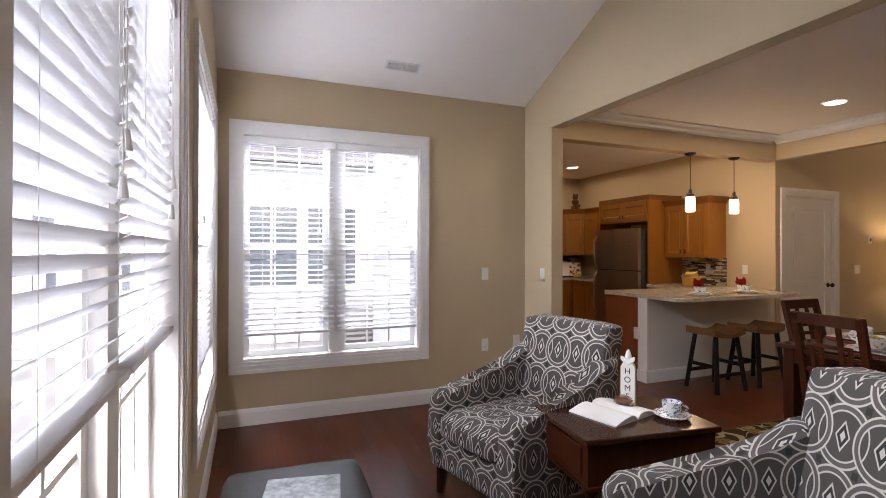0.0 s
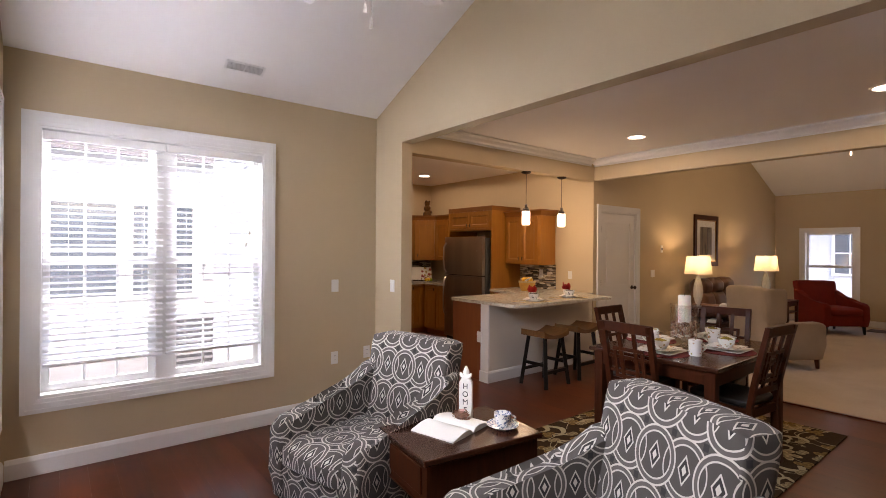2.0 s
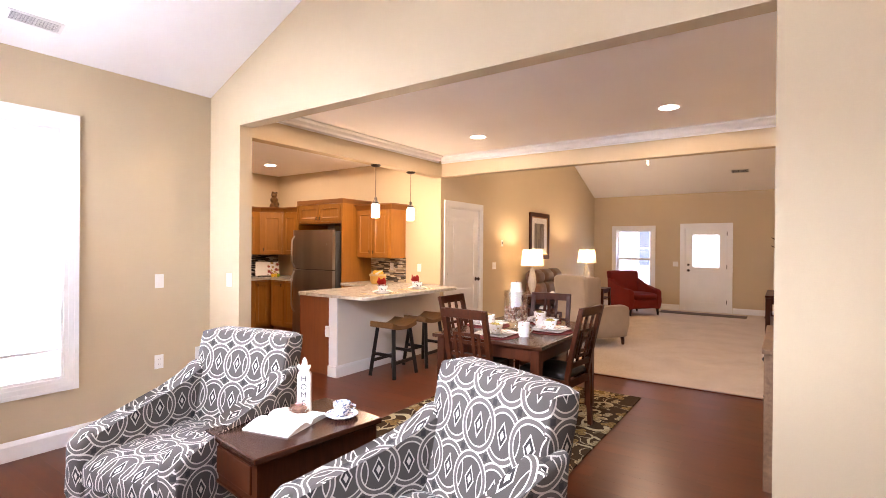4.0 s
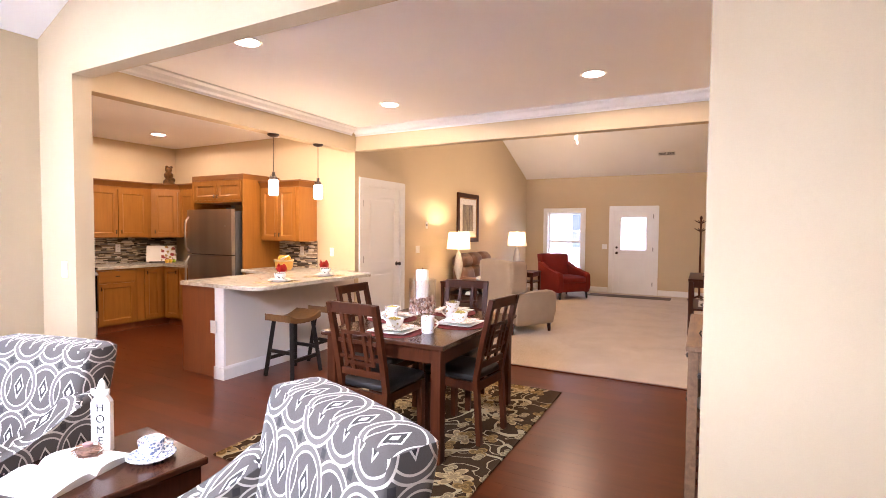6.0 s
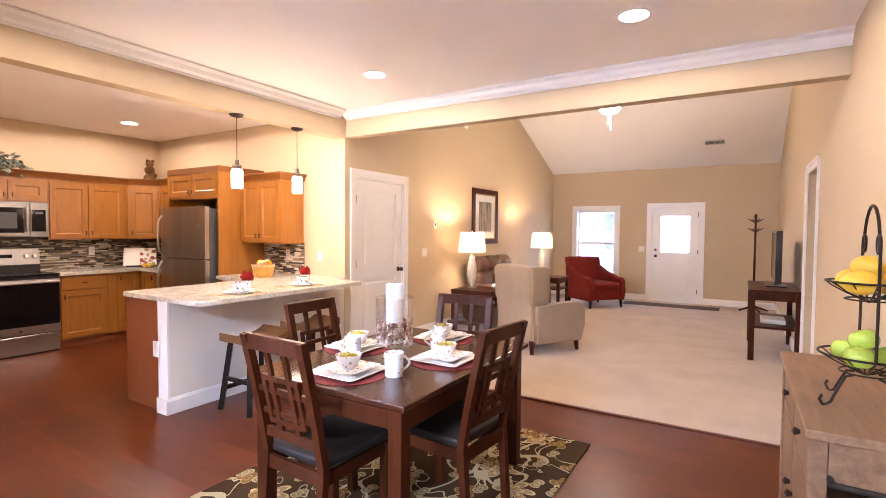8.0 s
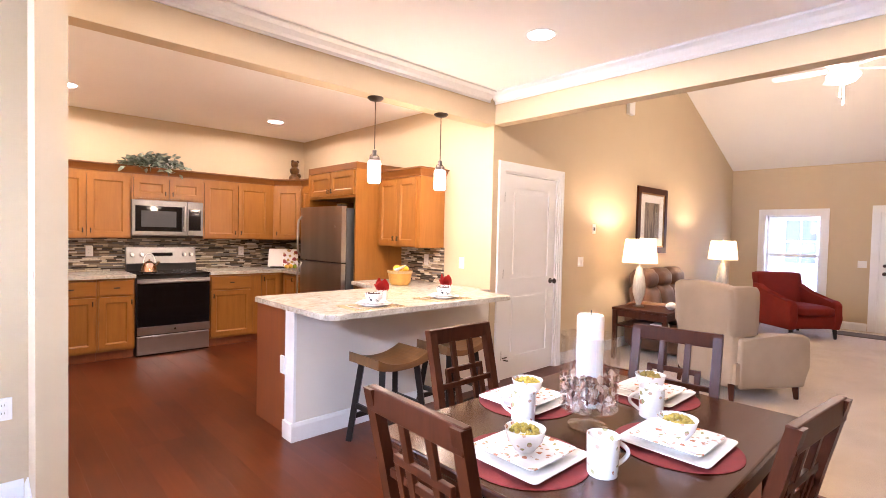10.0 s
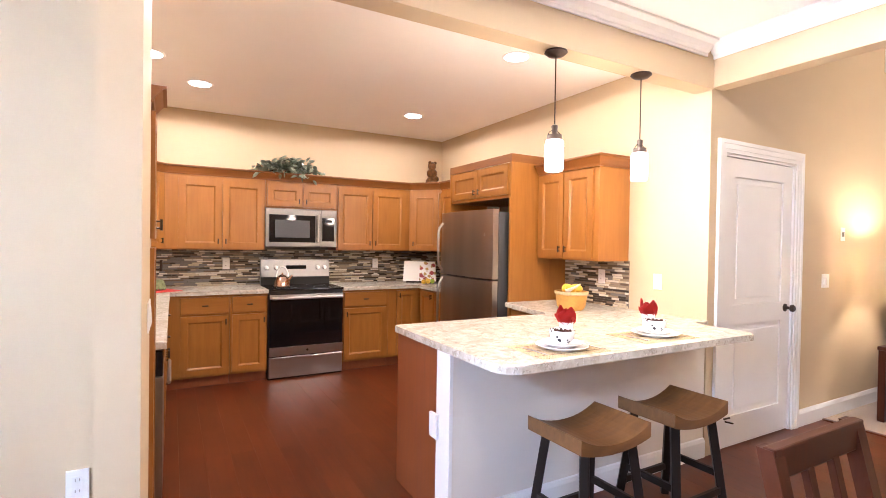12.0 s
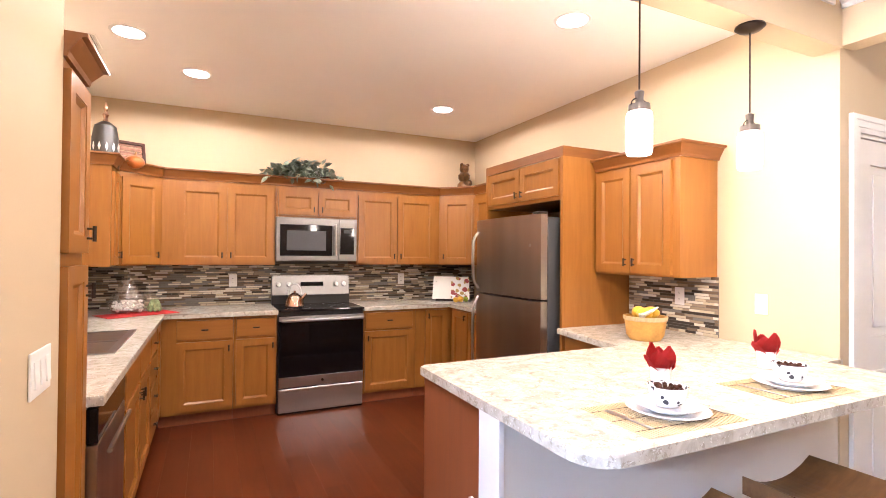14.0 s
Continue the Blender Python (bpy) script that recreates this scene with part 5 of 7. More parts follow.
def floral_rug():
    m, nt, b = base("brown_floral_rug")
    vec = coords(nt)
    vine = op(nt, "LESS_THAN", op(nt, "ABSOLUTE", op(nt, "SUBTRACT", noise_tex(nt, vec, 2.6, 1, 0.4, 0.8), 0.5)), 0.016)
    vine2 = op(nt, "LESS_THAN", op(nt, "ABSOLUTE", op(nt, "SUBTRACT", noise_tex(nt, vec, 4.2, 1, 0.4, 1.2), 0.52)), 0.014)
    col = mix(nt, noise_tex(nt, vec, 1.5), (0.033, 0.0165, 0.0065, 1), (0.050, 0.026, 0.011, 1))
    col = mix(nt, op(nt, "MAXIMUM", vine, vine2), col, (0.42, 0.36, 0.22, 1))
    for scale, petals, seed, size, tone in ((2.2, 6, 0.0, 0.27, (0.50, 0.37, 0.19)), (3.4, 3, 7.3, 0.24, (0.30, 0.185, 0.06)), (4.6, 2, 3.1, 0.24, (0.42, 0.33, 0.18))):
        off = nt.nodes.new("ShaderNodeVectorMath")
        nt.links.new(vec, off.inputs[0])
        off.inputs[1].default_value = (seed, seed * 0.7, 0)
        vor = node(nt, "TexVoronoi", Scale=scale, Randomness=0.75)
        vor.voronoi_dimensions = "2D"
        nt.links.new(off.outputs[0], vor.inputs["Vector"])
        dv = nt.nodes.new("ShaderNodeVectorMath")
        dv.operation = "SUBTRACT"
        nt.links.new(off.outputs[0], dv.inputs[0]), nt.links.new(vor.outputs["Position"], dv.inputs[1])
        sp_ = nt.nodes.new("ShaderNodeSeparateXYZ")
        nt.links.new(dv.outputs[0], sp_.inputs[0])
        ang = op(nt, "ARCTAN2", sp_.outputs[1], sp_.outputs[0])
        ang = op(nt, "ADD", ang, op(nt, "MULTIPLY", vor.outputs["Distance"], 1.2))
        lob = op(nt, "ABSOLUTE", op(nt, "COSINE", op(nt, "MULTIPLY", ang, petals / 2)))
        rad = op(nt, "MULTIPLY", op(nt, "MULTIPLY_ADD", lob, 0.65, 0.35), size)
        ratio = op(nt, "DIVIDE", vor.outputs["Distance"], rad)
        inside = op(nt, "LESS_THAN", ratio, 1.0)
        line = op(nt, "GREATER_THAN", ratio, 0.84)
        core = op(nt, "LESS_THAN", op(nt, "ABSOLUTE", op(nt, "SUBTRACT", ratio, 0.42)), 0.09)
        fill = mix(nt, noise_tex(nt, vec, 9), rgb([t * 0.35 for t in tone]), rgb([t * 0.75 for t in tone]))
        fill = mix(nt, op(nt, "MAXIMUM", line, core), fill, rgb(tone))
        col = mix(nt, inside, col, fill)
    tuft = noise_tex(nt, vec, 220, 2)
    col = mix(nt, op(nt, "MULTIPLY", tuft, 0.3), col, (0.05, 0.035, 0.02, 1))
    nt.links.new(col, b.inputs["Base Color"])
    b.inputs["Roughness"].default_value, b.inputs["Specular IOR Level"].default_value = 0.95, 0.1
    bumped(nt, b, tuft, 0.5, 0.006)
    return m


M_CLOTH, M_RUG = lattice_cloth(), floral_rug()
M_DARKWOOD = wood("dark_espresso_wood", (0.030, 0.0070, 0.0026), (0.074, 0.019, 0.0062), (10, 10, 1.2), 0.30, 0.2, 0.02, spec=0.16)
M_TABLETOP = wood("espresso_tabletop", (0.034, 0.0095, 0.0042), (0.056, 0.017, 0.0075), (1.0, 9, 6), 0.15, 0.0, 0.0, spec=0.4)
M_SEATWOOD = wood("worn_brown_seat", (0.095, 0.038, 0.011), (0.20, 0.094, 0.029), (1.5, 12, 8), 0.38, 0.2, 0.05)
M_BLACKLEG = surf("black_brown_leg", (0.011, 0.007, 0.005), 0.4, spec=0.25)
M_LEATHER = surf("black_leather", (0.014, 0.012, 0.011), 0.48, vary=0.25, scale=8, fine=160, bump=0.25, spec=0.35)
M_BROWNLEATHER = surf("brown_leather", (0.13, 0.062, 0.032), 0.38, vary=0.3, scale=6, fine=140, bump=0.25)
M_BEIGE = surf("beige_microsuede", (0.33, 0.245, 0.165), 0.9, vary=0.12, scale=5, fine=180, bump=0.2, sheen=0.15)
M_RED = surf("red_upholstery", (0.17, 0.014, 0.007), 0.85, vary=0.18, scale=6, fine=200, bump=0.2, sheen=0.0, spec=0.25)
M_CHINA = surf("white_china", (0.82, 0.81, 0.78), 0.12, vary=0.02, bump=0)
M_REDCLOTH = surf("red_napkin", (0.45, 0.018, 0.014), 0.85, vary=0.2, scale=14, fine=200, bump=0.2)
M_REDMAT = surf("red_woven_placemat", (0.20, 0.022, 0.020), 0.85, vary=0.3, scale=20, fine=240, bump=0.5)
M_PAPER = surf("white_paper", (0.80, 0.78, 0.72), 0.7, vary=0.04)
M_WAX = surf("white_candle_wax", (0.88, 0.86, 0.81), 0.5, vary=0.03, bump=0.0)
M_WAX.node_tree.nodes["Principled BSDF"].inputs["Subsurface Weight"].default_value = 0.6
M_WAX.node_tree.nodes["Principled BSDF"].inputs["Subsurface Scale"].default_value = 0.03
M_IRON = surf("black_wrought_iron", (0.03, 0.022, 0.017), 0.5, 0.6)
M_RUSTIC = wood("rustic_oak", (0.11, 0.055, 0.025), (0.27, 0.15, 0.075), (1.5, 12, 12), 0.5, 0.25, 0.1)
M_LEMON = surf("lemon_skin", (0.75, 0.45, 0.03), 0.4, vary=0.12, scale=12, bump=0.15)
M_APPLE = surf("green_apple_skin", (0.36, 0.48, 0.06), 0.25, vary=0.2, scale=14, bump=0.03)
M_LEAF = surf("grey_green_leaf", (0.29, 0.34, 0.26), 0.6, vary=0.4, scale=14, rand=0.35)
M_GOLD = surf("aged_brass", (0.36, 0.19, 0.06), 0.35, 0.8, vary=0.4, scale=20)
M_COPPER = surf("polished_copper_steel", (0.62, 0.42, 0.32), 0.12, 1.0, vary=0.05)
M_STONEMIX = surf("potpourri", (0.22, 0.11, 0.07), 0.8, vary=0.6, scale=30, rand=0.7)
M_GREENS = surf("olive_pods", (0.36, 0.27, 0.035), 0.5, vary=0.5, scale=40, rand=0.4)
M_ORANGE = surf("orange_gourd", (0.42, 0.12, 0.02), 0.35, vary=0.3, scale=10)
M_POT = surf("yellow_basket", (0.55, 0.30, 0.06), 0.6, vary=0.2, scale=18, bump=0.3)
M_BAMBOO = wood("bamboo_mat", (0.42, 0.30, 0.14), (0.66, 0.52, 0.30), (80, 2, 2), 0.6, 0.2, 0.2)
M_RUSHDARK = surf("dark_brown_mat", (0.10, 0.07, 0.05), 0.9, vary=0.2, bump=0.4)


def shade_mat():
    m, nt, b = base("cream_lampshade")
    b.inputs["Base Color"].default_value, b.inputs["Roughness"].default_value = (0.82, 0.76, 0.64, 1), 0.9
    tr, mx = node(nt, "BsdfTranslucent", Color=(0.86, 0.79, 0.66, 1)), nt.nodes.new("ShaderNodeMixShader")
    mx.inputs[0].default_value = 0.55
    nt.links.new(b.outputs[0], mx.inputs[1]), nt.links.new(tr.outputs[0], mx.inputs[2])
    nt.links.new(mx.outputs[0], nt.nodes["Material Output"].inputs[0])
    bumped(nt, b, noise_tex(nt, coords(nt), 300, 1), 0.2, 0.002)
    return m


M_SHADE = shade_mat()


# ---- soft furniture ----
def soft_box(x0, x1, y0, y1, z0, z1, r=0.04, puff=0.0, bm=None):
    """A padded box: rounded edges and faces that swell a little."""
    b = bmesh.new()
    bmesh.ops.create_cube(b, size=2)
    bmesh.ops.subdivide_edges(b, edges=b.edges[:], cuts=7, use_grid_fill=True)
    cx, cy, cz = (x0 + x1) / 2, (y0 + y1) / 2, (z0 + z1) / 2
    hx, hy, hz = (x1 - x0) / 2, (y1 - y0) / 2, (z1 - z0) / 2
    r = min(r, hx * 0.95, hy * 0.95, hz * 0.95)
    for v in b.verts:
        u = v.co.copy()
        p = Vector(tuple(math.copysign(abs(c) ** 0.7, c) * h for c, h in zip(u, (hx, hy, hz))))
        core = Vector(tuple(max(-(h - r), min(h - r, c)) for c, h in zip(p, (hx, hy, hz))))
        d = p - core
        if d.length > 1e-6 and sum(abs(c) > 0.999 for c in u) >= 1:
            p = core + d.normalized() * r
        w = [1 - abs(c) ** 3 for c in u]
        if puff:
            if abs(u.x) > 0.999: p.x += math.copysign(puff * 0.4 * w[1] * w[2], u.x)
            if abs(u.y) > 0.999: p.y += math.copysign(puff * w[0] * w[2], u.y)
            if abs(u.z) > 0.999: p.z += math.copysign(puff * w[0] * w[1], u.z)
        v.co = p + Vector((cx, cy, cz))
    return b


def shear(bm, fn):
    for v in bm.verts:
        v.co = Vector(fn(v.co))
    return bm


def pad(name, bm, mat_, parent, label=""):
    me = mesh_of(bm, name, True)
    boxmap(me)
    return part(name, me, mat_, parent, label)


def arm_shape(x0, x1, pts, r=0.03):
    bm = prism(pts, 0, x0, x1)
    bmesh.ops.bevel(bm, geom=bm.edges[:], offset=r, segments=3, affect="EDGES", profile=0.5, clamp_overlap=True)
    return bm


def armchair(m, cloth, label, group="", width=0.74, back_h=0.95, legs=M_DARKWOOD, wing=False, arm_h=0.60):
    """Faces -y; the origin is on the floor under the middle of the seat."""
    c = thing("armchair", m, label, "armchair", group)
    w, d = width / 2, 0.40
    pad("seat_base", soft_box(-w + 0.01, w - 0.01, -d + 0.02, d - 0.06, 0.15, 0.36, 0.03, 0.006), cloth, c)
    pad("seat_cushion", soft_box(-w + 0.115, w - 0.115, -d - 0.01, d - 0.18, 0.34, 0.475, 0.045, 0.018), cloth, c)
    bk = soft_box(-w + 0.05, w - 0.05, d - 0.20, d - 0.03, 0.13 if wing else 0.30, back_h, 0.05 if wing else 0.03, 0.02 if wing else 0.008)
    droop = 0.25 if wing else 0.0
    tilt = 0.10 if wing else 0.22
    shear(bk, lambda q: (q.x * (1.0 + 0.10 * max(0, (q.z - 0.5))), q.y + tilt * max(0, q.z - 0.40) + 0.015 * math.cos(q.x * 4), q.z - droop * q.x * q.x * max(0, q.z - 0.5)))
    pad("backrest", bk, cloth, c)
    for s in (-1, 1):
        pts = [(-d + 0.02, 0.14), (-d + 0.0, 0.30), (-d - 0.005, arm_h - 0.07), (-d + 0.05, arm_h - 0.015), (-0.10, arm_h - 0.005), (0.12, arm_h + 0.05), (0.27, arm_h + 0.17), (0.40, arm_h + 0.19), (0.34, 0.14)]
        if wing:
            pts = [(-d + 0.02, 0.12), (-d - 0.015, 0.30), (-d - 0.03, arm_h - 0.09), (-d - 0.01, arm_h - 0.03), (-d + 0.08, arm_h), (-0.06, arm_h - 0.01), (0.16, arm_h - 0.03), (0.30, arm_h - 0.03), (0.30, 0.12)]
        x0, x1 = sorted((s * w, s * (w - 0.115)))
        pad("arm", arm_shape(x0, x1, pts, 0.028), cloth, c)
        if wing:
            pad("wing", soft_box(*sorted((s * (w - 0.02), s * (w - 0.11))), 0.10, 0.385, arm_h - 0.02, back_h - 0.01, 0.04, 0.01), cloth, c)
        for y in (-d + 0.06, d - 0.08):
            lg = bmesh.new()
            bar(lg, (s * (w - 0.07), y, 0.16), (s * (w - 0.055), y + (0.02 if y > 0 else -0.01), 0.0), 0.055, 0.055)
            for v in lg.verts:
                if v.co.z < 0.05:
                    cxy = Vector((s * (w - 0.055), y, 0))
                    v.co.x, v.co.y = cxy.x + (v.co.x - cxy.x) * 0.62, cxy.y + (v.co.y - cxy.y) * 0.62
            part("leg", lg, legs, c)
    return c


armchair(pose(2.475, 3.02, 0, 0, 0, -77), M_CLOTH, "grey and white trellis-print armchair beside the end table", "trellis armchairs", 0.715)
armchair(pose(2.475, 1.587, 0, 0, 0, -111), M_CLOTH, "grey and white trellis-print armchair facing the ottoman", "trellis armchairs", back_h=0.965)

# end table
et = thing("end_table", pose(2.68, 2.46, 0, 0, 0, -7), "dark wood end table with turned legs", "table")
part("tabletop", box(-0.335, 0.335, -0.24, 0.24, 0.572, 0.60, 0.006), M_TABLETOP, et)
part("apron", box(-0.315, 0.315, -0.22, 0.22, 0.40, 0.571), M_DARKWOOD, et)
part("drawer_front", box(-0.325, -0.316, -0.18, 0.18, 0.43, 0.55, 0.003), M_DARKWOOD, et)
part("bead", box(-0.326, 0.326, -0.231, 0.231, 0.385, 0.40, 0.004), M_DARKWOOD, et)
for x in (-0.285, 0.285):
    for y in (-0.19, 0.19):
        part("leg", lathe([(0.018, 0), (0.028, 0.03), (0.018, 0.06), (0.03, 0.10), (0.032, 0.16), (0.02, 0.22), (0.034, 0.30), (0.02, 0.35), (0.034, 0.37), (0.034, 0.384)], 14), M_DARKWOOD, et, m=pose(x, y, 0), smooth=True)
part("shelf", box(-0.29, 0.29, -0.2, 0.2, 0.13, 0.15, 0.004), M_DARKWOOD, et)
# open book, tag sign, cup
bk = thing("open_book", pose(2.665, 2.505, 0.6005, 0, 0, 14), "open book with blank white pages lying on the end table", "book")
for s in (-1, 1):
    pg = bmesh.new()
    pts = [(0, 0.004)] + [(s * 0.165 * i / 8, 0.006 + 0.022 * math.sin(math.pi * (i / 8) ** 0.6)) for i in range(1, 9)] + [(s * 0.165, 0.0)] + [(0, 0.0)]
    part("page_block", prism(pts, 1, -0.13, 0.13), M_PAPER, bk)
sg = thing("tag_sign", pose(2.82, 2.575, 0.6005, 0, 0, -60), "white wooden tag sign with vertical lettering and a bow", "sign")
part("board", prism([(-0.035, 0), (0.035, 0), (0.035, 0.19), (0.018, 0.215), (-0.018, 0.215), (-0.035, 0.19)], 1, -0.012, 0.012), M_PAPER, sg)
part("bow", shear(soft_box(-0.035, 0.035, -0.018, 0.0, 0.20, 0.225, 0.01), lambda q: (q.x, q.y, q.z + 0.6 * abs(q.x))), M_PAPER, sg, smooth=True)
part("finial", lathe([(0, 0.215), (0.014, 0.22), (0.018, 0.24), (0.008, 0.27), (0, 0.278)], 12), M_PAPER, sg, smooth=True)
txt = bpy.data.curves.new("lettering", "FONT")
txt.body, txt.size, txt.align_x, txt.space_line, txt.extrude = "H\nO\nM\nE", 0.042, "CENTER", 1.0, 0.0006
txt.materials.append(M_BLACK)
tob = new("lettering", txt)
tob.parent, tob.matrix_basis = sg, pose(0, -0.0135, 0.155, 90, 0, 0)
nest = thing("bird_nest", pose(2.745, 2.525, 0.626), "small brown twig nest on the open book", "ornament")
tw = bmesh.new()
rn = random.Random(5)
for i in range(60):
    a, r = rn.uniform(0, 6.28), rn.uniform(0.022, 0.04)
    p = Vector((r * math.cos(a), r * math.sin(a), rn.uniform(0.002, 0.03)))
    q = p + Vector((-math.sin(a), math.cos(a), rn.uniform(-0.2, 0.2))) * 0.03
    rod(tw, p, q, 0.0018, n=4)
part("twigs", tw, M_STONEMIX, nest)
part("pink_flower", lathe([(0, 0.03), (0.014, 0.032), (0.018, 0.042), (0, 0.046)], 10), surf("dusty_pink", (0.55, 0.30, 0.28), 0.7), nest, smooth=True)
part("nest_base", lathe([(0, 0), (0.03, 0.0), (0.038, 0.018), (0.03, 0.024), (0, 0.012)], 14), M_STONEMIX, nest, smooth=True)


def motif_china(name, tones, scale, size):
    """White glaze with scattered printed sprigs."""
    m, nt, b = base(name)
    vec = coords(nt)
    col = (0.82, 0.81, 0.78, 1)
    for i, t in enumerate(tones):
        vor = node(nt, "TexVoronoi", Scale=scale * (1 + 0.3 * i), Randomness=1.0)
        mp = nt.nodes.new("ShaderNodeMapping")
        mp.inputs["Location"].default_value = (i * 3.7, i * 1.3, i * 2.1)
        nt.links.new(vec, mp.inputs[0]), nt.links.new(mp.outputs[0], vor.inputs["Vector"])
        spot = op(nt, "LESS_THAN", op(nt, "ADD", vor.outputs["Distance"], op(nt, "MULTIPLY", op(nt, "SUBTRACT", noise_tex(nt, vec, scale * 5), 0.5), 0.35)), size)
        col = mix(nt, spot, col, rgb(t))
    nt.links.new(col, b.inputs["Base Color"])
    b.inputs["Roughness"].default_value = 0.12
    return m


M_BLUECHINA = motif_china("blue_print_china", [(0.16, 0.20, 0.32), (0.22, 0.27, 0.38)], 55, 0.33)
M_SPRIG = motif_china("autumn_print_china", [(0.50, 0.22, 0.13), (0.36, 0.33, 0.16), (0.55, 0.38, 0.28)], 21, 0.19)
M_BLACKSPRIG = motif_china("black_print_china", [(0.02, 0.02, 0.03), (0.06, 0.06, 0.07)], 24, 0.29)


def saucer(parent, r, mat_, z=0.0, name="saucer"):
    return part(name, lathe([(0, z + 0.004), (r * 0.55, z + 0.004), (r * 0.6, z), (r * 0.62, z), (r * 0.66, z + 0.004), (r * 0.98, z + 0.016), (r, z + 0.018), (r * 0.97, z + 0.020), (r * 0.62, z + 0.009), (0, z + 0.008)], 32), mat_, parent, smooth=True)


def cup(parent, r, h, mat_, z=0.0, handle=0.0, name="cup"):
    o = part(name, lathe([(0, z), (r * 0.55, z), (r * 0.6, z + h * 0.06), (r * 0.85, z + h * 0.3), (r, z + h), (r * 0.94, z + h), (r * 0.78, z + h * 0.32), (r * 0.5, z + h * 0.1), (0, z + h * 0.09)], 28), mat_, parent, smooth=True)
    hd = bmesh.new()
    pts = [Vector((r * 0.86 + 0.65 * r * math.sin(math.pi * i / 8), 0, z + h * (0.82 - 0.55 * i / 8))) for i in range(9)]
    tube(hd, pts, r * 0.11)
    part("handle", hd, mat_, o, smooth=True).matrix_basis = pose(0, 0, 0, 0, 0, handle)
    return o


tc_ = thing("teacup", pose(2.87, 2.35, 0.6005), "blue and white china teacup on its saucer", "teacup")
saucer(tc_, 0.082, M_BLUECHINA)
cup(tc_, 0.045, 0.065, M_BLUECHINA, 0.009, -30)

# ottoman and tray box
ot = thing("ottoman", pose(1.22, 2.51, 0, 0, 0, -3), "black leather storage ottoman under the window", "ottoman")
pad("base", soft_box(-0.275, 0.275, -0.42, 0.42, 0.06, 0.31, 0.03, 0.004), M_LEATHER, ot)
pad("lid", soft_box(-0.285, 0.285, -0.43, 0.43, 0.315, 0.415, 0.04, 0.012), M_LEATHER, ot)
for x in (-0.25, 0.25):
    for y in (-0.37, 0.37):
        part("foot", box(x - 0.025, x + 0.025, y - 0.025, y + 0.025, 0, 0.062), M_BLACKLEG, ot)
M_MARBLE = surf("grey_marbled_print", (0.20, 0.22, 0.21), 0.3, vary=0.9, scale=14, fine=60)
bx_ = thing("decorative_box", pose(1.235, 2.49, 0.427, 0, 0, -10), "grey marbled decorative box on the ottoman", "box")
part("body", box(-0.13, 0.13, -0.09, 0.09, 0, 0.055, 0.003), M_MARBLE, bx_)
part("lid", box(-0.135, 0.135, -0.095, 0.095, 0.0555, 0.075, 0.003), M_MARBLE, bx_)


# ceiling fans
def ceiling_fan(m, drop, label, lit):
    f = thing("ceiling_fan", m, label, "ceiling fan", "ceiling fans")
    part("downrod", rod(bmesh.new(), (0, 0, 0.0), (0, 0, drop), 0.013), M_TRIM, f, smooth=True)
    part("motor", lathe([(0, 0.06), (0.05, 0.06), (0.11, 0.03), (0.12, -0.02), (0.09, -0.07), (0.05, -0.08), (0, -0.08)], 28), M_TRIM, f, smooth=True)
    for i in range(5):
        bl = part("blade", prism(rounded([(0.14, -0.05), (0.62, -0.065), (0.62, 0.065), (0.14, 0.05)], [0, 0.03, 0.03, 0]), 2, -0.004, 0.004), M_TRIM, f)
        bl.matrix_basis = pose(0, 0, -0.03, 0, 0, 72 * i + 20) @ pose(0, 0, 0, 10, 0, 0)
    part("light_bowl", lathe([(0.06, -0.08), (0.14, -0.09), (0.145, -0.11), (0.11, -0.16), (0.05, -0.185), (0, -0.19)], 28), M_FANBOWL if lit else M_PLASTIC, f, "frosted glass bowl", True)
    part("pull_chain", rod(rod(bmesh.new(), (0.06, 0, -0.10), (0.06, 0, -0.34), 0.0018, n=6), (0.06, 0, -0.39), (0.06, 0, -0.34), 0.010, 0.005, 8), M_PLASTIC, f)
    part("pull_chain", rod(rod(bmesh.new(), (0.045, 0.03, -0.10), (0.045, 0.03, -0.27), 0.0018, n=6), (0.045, 0.03, -0.31), (0.045, 0.03, -0.27), 0.009, 0.005, 8), M_PLASTIC, f)
    return f


M_FANBOWL = glow("lit_frosted_bowl", (1, 0.86, 0.66), 0.8)
ceiling_fan(pose(2.12, 2.50, 2.865), RIDGE_Z - 3.185, "white ceiling fan in the vaulted sun room", False)
ceiling_fan(pose(9.9, 2.44, 3.27), 2.75 + VAULT * (9.9 - 6.995) - 3.27, "white ceiling fan with a lit bowl in the living room", True)
fl = new("fan_lamp", bpy.data.lights.new("fan_lamp", "POINT"))
fl.data.energy, fl.data.color, fl.data.shadow_soft_size = 2.2, (1, 0.81, 0.56), 0.1
fl.matrix_basis = pose(9.9, 2.44, 2.95)

# ---- dining ----
rug = structure("floor_rug", box(3.83, 6.13, 1.655, 3.30, 0.002, 0.012, 0.003), M_RUG, "brown area rug with cream floral pattern under the table")
rug["category"] = "rug"
dt = thing("dining_table", pose(5.01, 2.40, 0.012), "dark espresso wood dining table set for four", "table")
TL, TW = 0.655, 0.475
part("tabletop", box(-TL, TL, -TW, TW, 0.715, 0.745, 0.006), M_TABLETOP, dt)
for a in ((-TL + 0.04, TL - 0.04, -0.445, -0.42), (-TL + 0.04, TL - 0.04, 0.42, 0.445), (-TL + 0.04, -TL + 0.065, -0.419, 0.419), (TL - 0.065, TL - 0.04, -0.419, 0.419)):
    part("apron", box(*a, 0.62, 0.7145), M_DARKWOOD, dt)
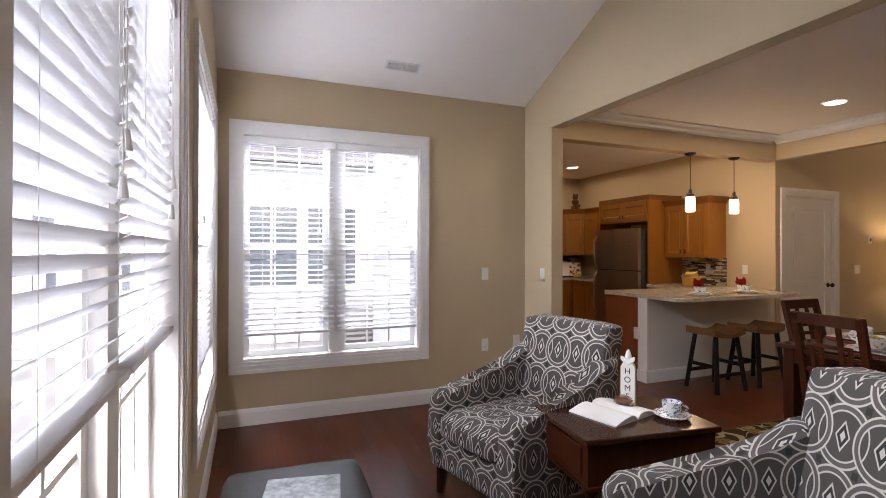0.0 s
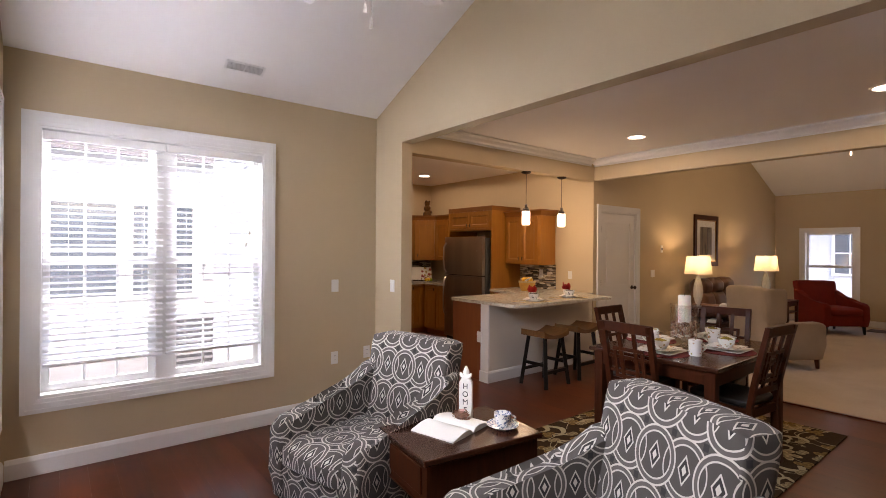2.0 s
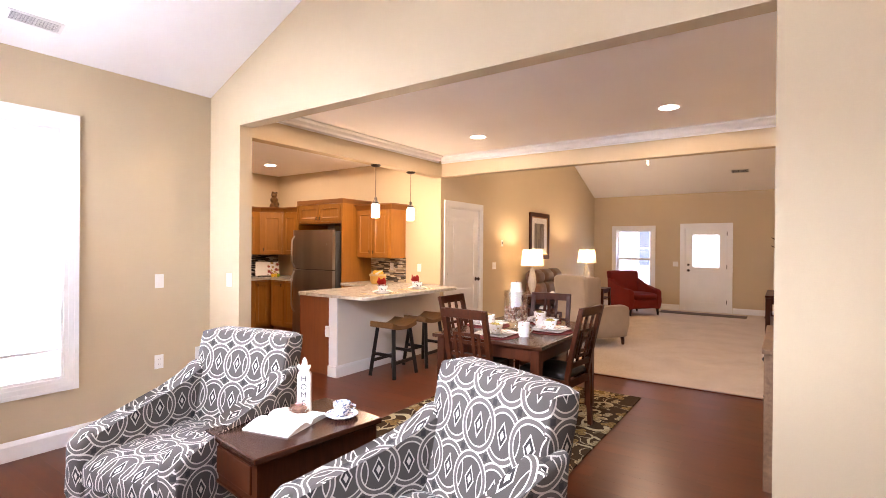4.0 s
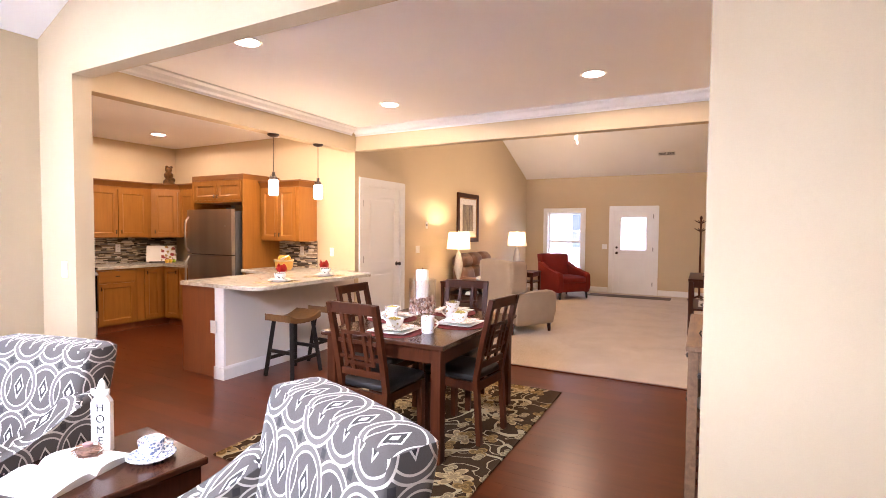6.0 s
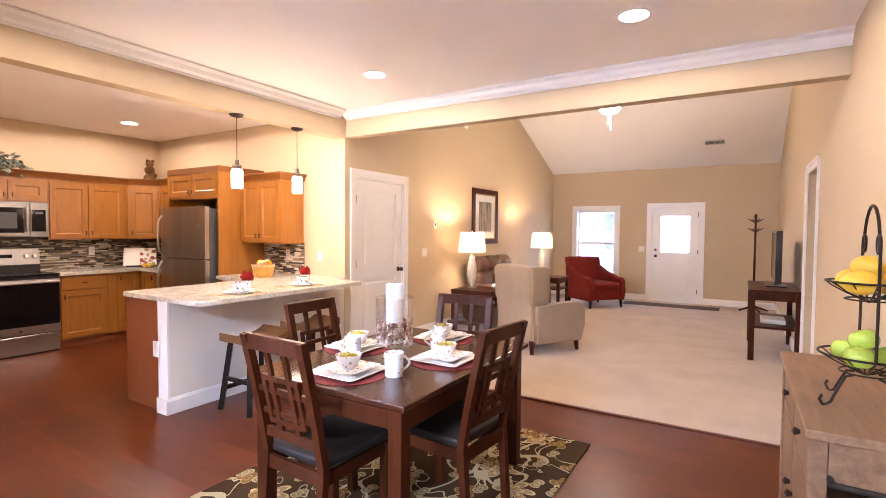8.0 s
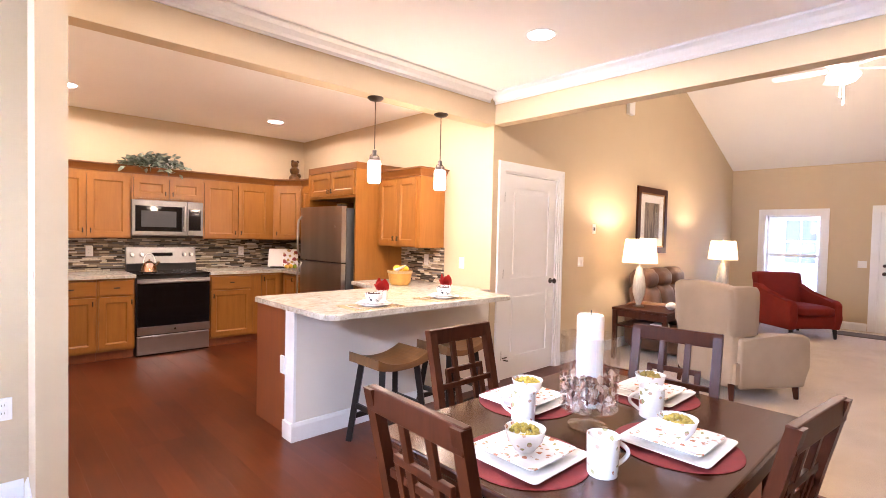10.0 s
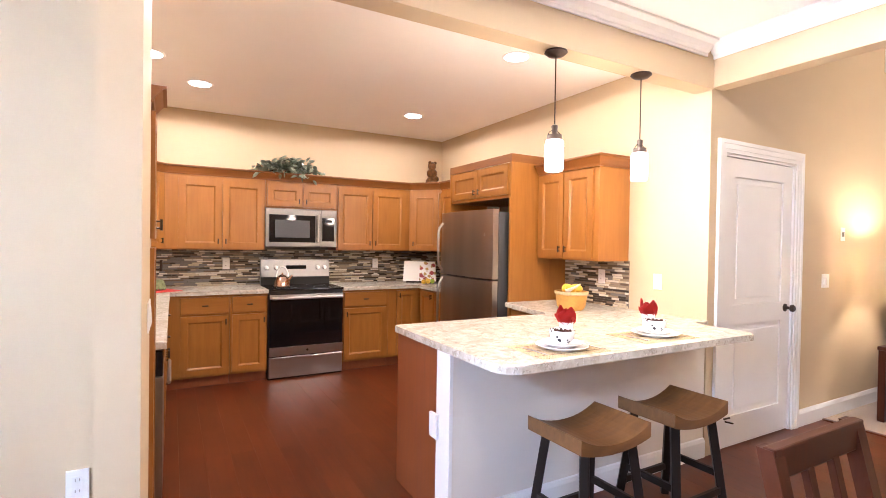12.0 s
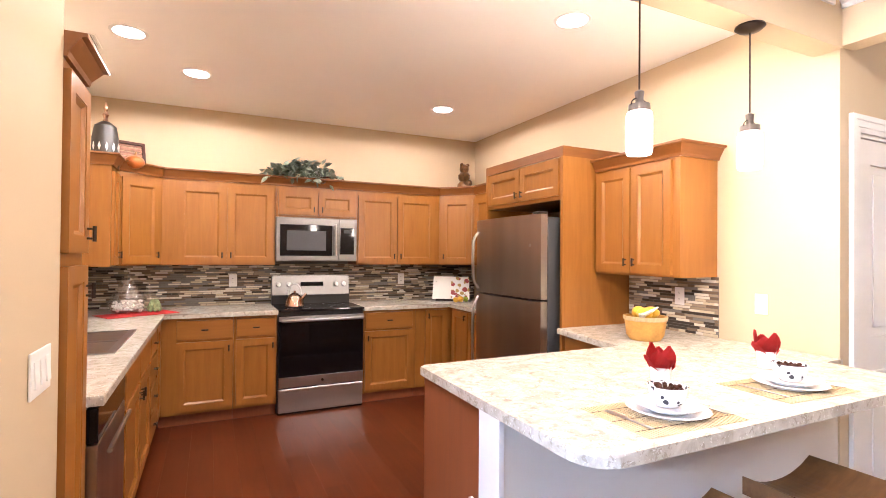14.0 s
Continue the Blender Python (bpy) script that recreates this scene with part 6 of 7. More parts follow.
for x in (0.065 - TL, TL - 0.065):
    for y in (-0.41, 0.41):
        part("leg", bar(bmesh.new(), (x, y, 0), (x, y, 0.7145), 0.068, 0.068, 0.004), M_DARKWOOD, dt)


def dining_chair(m):
    """Faces +y; a lattice back of crossed and squared slats."""
    c = thing("dining_chair", m, "dark wood dining chair with lattice back and black seat", "chair", "chairs round the dining table")
    w, top, lean = 0.178, 0.985, 0.115
    yb = lambda z: -0.20 - lean * max(0.0, (z - 0.44) / (top - 0.44)) ** 1.15
    for s in (-1, 1):
        post = bmesh.new()
        zs = [0, 0.22, 0.44, 0.60, 0.78, top]
        ring = None
        for z in zs:
            y = yb(z) - (0.03 * (0.44 - z) / 0.44 if z < 0.44 else 0)
            r = [post.verts.new((s * w + dx, y + dy, z)) for dx, dy in ((-0.019, -0.017), (0.019, -0.017), (0.019, 0.017), (-0.019, 0.017))]
            if ring:
                for i in range(4):
                    post.faces.new((ring[i], ring[(i + 1) % 4], r[(i + 1) % 4], r[i]))
            else:
                post.faces.new(r[::-1])
            ring = r
        post.faces.new(ring)
        part("back_leg", post, M_DARKWOOD, c)
        part("front_leg", bar(bmesh.new(), (s * 0.178, 0.20, 0), (s * 0.178, 0.20, 0.42), 0.042, 0.042, 0.003), M_DARKWOOD, c)
        part("side_rail", box(*sorted((s * 0.168, s * 0.188)), -0.18, 0.18, 0.36, 0.42), M_DARKWOOD, c)
    part("front_rail", box(-0.157, 0.157, 0.19, 0.21, 0.36, 0.42), M_DARKWOOD, c)
    part("back_rail", box(-0.159, 0.159, -0.212, -0.192, 0.36, 0.42), M_DARKWOOD, c)
    part("seat", soft_box(-0.196, 0.196, -0.185, 0.225, 0.42, 0.478, 0.022, 0.014), M_LEATHER, c, "black leather seat pad", True)

    def rung(x0, z0, x1, z1, t=0.028, d=0.016, name="slat"):
        part(name, bar(bmesh.new(), (x0, yb(z0), z0), (x1, yb(z1), z1), t, d, 0.002, up=(0, 1, 0)), M_DARKWOOD, c)
    part("top_rail", bar(bmesh.new(), (-w - 0.018, yb(0.955), 0.955), (w + 0.018, yb(0.955), 0.955), 0.026, 0.068, 0.004), M_DARKWOOD, c)
    part("lower_rail", bar(bmesh.new(), (-w + 0.02, yb(0.535), 0.535), (w - 0.02, yb(0.535), 0.535), 0.02, 0.045, 0.003), M_DARKWOOD, c)
    for x in (-0.056, 0.056):
        rung(x, 0.555, x, 0.925)
    for z in (0.635, 0.74):
        part("cross_slat", bar(bmesh.new(), (-w + 0.02, yb(z) + 0.002, z), (w - 0.02, yb(z) + 0.002, z), 0.016, 0.024, 0.002), M_DARKWOOD, c)
    for x in (-0.105, 0.105):
        part("square_slat", bar(bmesh.new(), (x, yb(0.60) - 0.003, 0.60), (x, yb(0.80) - 0.003, 0.80), 0.024, 0.016, 0.002, up=(0, 1, 0)), M_DARKWOOD, c)
    for z in (0.60, 0.80):
        part("square_rail", bar(bmesh.new(), (-0.117, yb(z) - 0.003, z), (0.117, yb(z) - 0.003, z), 0.016, 0.024, 0.002), M_DARKWOOD, c)
    return c


ch = dining_chair(pose(4.48, 2.445, 0.012, 0, 0, -92))
for m in (pose(4.97, 2.07, 0.012, 0, 0, -6), pose(5.01, 2.815, 0.012, 0, 0, 180), pose(5.49, 2.405, 0.012, 0, 0, 98)):
    copy_thing(ch, m)


def place_setting(x, y, turn, mug):
    z = 0.7575
    pm = thing("placemat", pose(x, y, z, 0, 0, turn), "round red woven placemat on the dining table", "placemat", "red placemats")
    part("weave", lathe([(0, 0.0), (0.19, 0.0), (0.193, 0.002), (0.19, 0.004), (0, 0.004)], 40), M_REDMAT, pm)
    pl = thing("square_plate", pose(x, y, z + 0.0045, 0, 0, turn), "stacked white square plates with an autumn print", "plate", "stacked square plates")
    for i, (s, zz) in enumerate(((0.142, 0.0), (0.112, 0.016))):
        b = bmesh.new()
        ring = None
        for k, (r, h) in enumerate(((s * 0.62, 0.0), (s * 0.66, 0.003), (s, 0.013), (s, 0.016), (s * 0.66, 0.007), (s * 0.6, 0.006))):
            pts = rounded([(-r, -r), (r, -r), (r, r), (-r, r)], [r * 0.14] * 4, 3)
            cur = [b.verts.new((p[0], p[1], zz + h)) for p in pts]
            if ring:
                for j in range(len(cur)):
                    b.faces.new((ring[j], ring[(j + 1) % len(cur)], cur[(j + 1) % len(cur)], cur[j]))
            else:
                b.faces.new(cur[::-1])
            ring = cur
        b.faces.new(ring)
        part("dinner_plate" if i == 0 else "salad_plate", b, M_SPRIG if i else M_CHINA, pl, smooth=True)
    bw = thing("bowl", pose(x, y, z + 0.0265, 0, 0, turn), "white printed bowl filled with olive green pods", "bowl", "bowls of green pods")
    part("bowl_shell", lathe([(0, 0), (0.03, 0), (0.034, 0.006), (0.052, 0.03), (0.062, 0.066), (0.059, 0.066), (0.048, 0.03), (0.03, 0.01), (0, 0.01)], 28), M_SPRIG, bw, smooth=True)
    pods, rn = bmesh.new(), random.Random(int(x * 100 + y * 10))
    for i in range(46):
        a, r = rn.uniform(0, 6.28), 0.047 * math.sqrt(rn.random())
        bmesh.ops.create_icosphere(pods, subdivisions=1, radius=rn.uniform(0.008, 0.011), matrix=pose(r * math.cos(a), r * math.sin(a), 0.049 + 0.018 * (1 - (r / 0.047) ** 2) + rn.uniform(-0.004, 0.004)))
    tagged(part("pod_heap", pods, M_GREENS, bw, "olive green pods", True), kind="stuff")
    if mug is None:
        return
    mg = thing("mug", pose(mug[0], mug[1], z, 0, 0, mug[2]) @ Matrix.Scale(1.12, 4), "white mug with an autumn leaf print", "mug", "printed mugs")
    o = part("mug_body", lathe([(0, 0), (0.036, 0), (0.038, 0.004), (0.041, 0.10), (0.0385, 0.10), (0.035, 0.008), (0, 0.007)], 28), M_SPRIG, mg, smooth=True)
    hd = bmesh.new()
    pts = [Vector((0.037 + 0.032 * math.sin(math.pi * i / 8), 0, 0.082 - 0.062 * i / 8)) for i in range(9)]
    tube(hd, pts, 0.0055)
    part("handle", hd, M_CHINA, mg, smooth=True)


place_setting(4.575, 2.41, 0, (4.665, 2.205, -35))
place_setting(5.025, 2.14, 0, None)
place_setting(4.985, 2.71, 0, (4.815, 2.60, 120))
place_setting(5.46, 2.42, 0, (5.22, 2.31, 120))
# hurricane candle
hc = thing("hurricane_candle", pose(4.945, 2.415, 0.7575) @ Matrix.Diagonal((1.1, 1.1, 1.13, 1)), "white pillar candle in a footed glass hurricane", "candle")
M_VASE = pane_glass("hurricane_glass")
M_VASE.node_tree.nodes["Mix Shader"].inputs[0].default_value = 0.16
part("glass_foot", lathe([(0, 0), (0.06, 0), (0.062, 0.006), (0.02, 0.016), (0.016, 0.03), (0.03, 0.05), (0.088, 0.058), (0.092, 0.064), (0.03, 0.058), (0, 0.056)], 32), M_VASE, hc, smooth=True)
part("glass_cylinder", lathe([(0.092, 0.064), (0.094, 0.29), (0.091, 0.29), (0.089, 0.064)], 40), M_VASE, hc, "clear glass cylinder", True)
part("candle", lathe([(0, 0.07), (0.042, 0.07), (0.042, 0.345), (0.038, 0.352), (0.02, 0.348), (0, 0.346)], 28), M_WAX, hc, "white pillar candle", True)
part("wick", rod(bmesh.new(), (0, 0, 0.345), (0.002, 0, 0.365), 0.0015, n=6), M_BLACK, hc)
pp, rn = bmesh.new(), random.Random(9)
for i in range(360):
    a, r, z = rn.uniform(0, 6.28), rn.uniform(0.046, 0.084), rn.uniform(0.07, 0.172)
    mm = pose(r * math.cos(a), r * math.sin(a), z, rn.uniform(0, 180), rn.uniform(0, 180), rn.uniform(0, 180)) @ Matrix.Diagonal((1, 0.7, 0.25, 1))
    bmesh.ops.create_icosphere(pp, subdivisions=1, radius=rn.uniform(0.009, 0.016), matrix=mm)


def chips():
    m, nt, b = base("potpourri_chips")
    geo = nt.nodes.new("ShaderNodeNewGeometry")
    ramp = nt.nodes.new("ShaderNodeValToRGB")
    for i, (p, c) in enumerate(((0.0, (0.09, 0.045, 0.03)), (0.4, (0.36, 0.16, 0.10)), (0.7, (0.55, 0.40, 0.30)), (1.0, (0.7, 0.58, 0.48)))):
        e = ramp.color_ramp.elements[i] if i < 2 else ramp.color_ramp.elements.new(p)
        e.position, e.color = p, rgb(c)
    nt.links.new(geo.outputs["Random Per Island"], ramp.inputs[0])
    nt.links.new(ramp.outputs[0], b.inputs["Base Color"])
    b.inputs["Roughness"].default_value = 0.8
    return m


tagged(part("potpourri", pp, chips(), hc, "pink and brown potpourri chips"), kind="stuff")


# stools at the bar
def bar_stool(m):
    s = thing("bar_stool", m, "dark-legged bar stool with a brown saddle seat", "stool", "stools at the breakfast bar")
    seat = bmesh.new()
    bmesh.ops.create_grid(seat, x_segments=12, y_segments=4, size=1)
    for v in seat.verts:
        x, y = v.co.x, v.co.y
        v.co = (0.215 * x, 0.165 * y + 0.0, 0.565 + 0.055 * abs(x) ** 2.2)
    ret = bmesh.ops.extrude_face_region(seat, geom=seat.faces[:])
    for v in [g for g in ret["geom"] if isinstance(g, bmesh.types.BMVert)]:
        v.co.z = 0.525 + 0.03 * abs(v.co.x / 0.215) ** 2.2
    part("seat", seat, M_SEATWOOD, s, "worn brown saddle seat")
    feet = {}
    for i, sx in enumerate((-1, 1)):
        for sy in (-1, 1):
            p, q = (sx * 0.20, sy * 0.175, 0), (sx * 0.145, sy * 0.115, 0.545)
            feet[sx, sy] = (Vector(p), Vector(q))
            part("leg", bar(bmesh.new(), p, q, 0.040, 0.040, 0.004), M_BLACKLEG, s)
    at = lambda k, z: feet[k][0].lerp(feet[k][1], z / 0.545)
    for a, b, z in (((-1, -1), (1, -1), 0.17), ((-1, 1), (1, 1), 0.17), ((-1, -1), (-1, 1), 0.25), ((1, -1), (1, 1), 0.25)):
        part("stretcher", bar(bmesh.new(), at(a, z), at(b, z), 0.022, 0.034, 0.003), M_BLACKLEG, s)
    return s


st = bar_stool(pose(5.41, 4.185, 0.0, 0, 0, 1))
copy_thing(st, pose(6.025, 4.205, 0.0, 0, 0, 1))


# ---- living room ----
def table_lamp(x, y, z0, label):
    l = thing("table_lamp", pose(x, y, z0), label, "lamp", "glass table lamps")
    part("base", lathe([(0, 0), (0.062, 0), (0.064, 0.012), (0.03, 0.02), (0.026, 0.03), (0, 0.03)], 24), M_STEEL, l, smooth=True)
    part("body", lathe([(0.028, 0.03), (0.048, 0.09), (0.070, 0.17), (0.074, 0.24), (0.062, 0.34), (0.040, 0.44), (0.03, 0.475), (0, 0.478)], 28), M_LAMPGLASS, l, "ribbed pale glass body", True)
    part("neck", rod(bmesh.new(), (0, 0, 0.475), (0, 0, 0.60), 0.008), M_STEEL, l, smooth=True)
    part("shade", lathe([(0.20, 0.52), (0.165, 0.80), (0.1635, 0.80), (0.1985, 0.52)], 40), M_SHADE, l, "cream fabric drum shade", True)
    part("finial", lathe([(0, 0.80), (0.01, 0.80), (0.012, 0.82), (0, 0.835)], 12), M_STEEL, l, smooth=True)
    part("bulb", lathe([(0, 0.60), (0.015, 0.60), (0.03, 0.65), (0.025, 0.685), (0, 0.695)], 14), M_BULB, l, smooth=True)
    part("harp", bar(bmesh.new(), (-0.165, 0, 0.795), (0.165, 0, 0.795), 0.004, 0.004), M_STEEL, l)
    p = new("table_lamp_light", bpy.data.lights.new("table_lamp_light", "POINT"))
    p.data.energy, p.data.color, p.data.shadow_soft_size = 1.35, (1, 0.79, 0.50), 0.035
    p.matrix_basis = pose(x, y, z0 + 0.715)


M_LAMPGLASS = wood("ribbed_pale_glass", (0.42, 0.38, 0.30), (0.66, 0.62, 0.54), (30, 30, 2), 0.15, 0, 0.1)


def side_table(m, w, d, h, label):
    t = thing("side_table", m, label, "table", "dark side tables")
    part("tabletop", box(-w / 2, w / 2, -d / 2, d / 2, h - 0.03, h, 0.004), M_DARKWOOD, t)
    part("apron", box(-w / 2 + 0.02, w / 2 - 0.02, -d / 2 + 0.02, d / 2 - 0.02, h - 0.10, h - 0.0305), M_DARKWOOD, t)
    part("shelf", box(-w / 2 + 0.02, w / 2 - 0.02, -d / 2 + 0.02, d / 2 - 0.02, h - 0.22, h - 0.20), M_DARKWOOD, t)
    for x in (-1, 1):
        for y in (-1, 1):
            part("leg", bar(bmesh.new(), (x * (w / 2 - 0.03), y * (d / 2 - 0.03), 0), (x * (w / 2 - 0.03), y * (d / 2 - 0.03), h - 0.031), 0.048, 0.048, 0.003), M_DARKWOOD, t)
    return t


side_table(pose(9.06, 4.01, 0.009), 0.56, 0.64, 0.61, "dark wood side table with a shelf beside the sofa")
table_lamp(9.06, 4.14, 0.62, "lit table lamp with cream shade and glass body")
side_table(pose(11.5, 3.87, 0.009), 0.56, 0.64, 0.61, "dark wood side table at the far end of the sofa")
table_lamp(11.5, 3.99, 0.62, "lit table lamp with cream shade and glass body")
bkp = thing("stacked_books", pose(8.98, 3.85, 0.42, 0, 0, 6), "two pale books on the side table shelf", "books")
part("book", box(-0.11, 0.11, -0.08, 0.08, 0.0, 0.022, 0.002), M_PAPER, bkp)
part("book", box(-0.10, 0.10, -0.075, 0.075, 0.0225, 0.042, 0.002), M_PAPER, bkp)
bird = thing("shell_ornament", pose(9.1, 3.78, 0.62), "small white sculpted ornament on the side table", "ornament")
part("body", shear(lathe([(0, 0), (0.03, 0), (0.06, 0.03), (0.055, 0.06), (0.02, 0.085), (0, 0.09)], 18), lambda q: (q.x * 1.6, q.y * 0.8, q.z + 0.25 * abs(q.x))), M_CHINA, bird, smooth=True)

sf = thing("sofa", pose(10.10, 4.02, 0.009), "brown leather reclining sofa against the wall", "sofa")
pad("seat_base", soft_box(-0.66, 0.66, -0.42, 0.40, 0.06, 0.36, 0.04, 0.004), M_BROWNLEATHER, sf)
for i in range(3):
    x = -0.43 + 0.43 * i
    pad("seat_cushion", soft_box(x - 0.208, x + 0.208, -0.46, 0.18, 0.34, 0.50, 0.06, 0.02), M_BROWNLEATHER, sf)
    bk_ = part("back_cushion", shear(soft_box(x - 0.21, x + 0.21, 0.14, 0.40, 0.42, 0.80, 0.07, 0.02), lambda q: (q.x, q.y + 0.2 * (q.z - 0.45), q.z)), M_BROWNLEATHER, sf, smooth=True)
    part("head_roll", shear(soft_box(x - 0.21, x + 0.21, 0.16, 0.42, 0.76, 1.02, 0.11, 0.015), lambda q: (q.x, q.y + 0.05, q.z)), M_BROWNLEATHER, sf, "padded leather headrest", True)
for s in (-1, 1):
    pad("arm", soft_box(*sorted((s * 0.64, s * 0.78)), -0.44, 0.42, 0.06, 0.62, 0.07, 0.02), M_BROWNLEATHER, sf)
cu = thing("throw_pillow", pose(9.55, 3.75, 0.70, 18, 0, 10), "cream embroidered throw pillow on the sofa", "pillow")
pad("cover", soft_box(-0.17, 0.17, -0.06, 0.06, -0.17, 0.17, 0.05, 0.03), surf("cream_embroidery", (0.50, 0.42, 0.30), 0.8, vary=0.5, scale=22), cu)

rc_ = armchair(pose(8.62, 2.98, 0.009, 0, 0, 58), M_BEIGE, "beige microsuede wing recliner with dark feet", "", 0.80, 1.02, M_DARKWOOD, True, 0.60)
armchair(pose(12.45, 3.25, 0.009, 0, 0, -38), M_RED, "deep red armchair in front of the window", "", 0.82, 0.93, M_BLACKLEG, False, 0.58)
# framed picture
fp = thing("framed_picture", pose(10.30, DOOR_Y - 0.002, 1.685), "dark framed woodland print with a cream mat", "picture")
part("frame", slab_with_holes(1, -0.03, 0.0, (-0.47, 0.47), (-0.46, 0.46), [(-0.39, 0.39, -0.38, 0.38)]), M_DARKWOOD, fp)
part("inner_lip", slab_with_holes(1, -0.022, -0.004, (-0.389, 0.389), (-0.379, 0.379), [(-0.37, 0.37, -0.36, 0.36)]), M_GOLD, fp)
part("mat_board", slab_with_holes(1, -0.012, -0.004, (-0.369, 0.369), (-0.359, 0.359), [(-0.24, 0.24, -0.25, 0.25)]), M_PAPER, fp)


def woodland():
    m, nt, b = base("woodland_print")
    vec = coords(nt, (9, 1, 0.8))
    trunks = op(nt, "GREATER_THAN", noise_tex(nt, vec, 2.2, 2), 0.54)
    mist = noise_tex(nt, coords(nt), 5)
    col = mix(nt, mist, (0.10, 0.075, 0.05, 1), (0.38, 0.30, 0.20, 1))
    nt.links.new(mix(nt, op(nt, "MULTIPLY", trunks, 0.75), col, (0.035, 0.025, 0.018, 1)), b.inputs["Base Color"])
    b.inputs["Roughness"].default_value = 0.5
    return m


part("print", box(-0.2395, 0.2395, -0.008, -0.004, -0.2495, 0.2495), woodland(), fp)
gl = part("glazing", box(-0.388, 0.388, -0.0165, -0.015, -0.378, 0.378), M_GLASS, fp)
gl.visible_shadow = False
# door mat
structure("floor_mat", box(13.05, 13.45, 1.15, 2.85, 0.0085, 0.018, 0.003), M_RUSHDARK, "dark brown entrance mat at the door")
# coat rack
cr = thing("coat_rack", pose(13.4, 0.62, 0.009), "dark wooden coat rack near the entrance", "coat rack")
part("pole", lathe([(0, 0.05), (0.022, 0.05), (0.02, 0.9), (0.026, 0.92), (0.018, 0.95), (0.018, 1.70), (0.028, 1.73), (0.02, 1.77), (0, 1.79)], 14), M_DARKWOOD, cr, smooth=True)
for i in range(4):
    a = math.pi / 2 * i + 0.4
    part("foot", bar(bmesh.new(), (0, 0, 0.10), (0.24 * math.cos(a), 0.24 * math.sin(a), 0.015), 0.026, 0.03), M_DARKWOOD, cr)
    for z in (1.45, 1.62):
        part("peg", rod(bmesh.new(), (0, 0, z), (0.13 * math.cos(a), 0.13 * math.sin(a), z + 0.07), 0.012, 0.008, 8), M_DARKWOOD, cr)
# television on its stand
tvs = thing("television_stand", pose(9.92, 0.49, 0.009), "dark wood television stand with open shelves", "television stand")
part("top", box(-0.62, 0.62, -0.25, 0.25, 0.765, 0.80, 0.004), M_DARKWOOD, tvs)
part("shelf", box(-0.56, 0.56, -0.23, 0.23, 0.36, 0.385), M_DARKWOOD, tvs)
part("apron", box(-0.57, 0.57, -0.235, 0.235, 0.68, 0.7645), M_DARKWOOD, tvs)
for x in (-0.585, 0.585):
    for y in (-0.215, 0.215):
        part("leg", bar(bmesh.new(), (x, y, 0), (x, y, 0.7645), 0.06, 0.06, 0.003), M_DARKWOOD, tvs)
tb = thing("media_box", pose(9.77, 0.49, 0.3945), "white media box on the television stand shelf", "media box")
part("case", box(-0.16, 0.16, -0.12, 0.12, 0, 0.05, 0.004), M_PLASTIC, tb)
tv = thing("television", pose(9.97, 0.46, 0.81), "black flat television seen from its edge", "television")
part("screen_case", box(-0.50, 0.50, -0.03, 0.03, 0.06, 0.66, 0.008), M_BLACK, tv)
part("screen", box(-0.48, 0.48, 0.0302, 0.032, 0.08, 0.64), M_BLACKGLASS, tv)
part("foot", prism(rounded([(-0.25, -0.11), (0.25, -0.11), (0.25, 0.11), (-0.25, 0.11)], [0.05] * 4), 2, 0.0, 0.014), M_BLACK, tv)
part("neck", box(-0.05, 0.05, -0.015, 0.015, 0.014, 0.07), M_BLACK, tv)

# ---- buffet in the dining room ----
bf = thing("buffet", pose(5.2, 0.445, 0.001) @ Matrix.Diagonal((0.865, 0.9, 1, 1)), "rustic wood sideboard with a towel bar on its end", "sideboard")
part("top", box(-0.66, 0.66, -0.195, 0.215, 0.83, 0.86, 0.005), M_RUSTIC, bf)
part("back_panel", box(-0.63, 0.63, -0.19, -0.17, 0.08, 0.829), M_RUSTIC, bf)
for x in (-0.60, 0.60):
    for y in (-0.145, 0.175):
        part("post", bar(bmesh.new(), (x, y, 0), (x, y, 0.829), 0.055, 0.055, 0.003), M_RUSTIC, bf)
part("end_rail", box(-0.62, -0.60, -0.115, 0.145, 0.70, 0.829), M_RUSTIC, bf)
for i in range(2):
    dr = part("drawer", box(-0.56 + 0.57 * i, -0.01 + 0.57 * i, 0.16, 0.195, 0.66, 0.815, 0.004), M_RUSTIC, bf)
    part("knob", lathe([(0, 0), (0.008, 0), (0.016, 0.02), (0, 0.03)], 12), M_IRON, dr, m=pose(-0.285 + 0.57 * i, 0.195, 0.74, -90, 0, 0), smooth=True)
    dd = part("door", box(-0.56 + 0.57 * i, -0.01 + 0.57 * i, 0.16, 0.195, 0.10, 0.645, 0.004), M_RUSTIC, bf)
    part("knob", lathe([(0, 0), (0.008, 0), (0.016, 0.02), (0, 0.03)], 12), M_IRON, dd, m=pose(-0.05 + 0.13 * i, 0.195, 0.42, -90, 0, 0), smooth=True)
part("towel_bar", rod(rod(rod(bmesh.new(), (-0.67, -0.10, 0.71), (-0.67, 0.14, 0.71), 0.009), (-0.62, -0.10, 0.71), (-0.675, -0.10, 0.71), 0.011), (-0.62, 0.14, 0.71), (-0.675, 0.14, 0.71), 0.011), M_IRON, bf, "black iron towel bar", True)
for z in (0.12, 0.19, 0.26, 0.33, 0.40):
    part("side_slat", box(-0.615, -0.60, -0.115, 0.145, z, z + 0.028), M_DARKWOOD, bf)
pls = thing("stacked_plates", pose(4.75, 0.47, 0.5, 0, 0, 0), "stack of white plates on the sideboard shelf", "plates")
for i in range(4):
    saucer(pls, 0.11, M_CHINA, 0.012 * i, "plate")
